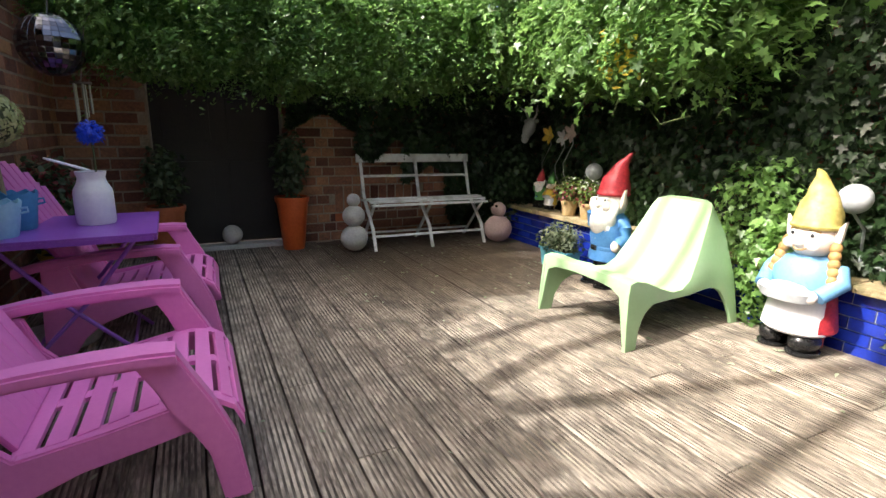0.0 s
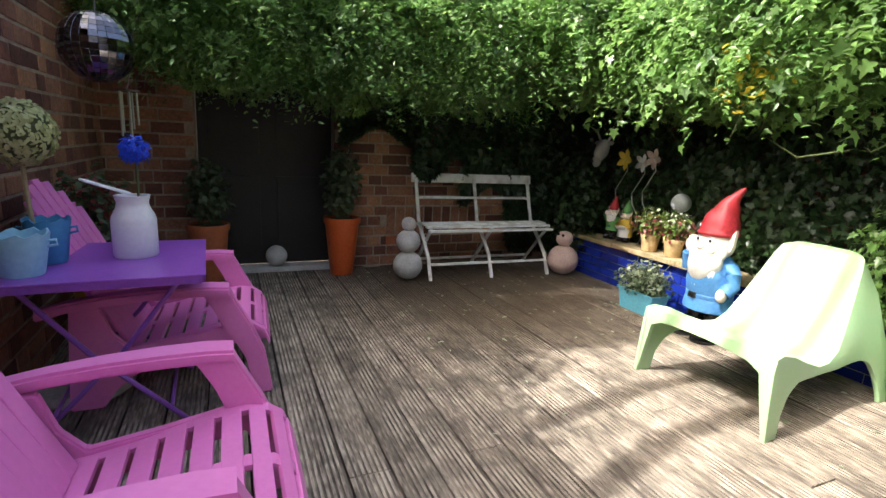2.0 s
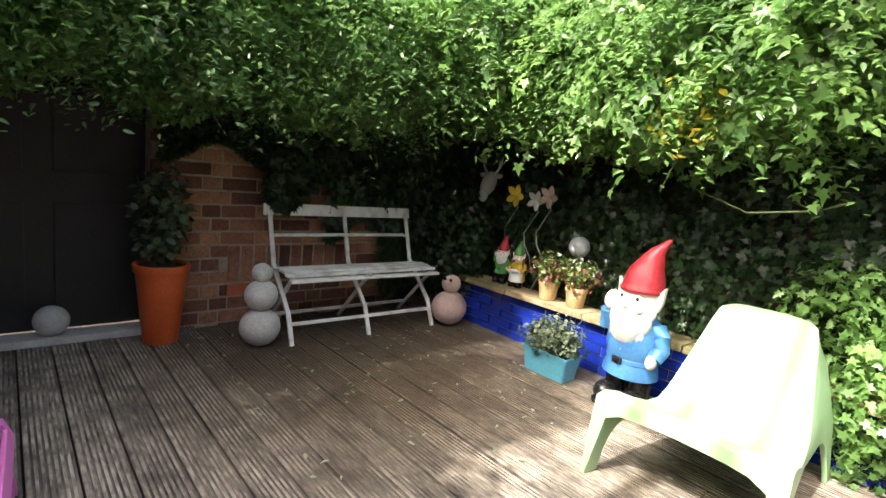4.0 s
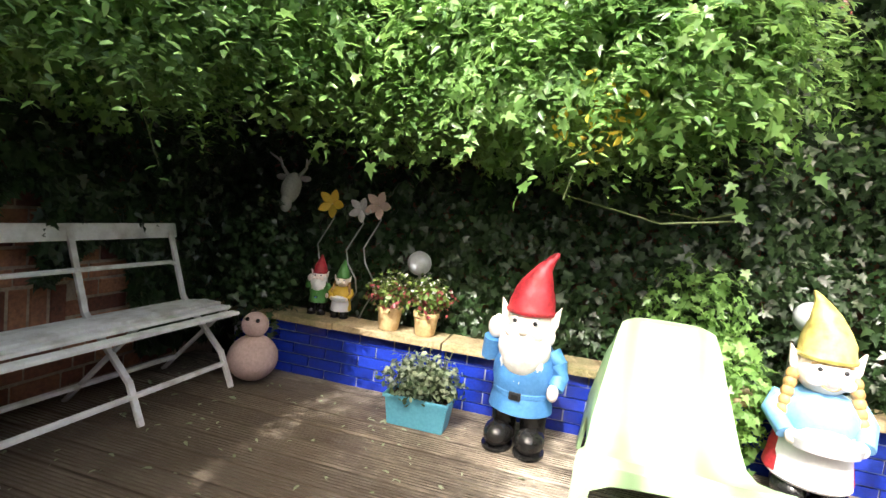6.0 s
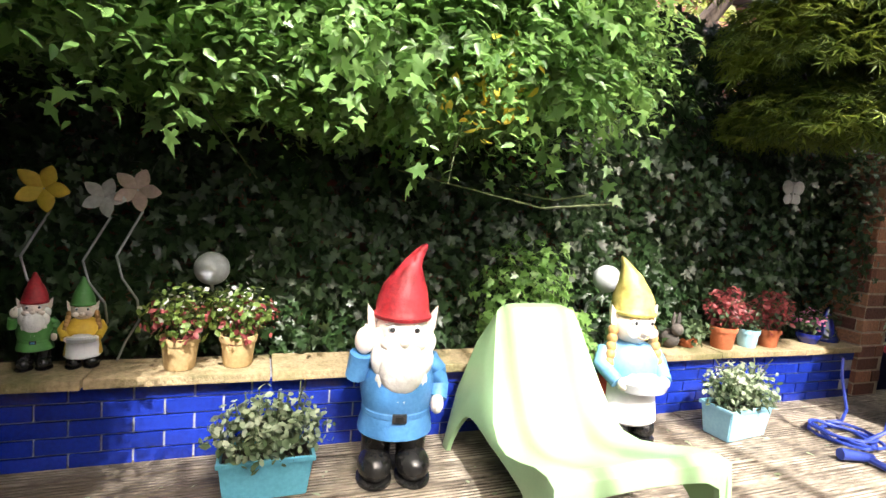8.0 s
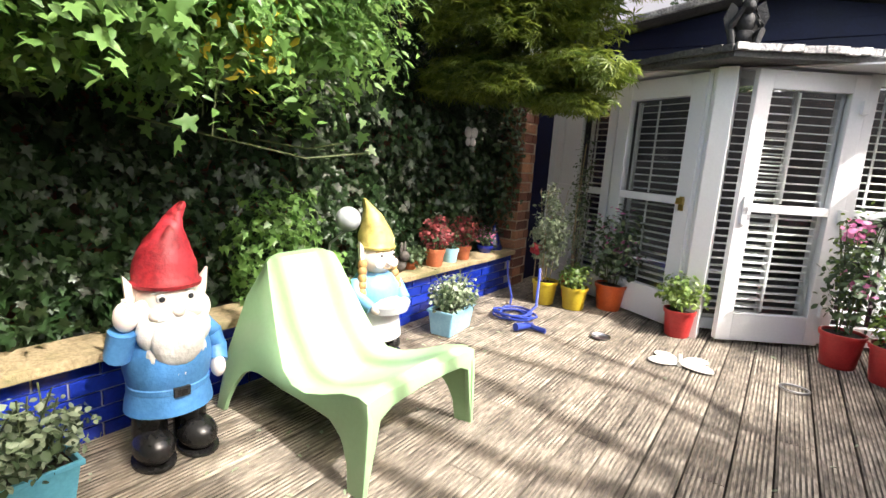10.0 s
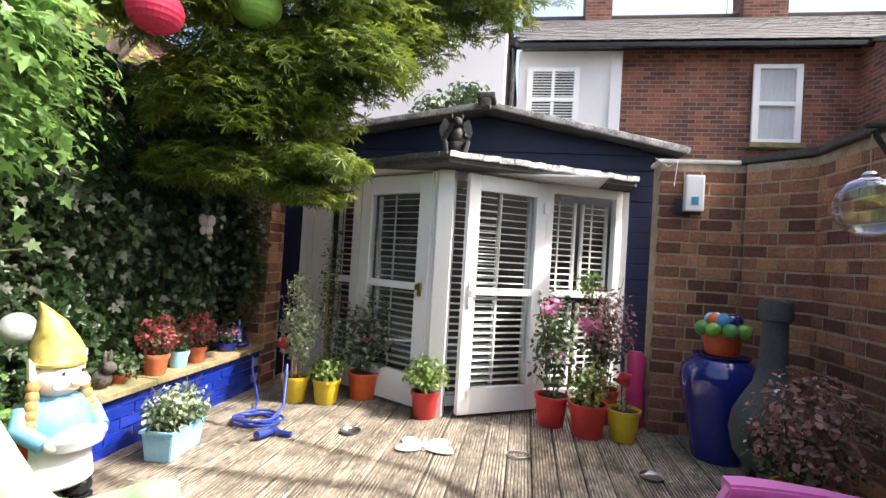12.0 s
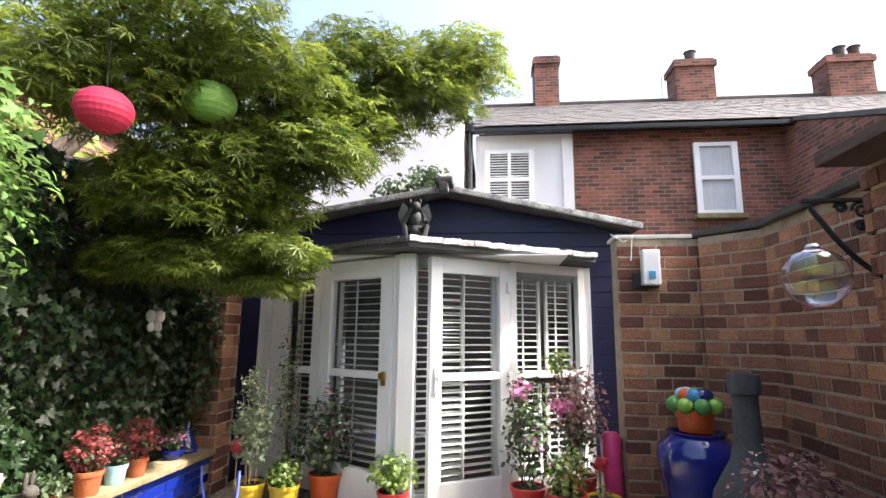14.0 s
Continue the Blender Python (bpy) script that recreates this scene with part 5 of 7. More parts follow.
def gnome(name, m, k, hat, coat, legs, apron, label, raised):
    """Garden gnome as one mesh; faces -x."""
    bm = bmesh.new()
    # slots: hat, skin, beard, coat, boots, apron, hair, legs, iron
    for s in (-1, 1):
        ball(bm, (-0.06, s * 0.082, 0.068), 0.074, 4, (1.35, 0.98, 0.92), seg=22)
        lathe(bm, [(0.070, 0.0), (0.078, 0.004), (0.078, 0.016), (0.070, 0.02)], 20, (-0.06, s * 0.082, 0), 4, 1.32, 0.98)
        lathe(bm, [(0.062, 0.04), (0.064, 0.13), (0.072, 0.22)], 14, (0.0, s * 0.075, 0), 4 if not apron else 7)
    if apron:
        lathe(bm, [(0.17, 0.12), (0.185, 0.14), (0.165, 0.26), (0.15, 0.34)], 24, (0, 0, 0), 7, 0.92, 1.0)
        lathe(bm, [(0.175, 0.115), (0.19, 0.13), (0.172, 0.25), (0.155, 0.36)], 24, (-0.018, 0, 0), 5, 0.92, 0.92)
        lathe(bm, [(0.14, 0.33), (0.17, 0.38), (0.17, 0.45), (0.12, 0.52), (0.07, 0.55)], 24, (0, 0, 0), 3, 0.9, 1.0)
        lathe(bm, [(0.06, 0.30), (0.115, 0.31), (0.13, 0.36), (0.115, 0.375), (0.10, 0.36)], 18, (-0.15, 0, 0), 2, 0.8, 1.2)
        lathe(bm, [(0.10, 0.36), (0.06, 0.39), (0.0, 0.40)], 14, (-0.15, 0, 0), 5, 0.8, 1.2)
        for s in (-1, 1):
            tube(bm, [(0, s * 0.145, 0.49), (-0.03, s * 0.19, 0.42), (-0.14, s * 0.15, 0.35)], 0.048, 10, 3, 0.04)
            ball(bm, (-0.16, s * 0.125, 0.345), 0.035, 1)
            for i in range(5):
                ball(bm, (-0.02 - 0.01 * i, s * (0.125 + 0.008 * i), 0.60 - 0.042 * i), 0.03, 6, (1, 1, 1.1), seg=10)
    else:
        lathe(bm, [(0.150, 0.198), (0.162, 0.205), (0.156, 0.25), (0.146, 0.287), (0.142, 0.30), (0.150, 0.325), (0.160, 0.38), (0.156, 0.44), (0.132, 0.52), (0.08, 0.57)], 26, (0, 0, 0), 3, 0.9, 1.0)
        lathe(bm, [(0.144, 0.283), (0.150, 0.288), (0.150, 0.308), (0.144, 0.313)], 26, (0, 0, 0), 3, 0.9, 1.0)
        box(bm, (-0.137, 0.0, 0.298), (0.014, 0.058, 0.036), mat=8)
        box(bm, (-0.145, 0.0, 0.298), (0.008, 0.034, 0.018), mat=7)
        # arms: one hanging, one raised
        tube(bm, [(0.01, -0.125, 0.51), (0.0, -0.165, 0.46), (-0.01, -0.18, 0.40), (-0.05, -0.168, 0.35)], 0.047, 12, 3, 0.044)
        ball(bm, (-0.07, -0.165, 0.335), 0.036, 1, (1, 0.8, 1.25))
        tube(bm, [(0.01, 0.125, 0.51), (0.0, 0.165, 0.46), (-0.03, 0.178, 0.45), (-0.05, 0.165, 0.545)], 0.046, 12, 3, 0.048)
        ball(bm, (-0.055, 0.155, 0.60), 0.044, 1, (0.8, 0.95, 1.3))
        for f in range(4):
            tube(bm, [(-0.075 + 0.018 * f, 0.155, 0.62), (-0.08 + 0.018 * f, 0.148, 0.665 - 0.006 * abs(f - 1.5))], 0.011, 7, 1)
        # beard in lobes
        for i, (y, z, r) in enumerate(((0, 0.50, 0.10), (-0.06, 0.53, 0.075), (0.06, 0.53, 0.075), (-0.045, 0.44, 0.07), (0.045, 0.44, 0.07), (0, 0.385, 0.06), (-0.03, 0.40, 0.05), (0.035, 0.40, 0.05),
                                       (-0.095, 0.60, 0.05), (0.095, 0.60, 0.05), (0.0, 0.345, 0.035))):
            ball(bm, (-0.105 + abs(y) * 0.5, y, z), r, 2, (0.62, 1, 1.15), seg=14, rough=0.06)
    ball(bm, (-0.01, 0, 0.635), 0.114, 1, (0.98, 1.0, 1.0), seg=24)
    ball(bm, (-0.130, 0, 0.615), 0.022, 1, (1.0, 1, 0.9), seg=14)
    tube(bm, [(-0.112, 0.035, 0.588), (-0.124, 0.018, 0.579), (-0.128, 0, 0.576), (-0.124, -0.018, 0.579), (-0.112, -0.035, 0.588)], 0.004, 6, 6)
    for s in (-1, 1):
        ball(bm, (-0.105, s * 0.062, 0.605), 0.036, 1, (0.6, 1, 0.8), seg=12)
        prism_pts = [(0.0, 0.60), (0.025, 0.61), (0.045, 0.66), (0.052, 0.755), (0.025, 0.72), (0.0, 0.68)]
        vs = bmesh.new()
        prism(vs, prism_pts, 0.02, 0)
        bmesh.ops.translate(vs, verts=vs.verts, vec=(-0.01, 0.098, -0.01))
        if s < 0:
            bmesh.ops.scale(vs, verts=vs.verts, vec=(1, -1, 1))
            bmesh.ops.reverse_faces(vs, faces=vs.faces)
        tmp = bpy.data.meshes.new("ear")
        vs.to_mesh(tmp)
        vs.free()
        n0 = len(bm.faces)
        bm.from_mesh(tmp)
        bm.faces.ensure_lookup_table()
        for f in bm.faces[n0:]:
            f.material_index = 1
        bpy.data.meshes.remove(tmp)
        ball(bm, (-0.100, s * 0.050, 0.662), 0.019, 5, (0.6, 1, 1.0), seg=14)
        ball(bm, (-0.1095, s * 0.050, 0.661), 0.011, 8, (0.5, 1, 1.0), seg=12)
        tube(bm, [(-0.100, s * 0.026, 0.684), (-0.106, s * 0.050, 0.692), (-0.086, s * 0.078, 0.680)], 0.005, 6, 2 if not apron else 6)
        if not apron:
            ball(bm, (-0.115, s * 0.03, 0.585), 0.032, 2, (0.5, 1.3, 0.6), seg=12)
    hats = [(0.112, 0.690), (0.122, 0.694), (0.124, 0.708), (0.116, 0.714), (0.114, 0.74), (0.108, 0.775), (0.094, 0.82), (0.074, 0.865), (0.055, 0.905), (0.040, 0.94), (0.028, 0.965), (0.022, 0.985), (0.012, 1.0), (0.0, 1.004)]
    n0 = len(bm.verts)
    lathe(bm, hats, 24, (0, 0, 0), 0)
    bm.verts.ensure_lookup_table()
    for v in bm.verts[n0:]:
        u = max(0.0, (v.co.z - 0.72) / 0.27)
        v.co.x += 0.05 * u * u + 0.006 * math.sin(v.co.z * 60)
        v.co.y += raised * 0.085 * u ** 3
        v.co += Vector((0.012, 0.012, 0)) * noise.noise(v.co * 16) * min(1, u * 4)
    ob = part(name, bm, [hat, M_SKIN, M_GLOBE if apron else M_BEARD, coat, M_BLACK, M_MILK, M_HAIR, legs, M_IRON], None, smooth=True)
    ob.matrix_basis = m @ Matrix.Scale(k, 4)
    return tagged(ob, label, "garden gnome")


gnome("garden_gnome", pose(2.735, 2.505, 0.0, 0, 0, -8), 0.985, M_RED, M_BLUE, M_BLACK, False, "large painted gnome with red hat and white beard", -0.9)
gnome("garden_gnome", pose(2.855, 1.20, 0.0, 0, 0, -4), 0.955, M_MUSTARD, M_PALE_BLUE, M_RED, True, "large painted gnome with mustard hat and white apron", 0.75)
gnome("small_gnome", pose(3.14, 3.91, 0.378, 0, 0, 10), 0.385, M_RED, M_GREEN_PAINT, M_BLUE, False, "small gnome with red hat on the planter coping", 0.1)
gnome("small_gnome", pose(3.15, 3.75, 0.378, 0, 0, 10), 0.37, M_GREEN_PAINT, M_YELLOW, M_YELLOW, True, "small yellow gnome figure on the planter coping", 0.1)

# stag head, metal flowers
bm = bmesh.new()
ball(bm, (0, 0, 0), 0.075, s=(0.9, 0.8, 1.5), rot=Matrix.Rotation(radians(25), 3, "Y"))
ball(bm, (-0.05, 0, -0.10), 0.045, s=(1.0, 0.8, 1.3))
for s in (-1, 1):
    tube(bm, [(0.02, s * 0.04, 0.08), (0.02, s * 0.09, 0.14), (0.0, s * 0.10, 0.20)], 0.014, 7, r_end=0.005)
    tube(bm, [(0.02, s * 0.10, 0.17), (-0.03, s * 0.16, 0.22)], 0.010, 6, r_end=0.004)
    ball(bm, (0.02, s * 0.09, 0.07), 0.03, s=(0.4, 1.4, 0.7))
ob = part("stag_ornament", bm, M_CONCRETE, smooth=True)
ob.location = (3.16, 4.19, 1.17)
tagged(ob, "pale stone stag's head hung in the ivy", "garden ornament")
bm = bmesh.new()
tube(bm, [(3.16, 4.19, 1.17), (3.5, 4.5, 1.17)], 0.012, 6)
part("bracket", bm, M_IRON, ob).matrix_parent_inverse = Matrix.Translation((-3.16, -4.19, -1.17))


def metal_flower(x, y, z, mat, r, label):
    t = thing("metal_flower", (x, y, 0.36), label, "garden ornament", "metal flowers")
    bm = bmesh.new()
    pts = [(0.02 * math.sin(i * 1.1), 0.045 * math.cos(i * 1.3), (z - 0.36) * i / 8) for i in range(9)]
    tube(bm, pts, 0.005, 6)
    part("stem", bm, M_STEEL, t)
    top = Vector(pts[-1])
    for i in range(5):
        a = i * math.tau / 5 + 0.4
        bm = bmesh.new()
        ball(bm, (0, 0, 0), r * 0.5, s=(0.10, 0.60, 1.0), seg=14)
        for v in bm.verts:
            v.co.y *= 1 - 0.5 * (v.co.z / (r * 0.5)) ** 2
        bmesh.ops.translate(bm, verts=bm.verts, vec=(0, 0, r * 0.5))
        bmesh.ops.transform(bm, matrix=Matrix.Translation(top) @ Matrix.Rotation(a, 4, "X") @ Matrix.Rotation(radians(-18), 4, "Y"), verts=bm.verts)
        part("petal", bm, mat, t, smooth=True)


metal_flower(3.20, 3.93, 1.10, M_YELLOW, 0.105, "yellow metal flower on a curly stem")
metal_flower(3.20, 3.72, 1.08, M_CONCRETE, 0.09, "grey metal flower on a curly stem")
metal_flower(3.20, 3.60, 1.12, M_PINK_STONE, 0.10, "dusty pink metal flower on a curly stem")

# ---- things on the table ----
bm = bmesh.new()
lathe(bm, [(0.0, 0), (0.078, 0), (0.084, 0.01), (0.084, 0.15), (0.08, 0.17), (0.062, 0.205), (0.058, 0.225), (0.064, 0.245), (0.066, 0.255), (0.056, 0.255), (0.05, 0.20)], 28)
jar = part("milk_churn", bm, M_MILK, smooth=True)
jar.location = (-0.475, 2.72, 0.64)
tagged(jar, "white ceramic milk churn vase on the purple table", "vase")
bm = bmesh.new()
for s in (-1, 1):
    tube(bm, [(-0.005, s * 0.012, 0.26), (-0.07, -0.02 + s * 0.014, 0.285), (-0.15, -0.04 + s * 0.012, 0.315)], 0.005, 6)
tube(bm, [(-0.15, -0.052, 0.315), (-0.165, -0.04, 0.32), (-0.15, -0.028, 0.315)], 0.005, 6)
part("handle", bm, M_MILK, jar)
fl = thing("blue_flower", (-0.455, 2.72, 0.78), "vivid blue artificial flower standing in the churn", "flower")
bm = bmesh.new()
tube(bm, [(0, 0, 0), (0.005, 0, 0.2), (0.0, 0, 0.30)], 0.005, 6)
part("stem", bm, M_STEM, fl)
p, q = shell(420, (0, 0, 0.30), (0.05, 0.05, 0.05), g_rng)
leaves("petals", p, q, 0.034, P_BLUE, fl, "narrow", spread=0.3)


def table_pot(x, y, mat, label, r=0.085, h=0.15):
    bm = bmesh.new()
    n = 28
    prof = [(0.0, 0), (r * 0.72, 0), (r * 0.76, 0.01), (r, h)]
    lathe(bm, prof + [(r - 0.006, h), (r * 0.72, 0.02), (0.0, 0.018)], n)
    for v in bm.verts:
        if v.co.z > h - 0.004:
            a = math.atan2(v.co.y, v.co.x)
            v.co.z += 0.008 * math.cos(a * 9)
            v.co.x *= 1.04
            v.co.y *= 1.04
    for s in (-1, 1):
        tube(bm, [(s * r * 0.95, 0, h * 0.8), (s * (r + 0.02), 0, h * 0.82), (s * (r + 0.022), 0, h * 0.7), (s * r * 0.9, 0, h * 0.66)], 0.005, 6)
    ob = part("tin_pot", bm, mat, smooth=True)
    ob.location = (x, y, 0.64)
    return tagged(ob, label, "pot")


table_pot(-0.785, 2.47, M_SKY_POT, "pale blue scalloped tin pot on the purple table")
table_pot(-0.755, 2.66, M_MID_BLUE_POT, "mid blue tin pot on the purple table", 0.075, 0.17)
tp = thing("topiary_ball", (-0.79, 2.66, 0.66), "pale variegated topiary ball on a cane in a pot", "topiary")
bm = bmesh.new()
tube(bm, [(0, 0, 0), (-0.012, 0, 0.20), (-0.02, 0.0, 0.40)], 0.008, 8)
part("cane", bm, M_CANE, tp)
bm = bmesh.new()
ball(bm, (-0.02, 0, 0.47), 0.105, seg=20)
part("core", bm, M_STEM, tp)
p, q = shell(1300, (-0.02, 0, 0.47), (0.12, 0.12, 0.12), g_rng, thick=0.04)
p = np.array([-0.02, 0, 0.47]) + q * 0.118
leaves("topiary_leaves", p, q, 0.022, P_TOPIARY, tp, "oval", spread=0.25)

# mirror ball and chimes in the shade
mb = thing("mirror_ball", (-0.64, 3.2, 1.52), "small mirror ball hanging from the creeper", "mirror ball")
bm = bmesh.new()
bmesh.ops.create_uvsphere(bm, u_segments=28, v_segments=18, radius=0.155)
bmesh.ops.inset_individual(bm, faces=bm.faces, thickness=0.0015, depth=0.001)
bmesh.ops.split_edges(bm, edges=bm.edges)
part("mirror_skin", bm, M_MIRROR, mb)
bm = bmesh.new()
tube(bm, [(0, 0, 0.15), (0.0, 0.3, 0.6), (0.1, 0.9, 0.75)], 0.004, 5)
part("cord", bm, M_IRON, mb)
wc = thing("wind_chime", (-0.58, 3.5, 1.30), "wind chime of thin metal tubes hanging in shade", "wind chime")
for i in range(5):
    bm = bmesh.new()
    a = i * 1.256
    tube(bm, [(0.04 * math.cos(a), 0.04 * math.sin(a), -0.12 - 0.02 * i), (0.04 * math.cos(a), 0.04 * math.sin(a), 0.05)], 0.006, 6)
    part("chime_tube", bm, M_STEEL, wc)
bm = bmesh.new()
lathe(bm, [(0.0, 0.05), (0.055, 0.05), (0.055, 0.062), (0.0, 0.065)], 16)
tube(bm, [(0, 0, 0.06), (0.0, 0.4, 0.45), (0.1, 0.7, 0.75)], 0.003, 5)
part("top_disc", bm, M_FRAME_WOOD, wc)

# ---- pots and plants ----
def pot_mesh(bm, r, h, taper=0.72, rim=0.03, mat=0):
    lathe(bm, [(0.0, 0), (r * taper, 0), (r * taper + 0.004, 0.006), (r * 0.93, h - rim), (r, h - rim), (r * 1.03, h - rim * 0.3), (r * 1.02, h), (r * 0.92, h), (r * 0.9, h - 0.02), (0.0, h - 0.022)], 26, mat=mat)


def potted(name, x, y, z, r, h, pot_mat, label, plants, group="", stems=(), taper=0.72, rim=0.03):
    """A pot with soil, stems and one or more clumps: (material, shape, size, count, centre above rim, radii)."""
    t = thing(name, (x, y, z), label, "potted plant", group)
    bm = bmesh.new()
    pot_mesh(bm, r, h, taper, rim)
    part("pot", bm, pot_mat, t, smooth=True)
    bm = bmesh.new()
    lathe(bm, [(r * 0.9, h - 0.018), (r * 0.5, h - 0.010), (0.0, h - 0.008)], 18)
    part("soil", bm, M_SOIL, t)
    rg = np.random.default_rng(int(abs(x) * 1000 + abs(y) * 77))
    bm = bmesh.new()
    for i in range(3 if stems else 9):
        a = rg.uniform(0, 6.28)
        top = max((p[4][2] + p[5][2] * 0.5) for p in plants)
        w = plants[0][5][0]
        tube(bm, [(0.3 * r * math.cos(a), 0.3 * r * math.sin(a), h - 0.02), (0.4 * w * math.cos(a), 0.4 * w * math.sin(a), h + top * 0.5),
                  (0.75 * w * math.cos(a + 0.3), 0.75 * w * math.sin(a + 0.3), h + top)], 0.004, 5, r_end=0.002)
    for s in stems:
        tube(bm, [(q[0], q[1], h - 0.02 + q[2]) for q in s], 0.009, 6, r_end=0.005)
    part("stem", bm, M_STEM if not stems else M_CANE, t, kind="stuff")
    for mat, shape, size, n, c, rad in plants:
        p, q = shell(n, (c[0], c[1], h + c[2]), rad, rg, thick=0.75)
        flower = mat in (P_PINK, P_WHITE, P_RED, P_YELLOW)
        leaves("blossom" if flower else "foliage", p, q * 0.6 + np.array([0, 0, 0.5]), size, mat, t, shape, spread=0.5, droop=0.15)
    return t


def trough(x, y, rot, w, d, h, mat, label, plants):
    t = thing("window_box", pose(x, y, 0, 0, 0, rot), label, "window box", "blue troughs of flowers")
    bm = bmesh.new()
    a = [bm.verts.new(v) for v in ((-w * 0.44, -d * 0.40, 0), (w * 0.44, -d * 0.40, 0), (w * 0.44, d * 0.40, 0), (-w * 0.44, d * 0.40, 0))]
    b = [bm.verts.new(v) for v in ((-w / 2, -d / 2, h), (w / 2, -d / 2, h), (w / 2, d / 2, h), (-w / 2, d / 2, h))]
    bm.faces.new(a[::-1])
    for i in range(4):
        bm.faces.new((a[i], a[(i + 1) % 4], b[(i + 1) % 4], b[i]))
    bmesh.ops.bevel(bm, geom=list(bm.edges), offset=0.006, segments=2, affect="EDGES")
    part("trough", bm, mat, t)
    part("rim", boxes(((0, -d / 2, h - 0.006), (w + 0.016, 0.014, 0.018)), ((0, d / 2, h - 0.006), (w + 0.016, 0.014, 0.018)),
                      ((-w / 2, 0, h - 0.006), (0.014, d - 0.014, 0.018)), ((w / 2, 0, h - 0.006), (0.014, d - 0.014, 0.018)), bevel=0.003), mat, t)
    part("soil", boxes(((0, 0, h - 0.03), (w - 0.02, d - 0.02, 0.02))), M_SOIL, t)
    rg = np.random.default_rng(int(y * 100) + 9)
    bm = bmesh.new()
    for i in range(14):
        x0 = rg.uniform(-w * 0.4, w * 0.4)
        tube(bm, [(x0, 0, h - 0.03), (x0 * 1.15, rg.uniform(-0.05, 0.05), h + 0.1), (x0 * 1.4, rg.uniform(-0.12, 0.12), h + rg.uniform(0.12, 0.26))], 0.003, 5)
    part("stem", bm, M_STEM, t, kind="stuff")
    for mat, shape, size, n, c, rad in plants:
        p, q = shell(n, (c[0], c[1], h + c[2]), rad, rg, thick=0.85)
        leaves("blossom" if mat in (P_PINK, P_WHITE, P_RED) else "foliage", p, q * 0.5 + np.array([0, 0, 0.5]), size, mat, t, shape, spread=0.6, droop=0.1)


TROUGH = [(L_SILVER, "oval", 0.034, 650, (0, 0, 0.10), (0.22, 0.15, 0.13)), (L_DULL, "oval", 0.038, 550, (0, 0, 0.07), (0.23, 0.15, 0.11))]
trough(2.70, 3.02, 90, 0.34, 0.17, 0.165, M_TURQ, "turquoise trough of silver-leaved flowers on the deck", TROUGH)
trough(2.71, 0.52, 96, 0.36, 0.19, 0.18, M_SKY_POT, "pale blue trough of silver-leaved flowers on the deck", TROUGH + [(P_WHITE, "petal", 0.025, 40, (0, 0, 0.14), (0.2, 0.14, 0.1))])

MIXED = [(L_SHRUB, "oval", 0.034, 320, (0, 0, 0.10), (0.15, 0.15, 0.12)), (L_RED, "oval", 0.032, 130, (0, 0, 0.07), (0.17, 0.17, 0.1)), (P_WHITE, "petal", 0.026, 36, (0, 0, 0.14), (0.14, 0.14, 0.1))]
potted("coping_plant", 3.075, 3.38, 0.378, 0.078, 0.14, M_CREAM_POT, "red and white flowers in a cream pot on coping", MIXED, "flowers in cream pots")
potted("coping_plant", 3.09, 3.15, 0.378, 0.078, 0.14, M_CREAM_POT, "red and white flowers in a cream pot on coping", MIXED, "flowers in cream pots")
REDS = [(L_RED, "oval", 0.038, 380, (0, 0, 0.12), (0.12, 0.12, 0.14)), (L_DULL, "oval", 0.034, 140, (0, 0, 0.08), (0.10, 0.10, 0.1))]
potted("coping_plant", 3.075, 0.26, 0.378, 0.082, 0.14, M_TERRA, "red-leaved plant in a terracotta pot on coping", REDS, "small pots on the coping")
potted("coping_plant", 3.08, 0.03, 0.378, 0.07, 0.12, M_SKY_POT, "small plant in a pale blue pot on coping", [(L_DULL, "oval", 0.03, 220, (0, 0, 0.07), (0.09, 0.09, 0.08)), (L_RED, "oval", 0.03, 110, (0, 0, 0.1), (0.09, 0.09, 0.08))], "small pots on the coping")
potted("coping_plant", 3.07, -0.15, 0.378, 0.07, 0.12, M_TERRA, "red-leaved plant in a terracotta pot on coping", REDS, "small pots on the coping")
potted("coping_plant", 3.12, -0.62, 0.378, 0.08, 0.07, M_URN, "pink flowers in a low cobalt bowl on coping", [(P_PINK, "petal", 0.03, 60, (0, 0, 0.1), (0.1, 0.1, 0.08)), (L_DULL, "oval", 0.03, 160, (0, 0, 0.07), (0.1, 0.1, 0.08))], "small pots on the coping")
bm = bmesh.new()
lathe(bm, [(0.0, 0), (0.09, 0), (0.095, 0.02), (0.06, 0.09), (0.035, 0.16), (0.02, 0.22), (0.0, 0.25)], 20)
ob = part("blue_ornament", bm, M_URN, smooth=True)
ob.location = (3.16, -0.86, 0.378)
tagged(ob, "pointed cobalt glazed ornament at the coping's end", "garden ornament")
bm = bmesh.new()
ball(bm, (0, 0, 0.06), 0.06, s=(1.2, 0.9, 1.0))
ball(bm, (-0.06, 0.0, 0.13), 0.038)
for s in (-1, 1):
    ball(bm, (-0.045, s * 0.02, 0.19), 0.03, s=(0.35, 0.45, 1.5), seg=10)
ob = part("rabbit_ornament", bm, M_COPING, smooth=True)
ob.location = (3.12, 0.66, 0.376)
tagged(ob, "small grey stone rabbit among the plants on coping", "garden ornament")
potted("coping_plant", 3.13, 0.50, 0.378, 0.06, 0.06, M_TERRA, "low green plant in a shallow clay pot on coping", [(L_DULL, "oval", 0.04, 240, (0, 0, 0.05), (0.13, 0.13, 0.08))], "small pots on the coping")

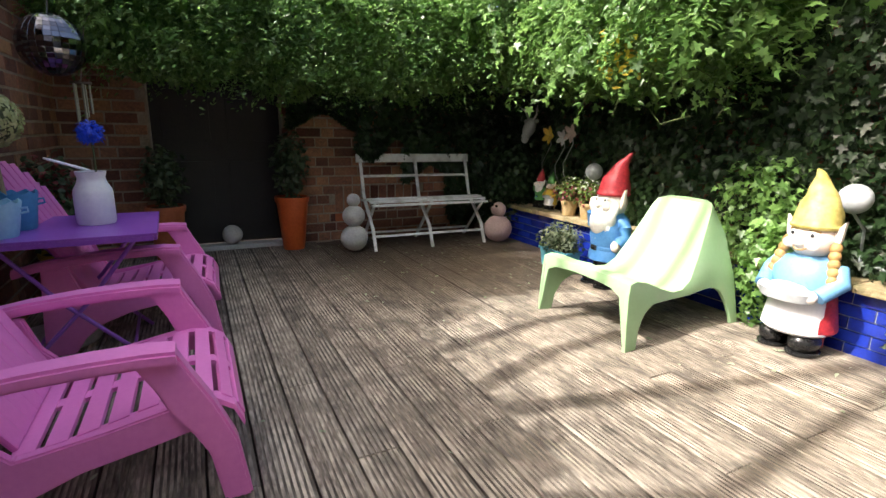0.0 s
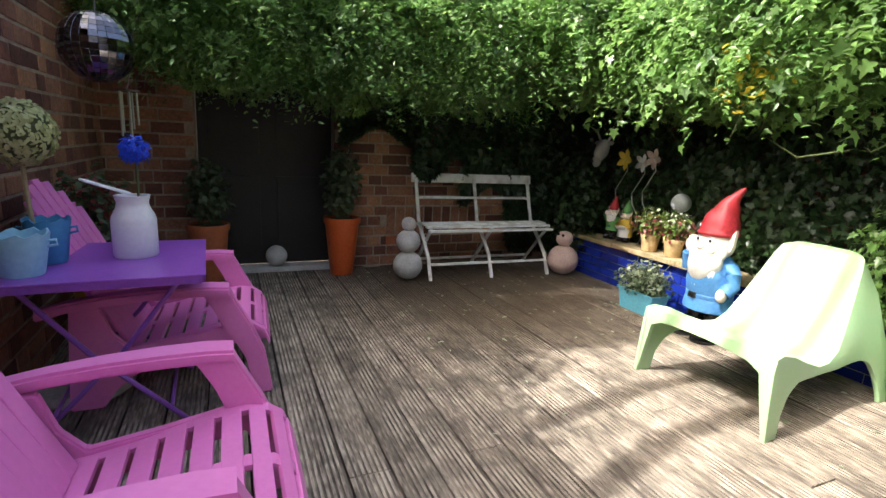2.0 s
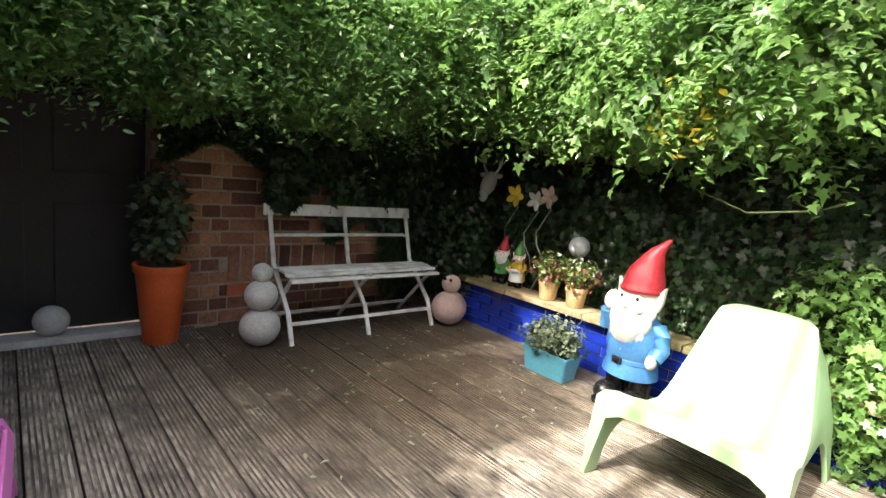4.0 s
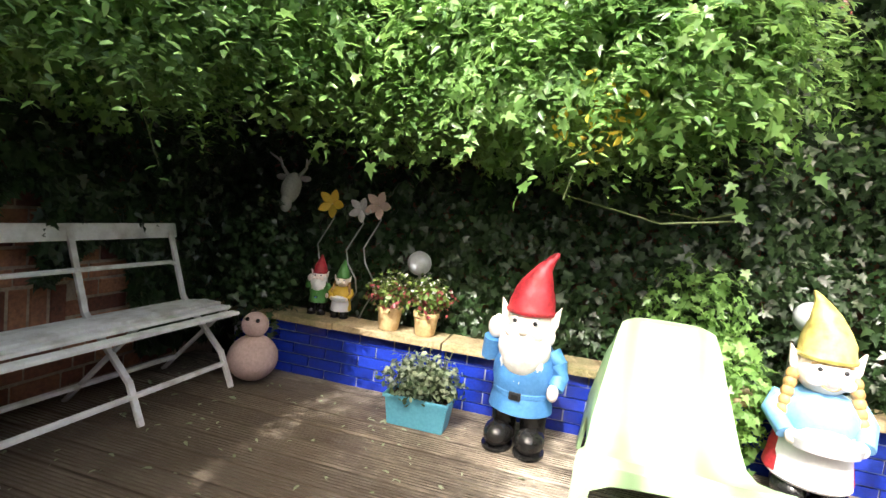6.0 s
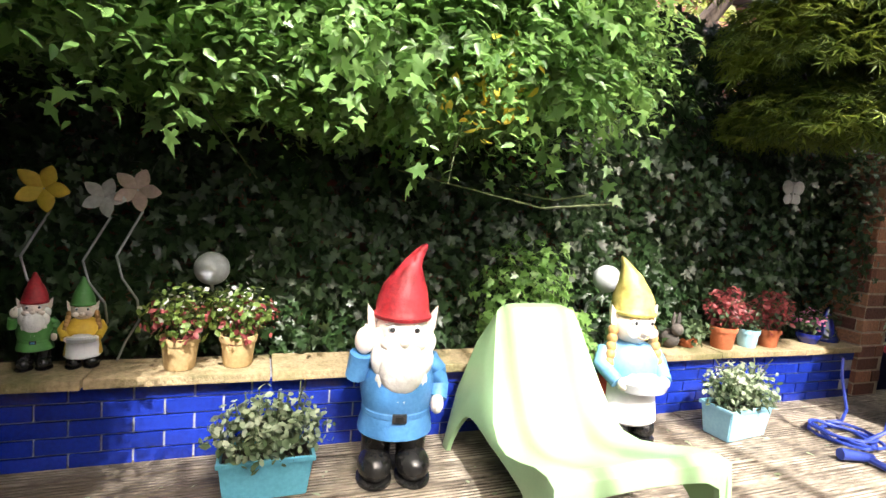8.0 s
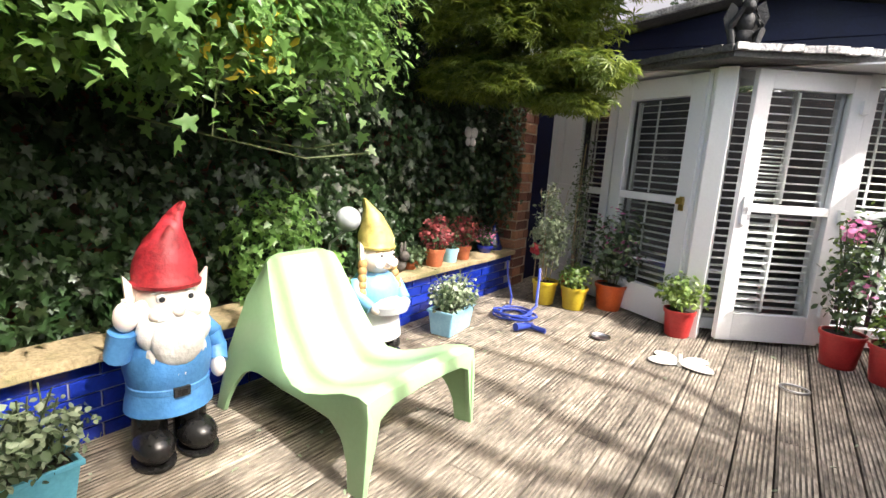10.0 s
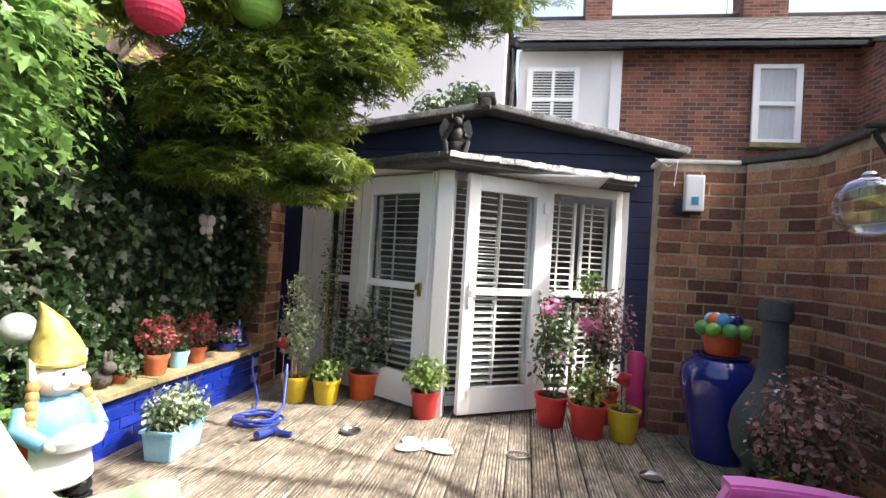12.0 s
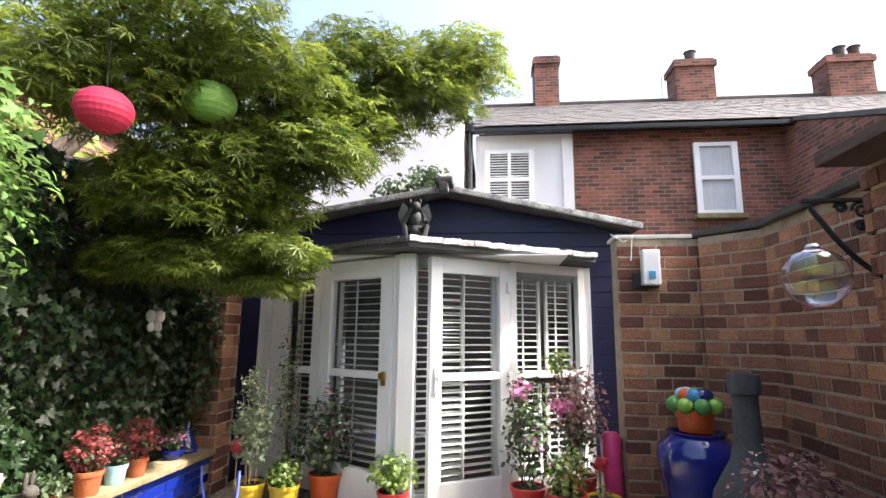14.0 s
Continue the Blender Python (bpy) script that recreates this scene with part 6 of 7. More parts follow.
# tall orange pots flanking the back door
potted("tall_planter", 0.78, 4.60, 0, 0.155, 0.50, M_ORANGE_POT, "tall tapering orange pot beside the back door", [(L_DULL, "oval", 0.05, 900, (0, 0, 0.30), (0.16, 0.16, 0.30))], "orange pots by the door", taper=0.62, rim=0.05)
potted("tall_planter", -0.27, 4.60, 0, 0.155, 0.46, M_TERRA, "tall terracotta pot in shade beside the back door", [(L_DULL, "oval", 0.05, 700, (0, 0, 0.25), (0.16, 0.16, 0.25))], "orange pots by the door", taper=0.65, rim=0.05)
potted("wall_planter", -0.80, 3.55, 0, 0.13, 0.34, M_YELLOW_POT, "yellow pot of dark plants against the brick wall", [(L_DULL, "oval", 0.05, 700, (0, 0, 0.3), (0.2, 0.2, 0.3)), (L_RED, "oval", 0.04, 160, (0, 0, 0.42), (0.16, 0.16, 0.2))], taper=0.7)

# pots before the bay
SILVER_TREE = [(L_SILVER, "oval", 0.040, 1100, (0.0, 0, 0.42), (0.16, 0.16, 0.30)), (L_SILVER, "oval", 0.034, 180, (0.02, 0, 0.75), (0.09, 0.09, 0.12))]
potted("standard_plant", 2.52, -0.70, 0, 0.115, 0.21, M_YELLOW_POT, "slim silver-leaved shrub in a yellow pot", SILVER_TREE, "pots before the bay", stems=([(0, 0, 0), (0.01, 0, 0.3), (0, 0, 0.6)], [(0.03, 0.02, 0), (0.03, 0.02, 0.45)]))
potted("shrub_pot", 2.26, -0.74, 0, 0.118, 0.20, M_YELLOW_POT, "compact green shrub in a yellow pot", [(L_SHRUB, "oval", 0.036, 520, (0, 0, 0.09), (0.15, 0.15, 0.11))], "pots before the bay")
ROSE = [(L_DULL, "oval", 0.055, 560, (0, 0, 0.34), (0.26, 0.24, 0.34)), (L_SILVER, "oval", 0.045, 120, (0, 0.05, 0.35), (0.24, 0.22, 0.3)), (P_PINK, "petal", 0.045, 46, (0, 0.05, 0.42), (0.26, 0.24, 0.26))]
potted("rose_pot", 2.02, -0.98, 0, 0.135, 0.23, M_ORANGE_POT, "leggy pink-flowered bush in an orange pot", ROSE, "pots before the bay")
potted("herb_pot", 2.42, -1.08, 0, 0.10, 0.20, M_RED_POT, "small bush in a red pot against the panel", [(L_SILVER, "oval", 0.035, 350, (0, 0, 0.5), (0.12, 0.12, 0.5)), (L_DULL, "oval", 0.035, 250, (0, 0, 0.8), (0.10, 0.10, 0.6))], "pots before the bay", stems=([(0, 0, 0), (0.02, 0, 0.6), (0, 0, 1.25)],))
potted("shrub_pot", 1.395, -0.655, 0, 0.115, 0.21, M_RED_POT, "dense light green shrub in a red pot", [(L_SHRUB, "oval", 0.042, 620, (0, 0, 0.14), (0.19, 0.19, 0.14))], "pots before the bay")
TALL = [(L_DULL, "oval", 0.05, 620, (0, 0, 0.40), (0.19, 0.19, 0.42)), (L_SHRUB, "oval", 0.04, 160, (0, 0, 0.5), (0.17, 0.17, 0.36)), (P_PINK, "petal", 0.05, 60, (0.05, 0.05, 0.70), (0.10, 0.10, 0.07)), (P_PINK, "petal", 0.045, 26, (-0.02, 0.06, 0.35), (0.15, 0.15, 0.12))]
potted("flower_pot", 0.40, -0.82, 0, 0.135, 0.24, M_RED_POT, "tall pink-flowering plant in a red pot", TALL, "pots before the bay")
potted("flower_pot", 0.14, -0.66, 0, 0.145, 0.25, M_RED_POT, "low white-flowering plant in a red pot", [(L_SHRUB, "oval", 0.04, 520, (0, 0, 0.12), (0.17, 0.17, 0.16)), (P_WHITE, "petal", 0.03, 50, (0, 0, 0.17), (0.15, 0.15, 0.13)), (P_RED, "petal", 0.03, 40, (0, 0, 0.14), (0.15, 0.15, 0.13))], "pots before the bay")
potted("flower_pot", -0.02, -1.05, 0, 0.14, 0.28, M_RED_POT, "bushy dusty pink plant in a red pot", [(L_DUSTY, "oval", 0.04, 800, (0, 0, 0.52), (0.24, 0.22, 0.32)), (L_DULL, "oval", 0.045, 420, (0, 0, 0.30), (0.20, 0.20, 0.28)), (P_PINK, "petal", 0.05, 70, (0.14, 0.1, 0.52), (0.1, 0.1, 0.07)), (L_SHRUB, "oval", 0.04, 180, (0.15, -0.1, 0.85), (0.12, 0.12, 0.14))], "pots before the bay")
potted("cane_pot", -0.12, -0.655, 0, 0.122, 0.23, M_YELLOW_POT, "yellow pot with bare stems and a red pinwheel", [(L_DULL, "oval", 0.03, 30, (0, 0, 0.05), (0.06, 0.06, 0.05))], "pots before the bay", stems=([(0, 0, 0), (0.0, 0, 0.42)], [(0.03, 0, 0), (0.04, 0.0, 0.3)]))


def pinwheel(x, y, z, h):
    t = thing("pinwheel", (x, y, z), "red toy flower on a thin cane in a pot", "ornament", "red pinwheels")
    bm = bmesh.new()
    tube(bm, [(0, 0, 0), (0, 0, h)], 0.004, 6)
    part("cane", bm, M_CANE, t)
    bm = bmesh.new()
    ball(bm, (0, 0.008, h), 0.048, s=(1, 0.6, 1), seg=18, rough=0.6)
    part("flower", bm, M_RED, t)


pinwheel(2.60, -0.62, 0.19, 0.30)
pinwheel(-0.10, -0.60, 0.2, 0.26)
bm = bmesh.new()
lathe(bm, [(0.0, 0), (0.085, 0), (0.09, 0.01), (0.085, 0.28), (0.09, 0.30), (0.075, 0.34), (0.08, 0.36), (0.08, 0.56), (0.05, 0.60), (0.0, 0.60)], 22)
ob = part("pink_canister", bm, M_HOT_PINK, smooth=True)
ob.location = (-0.27, -1.06, 0)
tagged(ob, "bright pink plastic canister beside the brick wall", "canister")

# cobalt urn, balloon pot, chiminea
bm = bmesh.new()
lathe(bm, [(0.0, 0), (0.16, 0), (0.165, 0.02), (0.20, 0.2), (0.245, 0.42), (0.262, 0.54), (0.25, 0.62), (0.20, 0.68), (0.175, 0.70), (0.19, 0.72), (0.16, 0.72), (0.15, 0.68), (0.0, 0.67)], 36)
urn = part("ceramic_urn", bm, M_URN, smooth=True)
urn.location = (-0.72, -0.50, 0)
tagged(urn, "large glossy cobalt blue ceramic urn by the wall", "urn")
bp = thing("balloon_pot", (-0.72, -0.50, 0.72), "orange-red pot of shiny glass balls on the urn", "ornament")
bm = bmesh.new()
pot_mesh(bm, 0.13, 0.15, 0.8, 0.03)
part("pot", bm, M_ORANGE_POT, bp, smooth=True)
b_rng = random.Random(8)
bcols = [M_ORANGE_POT, M_URN, M_MILK, M_MID_BLUE_POT, M_GREEN_PAINT, M_SKY_POT, M_URN, M_GREEN_PAINT]
for i in range(16):
    a = i * 0.785 + (0.4 if i > 7 else 0)
    rr, zz = (0.135, 0.175) if i < 8 else (0.07, 0.235)
    bm = bmesh.new()
    ball(bm, (rr * math.cos(a), rr * math.sin(a), zz), 0.052, seg=16)
    part("glass_ball", bm, [M_GREEN_PAINT, M_SHINE_GREEN][i % 2] if i < 8 else bcols[(i * 3) % 8], bp, smooth=True)
ch = thing("chiminea", (-0.80, 0.05, 0), "grey clay chiminea with a tall neck, by the wall", "chiminea")
bm = bmesh.new()
lathe(bm, [(0.0, 0.16), (0.13, 0.16), (0.19, 0.24), (0.215, 0.36), (0.20, 0.47), (0.155, 0.56), (0.10, 0.66), (0.075, 0.78), (0.068, 1.0), (0.07, 1.02), (0.085, 1.03), (0.09, 1.08), (0.085, 1.14), (0.065, 1.14), (0.055, 1.0), (0.0, 0.95)], 28)
part("body", bm, M_CHIM, ch, smooth=True)
bm = bmesh.new()
lathe(bm, [(0.085, 0), (0.10, 0.0), (0.10, 0.03), (0.085, 0.03)], 18)
bmesh.ops.transform(bm, matrix=Matrix.Translation((0.08, 0.17, 0.36)) @ Matrix.Rotation(radians(-30), 4, "Z") @ Matrix.Rotation(radians(-90), 4, "X"), verts=bm.verts)
lathe(bm, [(0.0, 0), (0.09, 0.0), (0.085, 0.004)], 18, (0, 0, -5))
part("mouth", bm, M_IRON, ch)
for i in range(3):
    a = 0.5 + i * 2.094
    bm = bmesh.new()
    bar(bm, (0.13 * math.cos(a), 0.13 * math.sin(a), 0.2), (0.2 * math.cos(a), 0.2 * math.sin(a), 0.0), 0.02, 0.02, 0.003)
    part("leg", bm, M_IRON, ch)
potted("pink_shrub", -0.74, 0.56, 0, 0.15, 0.26, M_YELLOW_POT, "dusty pink-leaved shrub in a yellow pot by the wall", [(L_DUSTY, "oval", 0.040, 1100, (0, 0, 0.28), (0.25, 0.30, 0.28)), (L_DULL, "oval", 0.035, 320, (0, 0, 0.2), (0.26, 0.26, 0.25)), (P_WHITE, "petal", 0.022, 60, (0, 0, 0.3), (0.28, 0.28, 0.25))])

# ---- things on walls, roof and deck ----
wl = thing("wall_lamp", (-0.585, -0.885, 1.89), "white boxed outdoor wall lamp on the brick return", "wall lamp")
part("casing", boxes(((0, 0.045, 0), (0.135, 0.085, 0.28)), bevel=0.012), M_UPVC, wl)
part("lens", boxes(((0, 0.09, -0.06), (0.05, 0.012, 0.06)), bevel=0.004), M_MID_BLUE_POT, wl, "bluish lens")
part("base_plate", boxes(((0.03, 0.006, -0.10), (0.2, 0.012, 0.12)), bevel=0.003), M_IRON, wl)
bm = bmesh.new()
tube(bm, [(-0.30, -0.875, 2.165), (-0.40, -0.87, 2.10), (-0.47, -0.88, 2.15), (-0.45, -0.88, 1.95)], 0.004, 5)
tagged(part("cable", bm, M_UPVC), "thin pale cable looped along the wall top", "cable")

# bracket, glass bubble, eave above the wall
br = thing("scroll_bracket", pose(XS + 0.052, 0.76, 1.955, 0, 0, -3), "black cast-iron scroll bracket fixed to the brick wall", "bracket")
bm = bmesh.new()
bar(bm, (0.0, 0, 0.04), (0.47, 0, 0.04), 0.024, 0.02, 0.003)
bar(bm, (0.012, 0, 0.05), (0.012, 0, -0.36), 0.022, 0.024, 0.003)
tube(bm, [(0.02 + 0.42 * u, 0, -0.34 + 0.36 * (u ** 1.6) - 0.05 * math.sin(u * 3.14)) for u in (i / 12 for i in range(13))], 0.013, 7)
for cx, cz, r in ((0.085, -0.06, 0.065), (0.21, -0.01, 0.045), (0.30, 0.005, 0.028), (0.07, -0.20, 0.048), (0.155, -0.125, 0.042), (0.225, -0.085, 0.026)):
    tube(bm, [(cx + r * (1 - i * 0.036) * math.cos(i * 0.5), 0, cz + r * (1 - i * 0.036) * math.sin(i * 0.5)) for i in range(24)], 0.008, 6)
part("scroll", bm, M_IRON, br)
gb = thing("glass_bubble", (-0.845, 0.74, 1.455), "clear iridescent glass globe hanging from the bracket", "glass globe")
bm = bmesh.new()
ball(bm, (0, 0, 0.17), 0.138, seg=36)
ball(bm, (0, 0, 0.17), 0.134, seg=36)
bm.faces.ensure_lookup_table()
bmesh.ops.reverse_faces(bm, faces=bm.faces[len(bm.faces) // 2:])
part("globe", bm, M_BUBBLE, gb, smooth=True)
bm = bmesh.new()
lathe(bm, [(0.03, 0.30), (0.032, 0.315), (0.02, 0.33), (0.0, 0.333)], 14)
part("cap", bm, M_STEEL, gb)
bm = bmesh.new()
tube(bm, [(0, 0, 0.33), (0.004, 0, 0.46), (0, 0, 0.50)], 0.003, 5)
part("string", bm, M_CANE, gb)
bm = bmesh.new()
box(bm, (XL + 0.155, 1.76, 2.11), (0.21, 1.6, 0.05), bevel=0.006)
tagged(part("shelter_eave", bm, M_FRAME_WOOD), "brown timber eave board above the brick wall", "eave", kind="structure")

# winged statue on the bay roof
bm = bmesh.new()
ball(bm, (0, 0, 0.07), 0.075, s=(0.9, 1.0, 0.95))
ball(bm, (0, 0.02, 0.16), 0.062, s=(0.95, 0.9, 1.25))
ball(bm, (-0.005, 0.05, 0.255), 0.045, s=(0.9, 1.1, 1.0))
for s in (-1, 1):
    tube(bm, [(s * 0.05, 0.02, 0.2), (s * 0.085, 0.07, 0.13), (s * 0.03, 0.10, 0.24)], 0.022, 8, r_end=0.016)
    tube(bm, [(s * 0.05, 0.0, 0.06), (s * 0.09, 0.09, 0.09), (s * 0.07, 0.10, 0.0)], 0.028, 8, r_end=0.02)
    ball(bm, (s * 0.04, 0.05, 0.30), 0.016, s=(0.6, 0.6, 1.6), seg=8)
    prism(bm, [(-0.02, 0.10), (-0.11, 0.12), (-0.135, 0.20), (-0.10, 0.30), (-0.06, 0.27)] if s < 0 else [(0.02, 0.10), (0.11, 0.12), (0.135, 0.20), (0.10, 0.30), (0.06, 0.27)], 0.018, 1)
bmesh.ops.translate(bm, verts=bm.verts, vec=(0, 0, 0.012))
box(bm, (0, 0.03, 0.006), (0.17, 0.2, 0.02), bevel=0.004)
ob = part("winged_statue", bm, M_IRON, smooth=True)
ob.matrix_basis = pose(1.27, -0.62, 2.07, 0, 0, 12)
tagged(ob, "dark crouching winged stone statue on the bay roof", "statue")
bm = bmesh.new()
for x, r in ((-0.06, 0.022), (0.0, 0.028), (0.06, 0.024)):
    ball(bm, (x, 0, r), r, seg=12, rough=0.4)
ob = part("roof_ornament", bm, M_LEAD, smooth=True)
ob.location = (0.93, -0.80, 2.07)
tagged(ob, "cluster of small grey ornaments on the bay roof", "ornament")

# hose, gun, ring, saucers, stepping stone
hose = thing("garden_hose", (2.52, -0.12, 0), "blue garden hose coiled loosely on the deck", "garden hose")
bm = bmesh.new()
pts = []
for i in range(60):
    a = i * 0.42
    rr = 0.12 + 0.03 * math.sin(i * 0.7)
    pts.append((rr * 1.25 * math.cos(a), rr * math.sin(a), 0.012 + 0.010 * (i // 15)))
pts += [(0.15, -0.22, 0.02), (0.22, -0.38, 0.05), (0.29, -0.40, 0.25), (0.31, -0.42, 0.36)]
tube(bm, pts, 0.009, 7)
part("coil", bm, M_HOSE, hose, smooth=True)
bm = bmesh.new()
tube(bm, [(-0.02, 0.10, 0.02), (-0.10, 0.05, 0.02), (-0.14, -0.1, 0.10), (-0.10, -0.2, 0.30), (-0.08, -0.24, 0.38)], 0.012, 7)
part("upright_pipe", bm, M_HOSE, hose, smooth=True)
gun = thing("hose_gun", pose(2.31, 0.13, 0.0, 0, 0, 70), "blue plastic hose gun lying on the deck", "hose gun")
bm = bmesh.new()
tube(bm, [(-0.08, 0, 0.03), (0.0, 0, 0.035), (0.09, 0, 0.04)], 0.022, 10, r_end=0.03)
part("barrel", bm, M_HOSE, gun, smooth=True)
bm = bmesh.new()
tube(bm, [(-0.05, 0, 0.03), (-0.08, 0.06, 0.022), (-0.10, 0.12, 0.018)], 0.018, 8)
part("grip", bm, M_HOSE, gun, smooth=True)


def saucer(name, x, y, r, mat, label, h=0.016):
    bm = bmesh.new()
    lathe(bm, [(0.0, 0.0), (r * 0.85, 0.0), (r, h), (r - 0.006, h), (r * 0.82, 0.005), (0.0, 0.005)], 28)
    ob = part(name, bm, mat, smooth=True)
    ob.location = (x, y, 0.002)
    return tagged(ob, label, "saucer")


saucer("tin_saucer", 1.82, -0.14, 0.075, M_STEEL, "small metal dish on the deck")
saucer("tin_saucer", -0.17, 0.0, 0.075, M_STEEL, "small metal dish on the deck")
bm = bmesh.new()
tube(bm, [(0.075 * math.cos(i * 0.3491), 0.06 * math.sin(i * 0.3491), 0.008) for i in range(19)], 0.007, 6)
ob = part("metal_ring", bm, M_STEEL, smooth=True)
ob.location = (0.64, -0.09, 0.002)
tagged(ob, "thin metal ring lying on the deck", "ring")
bm = bmesh.new()
for s in (-1, 1):
    for a, r, l in ((35, 0.075, 1.6), (-30, 0.06, 1.3)):
        ball(bm, (s * 0.11 * math.cos(radians(a)), 0.10 * math.sin(radians(a)), 0.012), r, s=(l, 1.0, 0.18), rot=Matrix.Rotation(radians(a * s), 3, "Z"), seg=16, rough=0.12)
tube(bm, [(0, -0.08, 0.015), (0, 0.10, 0.018)], 0.016, 8)
ob = part("stepping_stone", bm, M_PALE_SHELL, smooth=True)
ob.matrix_basis = pose(1.27, -0.06, 0.002, 0, 0, 8)
tagged(ob, "pale butterfly-shaped stepping stone on the deck", "stepping stone")


def lantern(x, y, z, r, mat, label):
    t = thing("paper_lantern", (x, y, z), label, "lantern", "paper lanterns in the tree")
    bm = bmesh.new()
    prof = []
    for i in range(25):
        a = -math.pi / 2 + math.pi * i / 24
        prof.append((max(0.03, r * math.cos(a) * (1 + 0.02 * (i % 2))), r * 0.85 * math.sin(a)))
    lathe(bm, prof, 28)
    part("shade", bm, mat, t, smooth=False)
    bm = bmesh.new()
    tube(bm, [(0, 0, r * 0.8), (0.02, 0.0, r + 0.25), (0.1, -0.05, r + 0.45)], 0.003, 5)
    part("cord", bm, M_IRON, t)


lantern(2.63, 1.0, 2.46, 0.135, M_LANTERN_RED, "round red paper lantern hanging in the maple")
lantern(2.40, 0.46, 2.76, 0.155, M_LANTERN_GREEN, "round green paper lantern hanging in the maple")
# fallen leaves on the deck
f_rng = np.random.default_rng(31)
fp = np.concatenate([np.stack([f_rng.uniform(0.9, 2.8, 150), f_rng.uniform(2.7, 4.6, 150), np.full(150, 0.006)], 1),
                     np.stack([f_rng.uniform(2.3, 2.82, 60), f_rng.uniform(-0.4, 3.4, 60), np.full(60, 0.006)], 1),
                     np.stack([f_rng.uniform(-0.9, 2.6, 50), f_rng.uniform(-1.0, 2.6, 50), np.full(50, 0.006)], 1)])
fallen = leaves("fallen_leaves", fp, np.tile((0, 0, 1.0), (len(fp), 1)), 0.035, L_SILVER, None, "pointed", spread=0.25, droop=0)
tagged(fallen, "small pale dry leaves scattered on the deck", "leaves", kind="stuff")
bm = bmesh.new()
for s in (-1, 1):
    ball(bm, (0, s * 0.055, 0.03), 0.055, s=(0.18, 1.0, 0.9), rot=Matrix.Rotation(radians(20 * s), 3, "X"), seg=14)
    ball(bm, (0, s * 0.045, -0.05), 0.042, s=(0.18, 1.0, 0.9), rot=Matrix.Rotation(radians(-20 * s), 3, "X"), seg=14)
tube(bm, [(0, 0, -0.08), (0, 0, 0.07)], 0.01, 8)
tube(bm, [(0.0, 0, 0), (0.35, 0, 0.02)], 0.006, 6)
ob = part("butterfly_ornament", bm, M_CONCRETE, smooth=True)
ob.location = (3.24, -0.42, 1.43)
tagged(ob, "pale stone butterfly fixed among the ivy", "garden ornament")
bm = bmesh.new()
lathe(bm, [(0.0, 0.0), (0.19, 0.0), (0.20, 0.015), (0.19, 0.05), (0.06, 0.075), (0.04, 0.09), (0.04, 0.20), (0.028, 0.20), (0.028, 0.09), (0.0, 0.085)], 28)
ob = part("parasol_base", bm, M_CONCRETE, smooth=True)
ob.location = (-0.74, 2.86, 0.0)
tagged(ob, "round grey concrete parasol base under the table", "parasol base")
bm = bmesh.new()
box(bm, (1.37, YB - 0.032, 0.236), (0.26, 0.05, 0.08), bevel=0.005)
tagged(part("painted_brick", bm, M_TERRA, wall_back), "bright red brick in the back wall")
# ---- deck boards, planter tiles and bricks ----
deck = tagged(part("deck", boxes(span(XS, XR + 0.1, -1.75, YB, -0.1, -0.034)), M_SOIL), "weathered grooved timber decking, partly wet and darkened for shade", "deck", kind="structure")
PITCH, GAP = 0.157, 0.009


def board_mesh(length):
    """A board along y with seven shallow grooves and worn ends."""
    bm = bmesh.new()
    w = PITCH - GAP
    prof = [(-w / 2, -0.028), (-w / 2, -0.003)]
    ng = 7
    for i in range(ng):
        x0 = -w / 2 + 0.004 + i * (w - 0.008) / ng
        s = (w - 0.008) / ng
        prof += [(x0 + s * 0.08, 0.0), (x0 + s * 0.62, 0.0), (x0 + s * 0.72, -0.005), (x0 + s * 0.94, -0.005)]
    prof += [(w / 2, -0.003), (w / 2, -0.028)]
    a = [bm.verts.new((x, 0, z)) for x, z in prof]
    b = [bm.verts.new((x, length, z)) for x, z in prof]
    for i in range(len(prof) - 1):
        f = bm.faces.new((a[i], b[i], b[i + 1], a[i + 1]))
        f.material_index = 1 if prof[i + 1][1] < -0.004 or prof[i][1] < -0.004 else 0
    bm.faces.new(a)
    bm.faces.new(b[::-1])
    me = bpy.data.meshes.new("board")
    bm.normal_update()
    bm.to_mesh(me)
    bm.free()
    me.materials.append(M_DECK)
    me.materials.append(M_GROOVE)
    return me


y0, y1 = -1.74, YB - 0.01
BOARDS = {k: board_mesh(k) for k in (2.4, 3.0, 3.6, 4.1)}
d_rng = random.Random(4)
for i in range(-10, 20):
    x = 0.087 + PITCH / 2 + i * PITCH
    if x - PITCH / 2 < XS - 0.02 or x > XR + 0.05:
        continue
    first = (2.4, 3.0, 3.6)[(i * 2) % 3]
    for s, ln in ((y0, first), (y0 + first + 0.005, {2.4: 4.1, 3.0: 3.6, 3.6: 3.0}[first])):
        o = new("board", BOARDS[ln])
        o.parent = deck
        o.location = (x, s, d_rng.uniform(-0.002, 0.002))
        o.rotation_euler = (0, radians(d_rng.uniform(-0.5, 0.5)), 0)

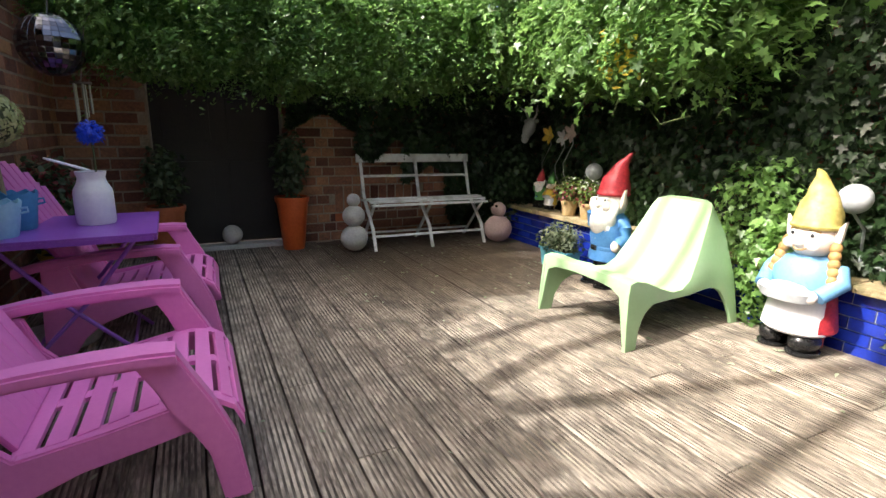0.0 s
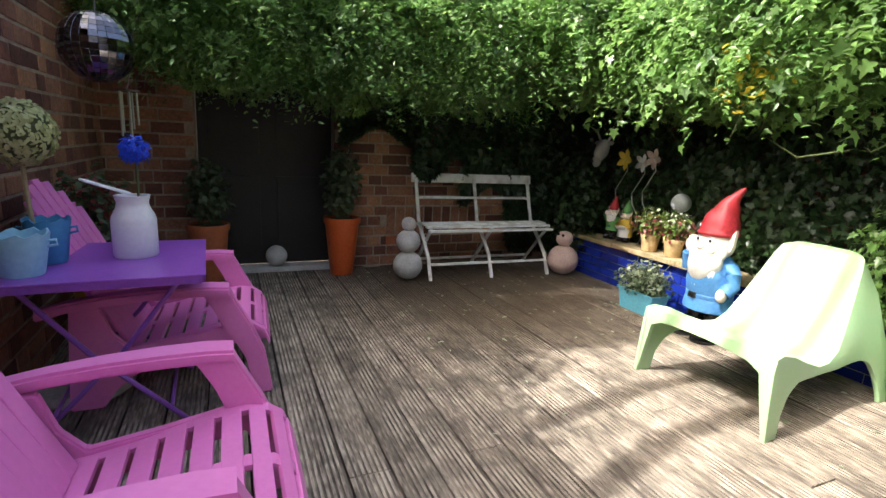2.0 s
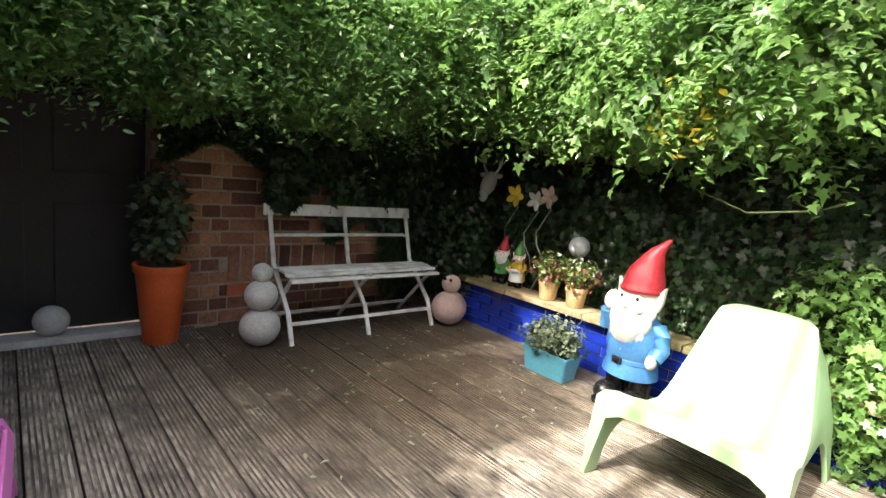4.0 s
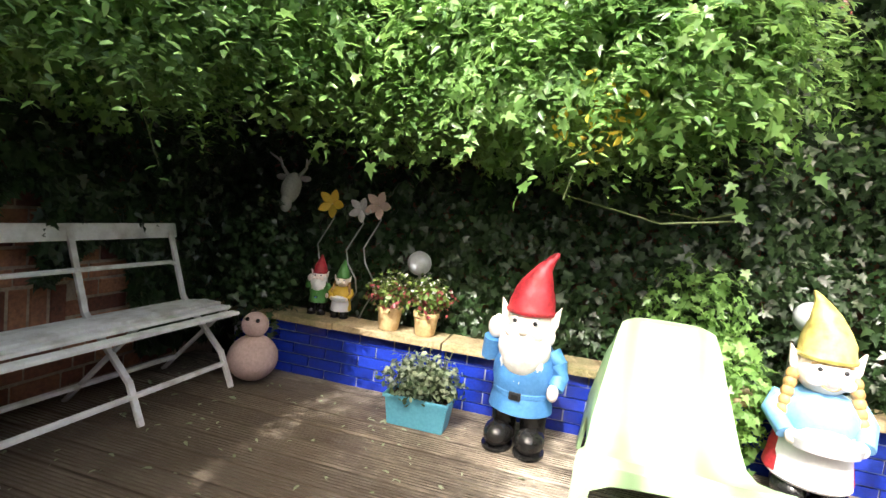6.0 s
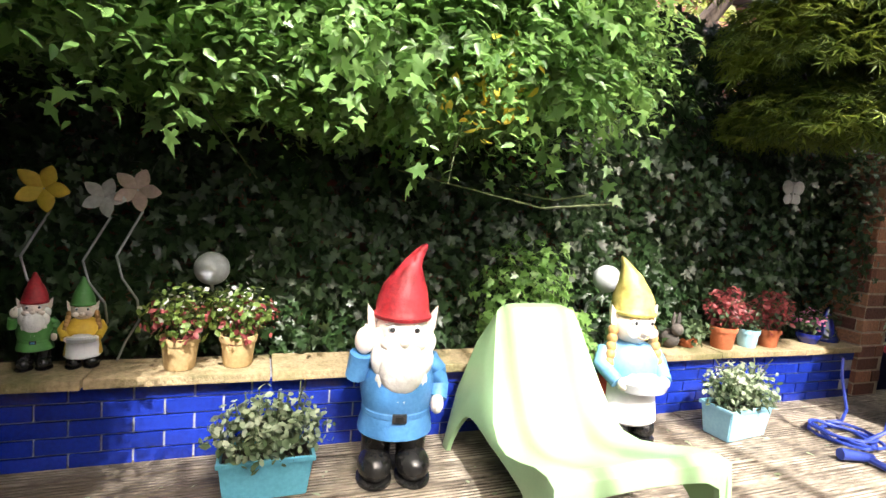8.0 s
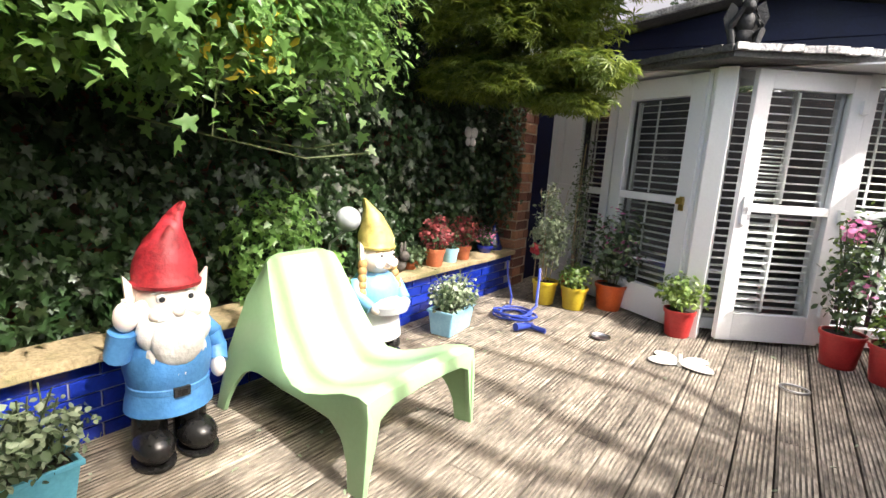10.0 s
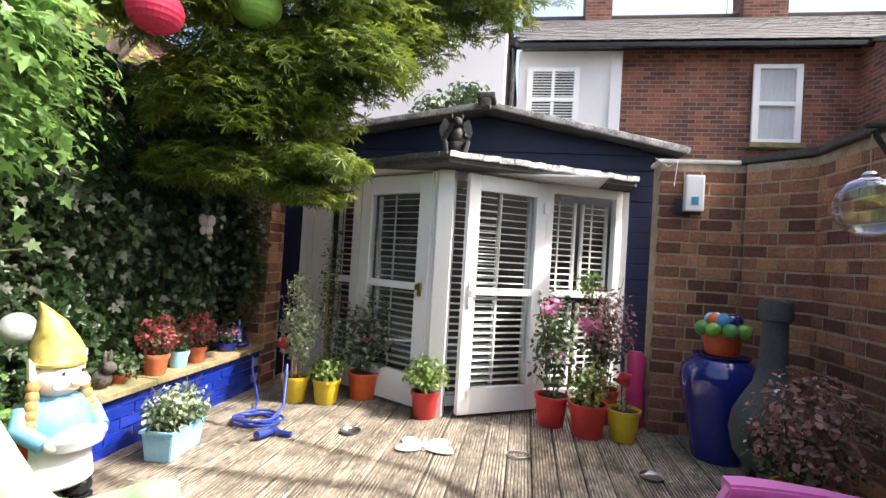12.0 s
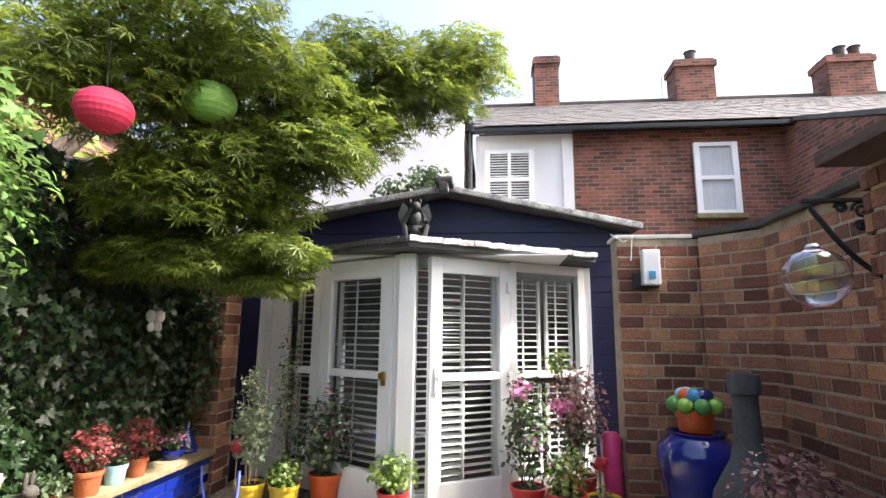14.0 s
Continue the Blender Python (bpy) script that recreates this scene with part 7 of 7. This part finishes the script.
# planter
planter = tagged(part("planter", boxes(span(XR + 0.012, XR + 0.25, YE + 0.005, 4.45, -0.1, 0.335)), M_GROUT), "raised planter faced with glazed cobalt tiles", "planter", kind="structure")
part("planter_soil", boxes(span(XR + 0.25, 3.62, YE + 0.005, 4.85, -0.1, 0.33)), M_SOIL, planter, "dark soil")
TILE_W, TILE_H = 0.226, 0.0705
bm = boxes(((0, 0, 0), (0.014, TILE_W - 0.008, TILE_H - 0.008)), bevel=0.003)
TILE = bpy.data.meshes.new("tile")
bm.to_mesh(TILE)
bm.free()
TILE.materials.append(M_TILE)
for r in range(5):
    y = YE + 0.13 + (TILE_W / 2 if r % 2 else 0)
    while y < 4.35:
        o = new("tile", TILE)
        o.parent = planter
        o.location = (XR + 0.006 + d_rng.uniform(-0.0015, 0.0015), y, 0.335 - (r + 0.5) * TILE_H)
        o.rotation_euler = (0, radians(d_rng.uniform(-0.6, 0.6)), radians(d_rng.uniform(-0.6, 0.6)))
        y += TILE_W
y = YE + 0.01
while y < 4.4:
    ln = d_rng.uniform(0.5, 0.75)
    bm = bmesh.new()
    box(bm, (0, 0, 0), (0.25, ln - 0.008, 0.04), bevel=0.008)
    for v in bm.verts:
        v.co += Vector((noise.noise(v.co * 9 + Vector((y, 0, 0))) * 0.012, 0, noise.noise(v.co * 7 + Vector((0, y, 3))) * 0.006))
    o = part("coping_stone", bm, M_STONE, planter, "mossy sandstone coping")
    o.location = (XR + 0.075, y + ln / 2, 0.357)
    y += ln

# bricks
BW, BH, BD = 0.245, 0.0945, 0.05
brick_meshes = []
for i in range(3):
    bm = boxes(((0, 0, 0), (BW - 0.014, BD, BH - 0.014)), bevel=0.0)
    bmesh.ops.bevel(bm, geom=list(bm.edges), offset=0.004, segments=1, affect="EDGES")
    for v in bm.verts:
        v.co += Vector([d_rng.uniform(-0.0018, 0.0018) for _ in range(3)])
    me = bpy.data.meshes.new("brick")
    bm.normal_update()
    bm.to_mesh(me)
    bm.free()
    me.materials.append(M_BRICK)
    brick_meshes.append(me)
    if i == 0:
        b_v = np.array([v.co for v in me.vertices])
        b_f = [tuple(f.vertices) for f in me.polygons]


def bricks(parent, origin, along, length, height, keep=lambda a, z: True, single=lambda a, z: True, top_soldier=False):
    """Courses of bricks on a wall face. origin: the foot of the face; along: its direction; the face looks to the left of along turned down."""
    al = Vector(along).normalized()
    nr = Vector((al.y, -al.x, 0))
    rot = Matrix((al, nr, Vector((0, 0, 1)))).transposed().to_4x4()
    rest_v, rest_f, count = [], [], 0
    rows = int(height / BH)
    for r in range(rows):
        a, k = (-BW * 0.75 if r % 2 else 0.0), r % 2
        while a < length:
            w = BW if k % 2 == 0 else BW / 2
            k += 1
            lo, hi = max(a, 0), min(a + w, length)
            z = (r + 0.5) * BH
            if hi - lo > 0.04 and keep((lo + hi) / 2, z):
                m = Matrix.Translation(Vector(origin) + al * ((lo + hi) / 2) + Vector((0, 0, z)) - nr * (BD / 2 - d_rng.uniform(-0.003, 0.003))) @ rot \
                    @ Matrix.Diagonal(((hi - lo) / BW, 1, 1, 1))
                if single((lo + hi) / 2, z) and count < 300:
                    o = new("brick", d_rng.choice(brick_meshes))
                    o.parent = parent
                    o.matrix_basis = m
                    count += 1
                else:
                    mm = np.array(m)
                    base = len(rest_v) * len(b_v)
                    rest_v.append(b_v @ mm[:3, :3].T + mm[:3, 3])
                    rest_f += [tuple(i + base for i in f) for f in b_f]
            a += w
    if rest_v:
        me = bpy.data.meshes.new("brickwork")
        me.from_pydata(np.concatenate(rest_v).tolist(), [], rest_f)
        me.materials.append(M_BRICK_JOINED)
        o = new("brickwork", me)
        o.parent = parent
        tagged(o, kind="stuff")


bricks(wall_left, (XL, 5.0, 0), (0, -1, 0), 5.0 - YS, 2.14, single=lambda a, z: 1.5 < a < 2.3 and z > 0.6)
bricks(wall_left, (XL + 0.05, YS - 0.001, 0), (-1, 0, 0), XL - XS, 2.14, single=lambda a, z: False)
bricks(wall_left, (XS, YS - 0.01, 0), (0, -1, 0), YS + 0.56, 2.14)
bricks(wall_splay, (-1.335, -0.56, 0), (0.34, -0.34, 0), 0.475, 2.14)
bricks(wall_return, (-0.35, -0.9, 0), (-1, 0, 0), 0.66, 2.13)
bricks(wall_back, (2.9, YB, 0), (-1, 0, 0), 3.9, 2.2, keep=lambda a, z: not (2.13 < a < 3.25 and z < 1.96) and not (0.75 < a < 1.66 and 0.29 < z < 0.56),
       single=lambda a, z: a < 2.2 and z < 1.2)
for i in range(10):
    # short run of bricks set on end
    o = new("brick", brick_meshes[i % 3])
    o.parent = wall_back
    o.matrix_basis = pose(1.285 + i * 0.0945, YB - 0.025, 0.425, 0, 90, 0) @ Matrix.Diagonal((1.13, 1, 1, 1))
bricks(wall_pier, (XR - 0.02, YE, 0), (0, -1, 0), 0.28, 2.0)
bricks(wall_pier, (3.6, YE, 0), (-1, 0, 0), 3.6 - XR + 0.02, 2.0)
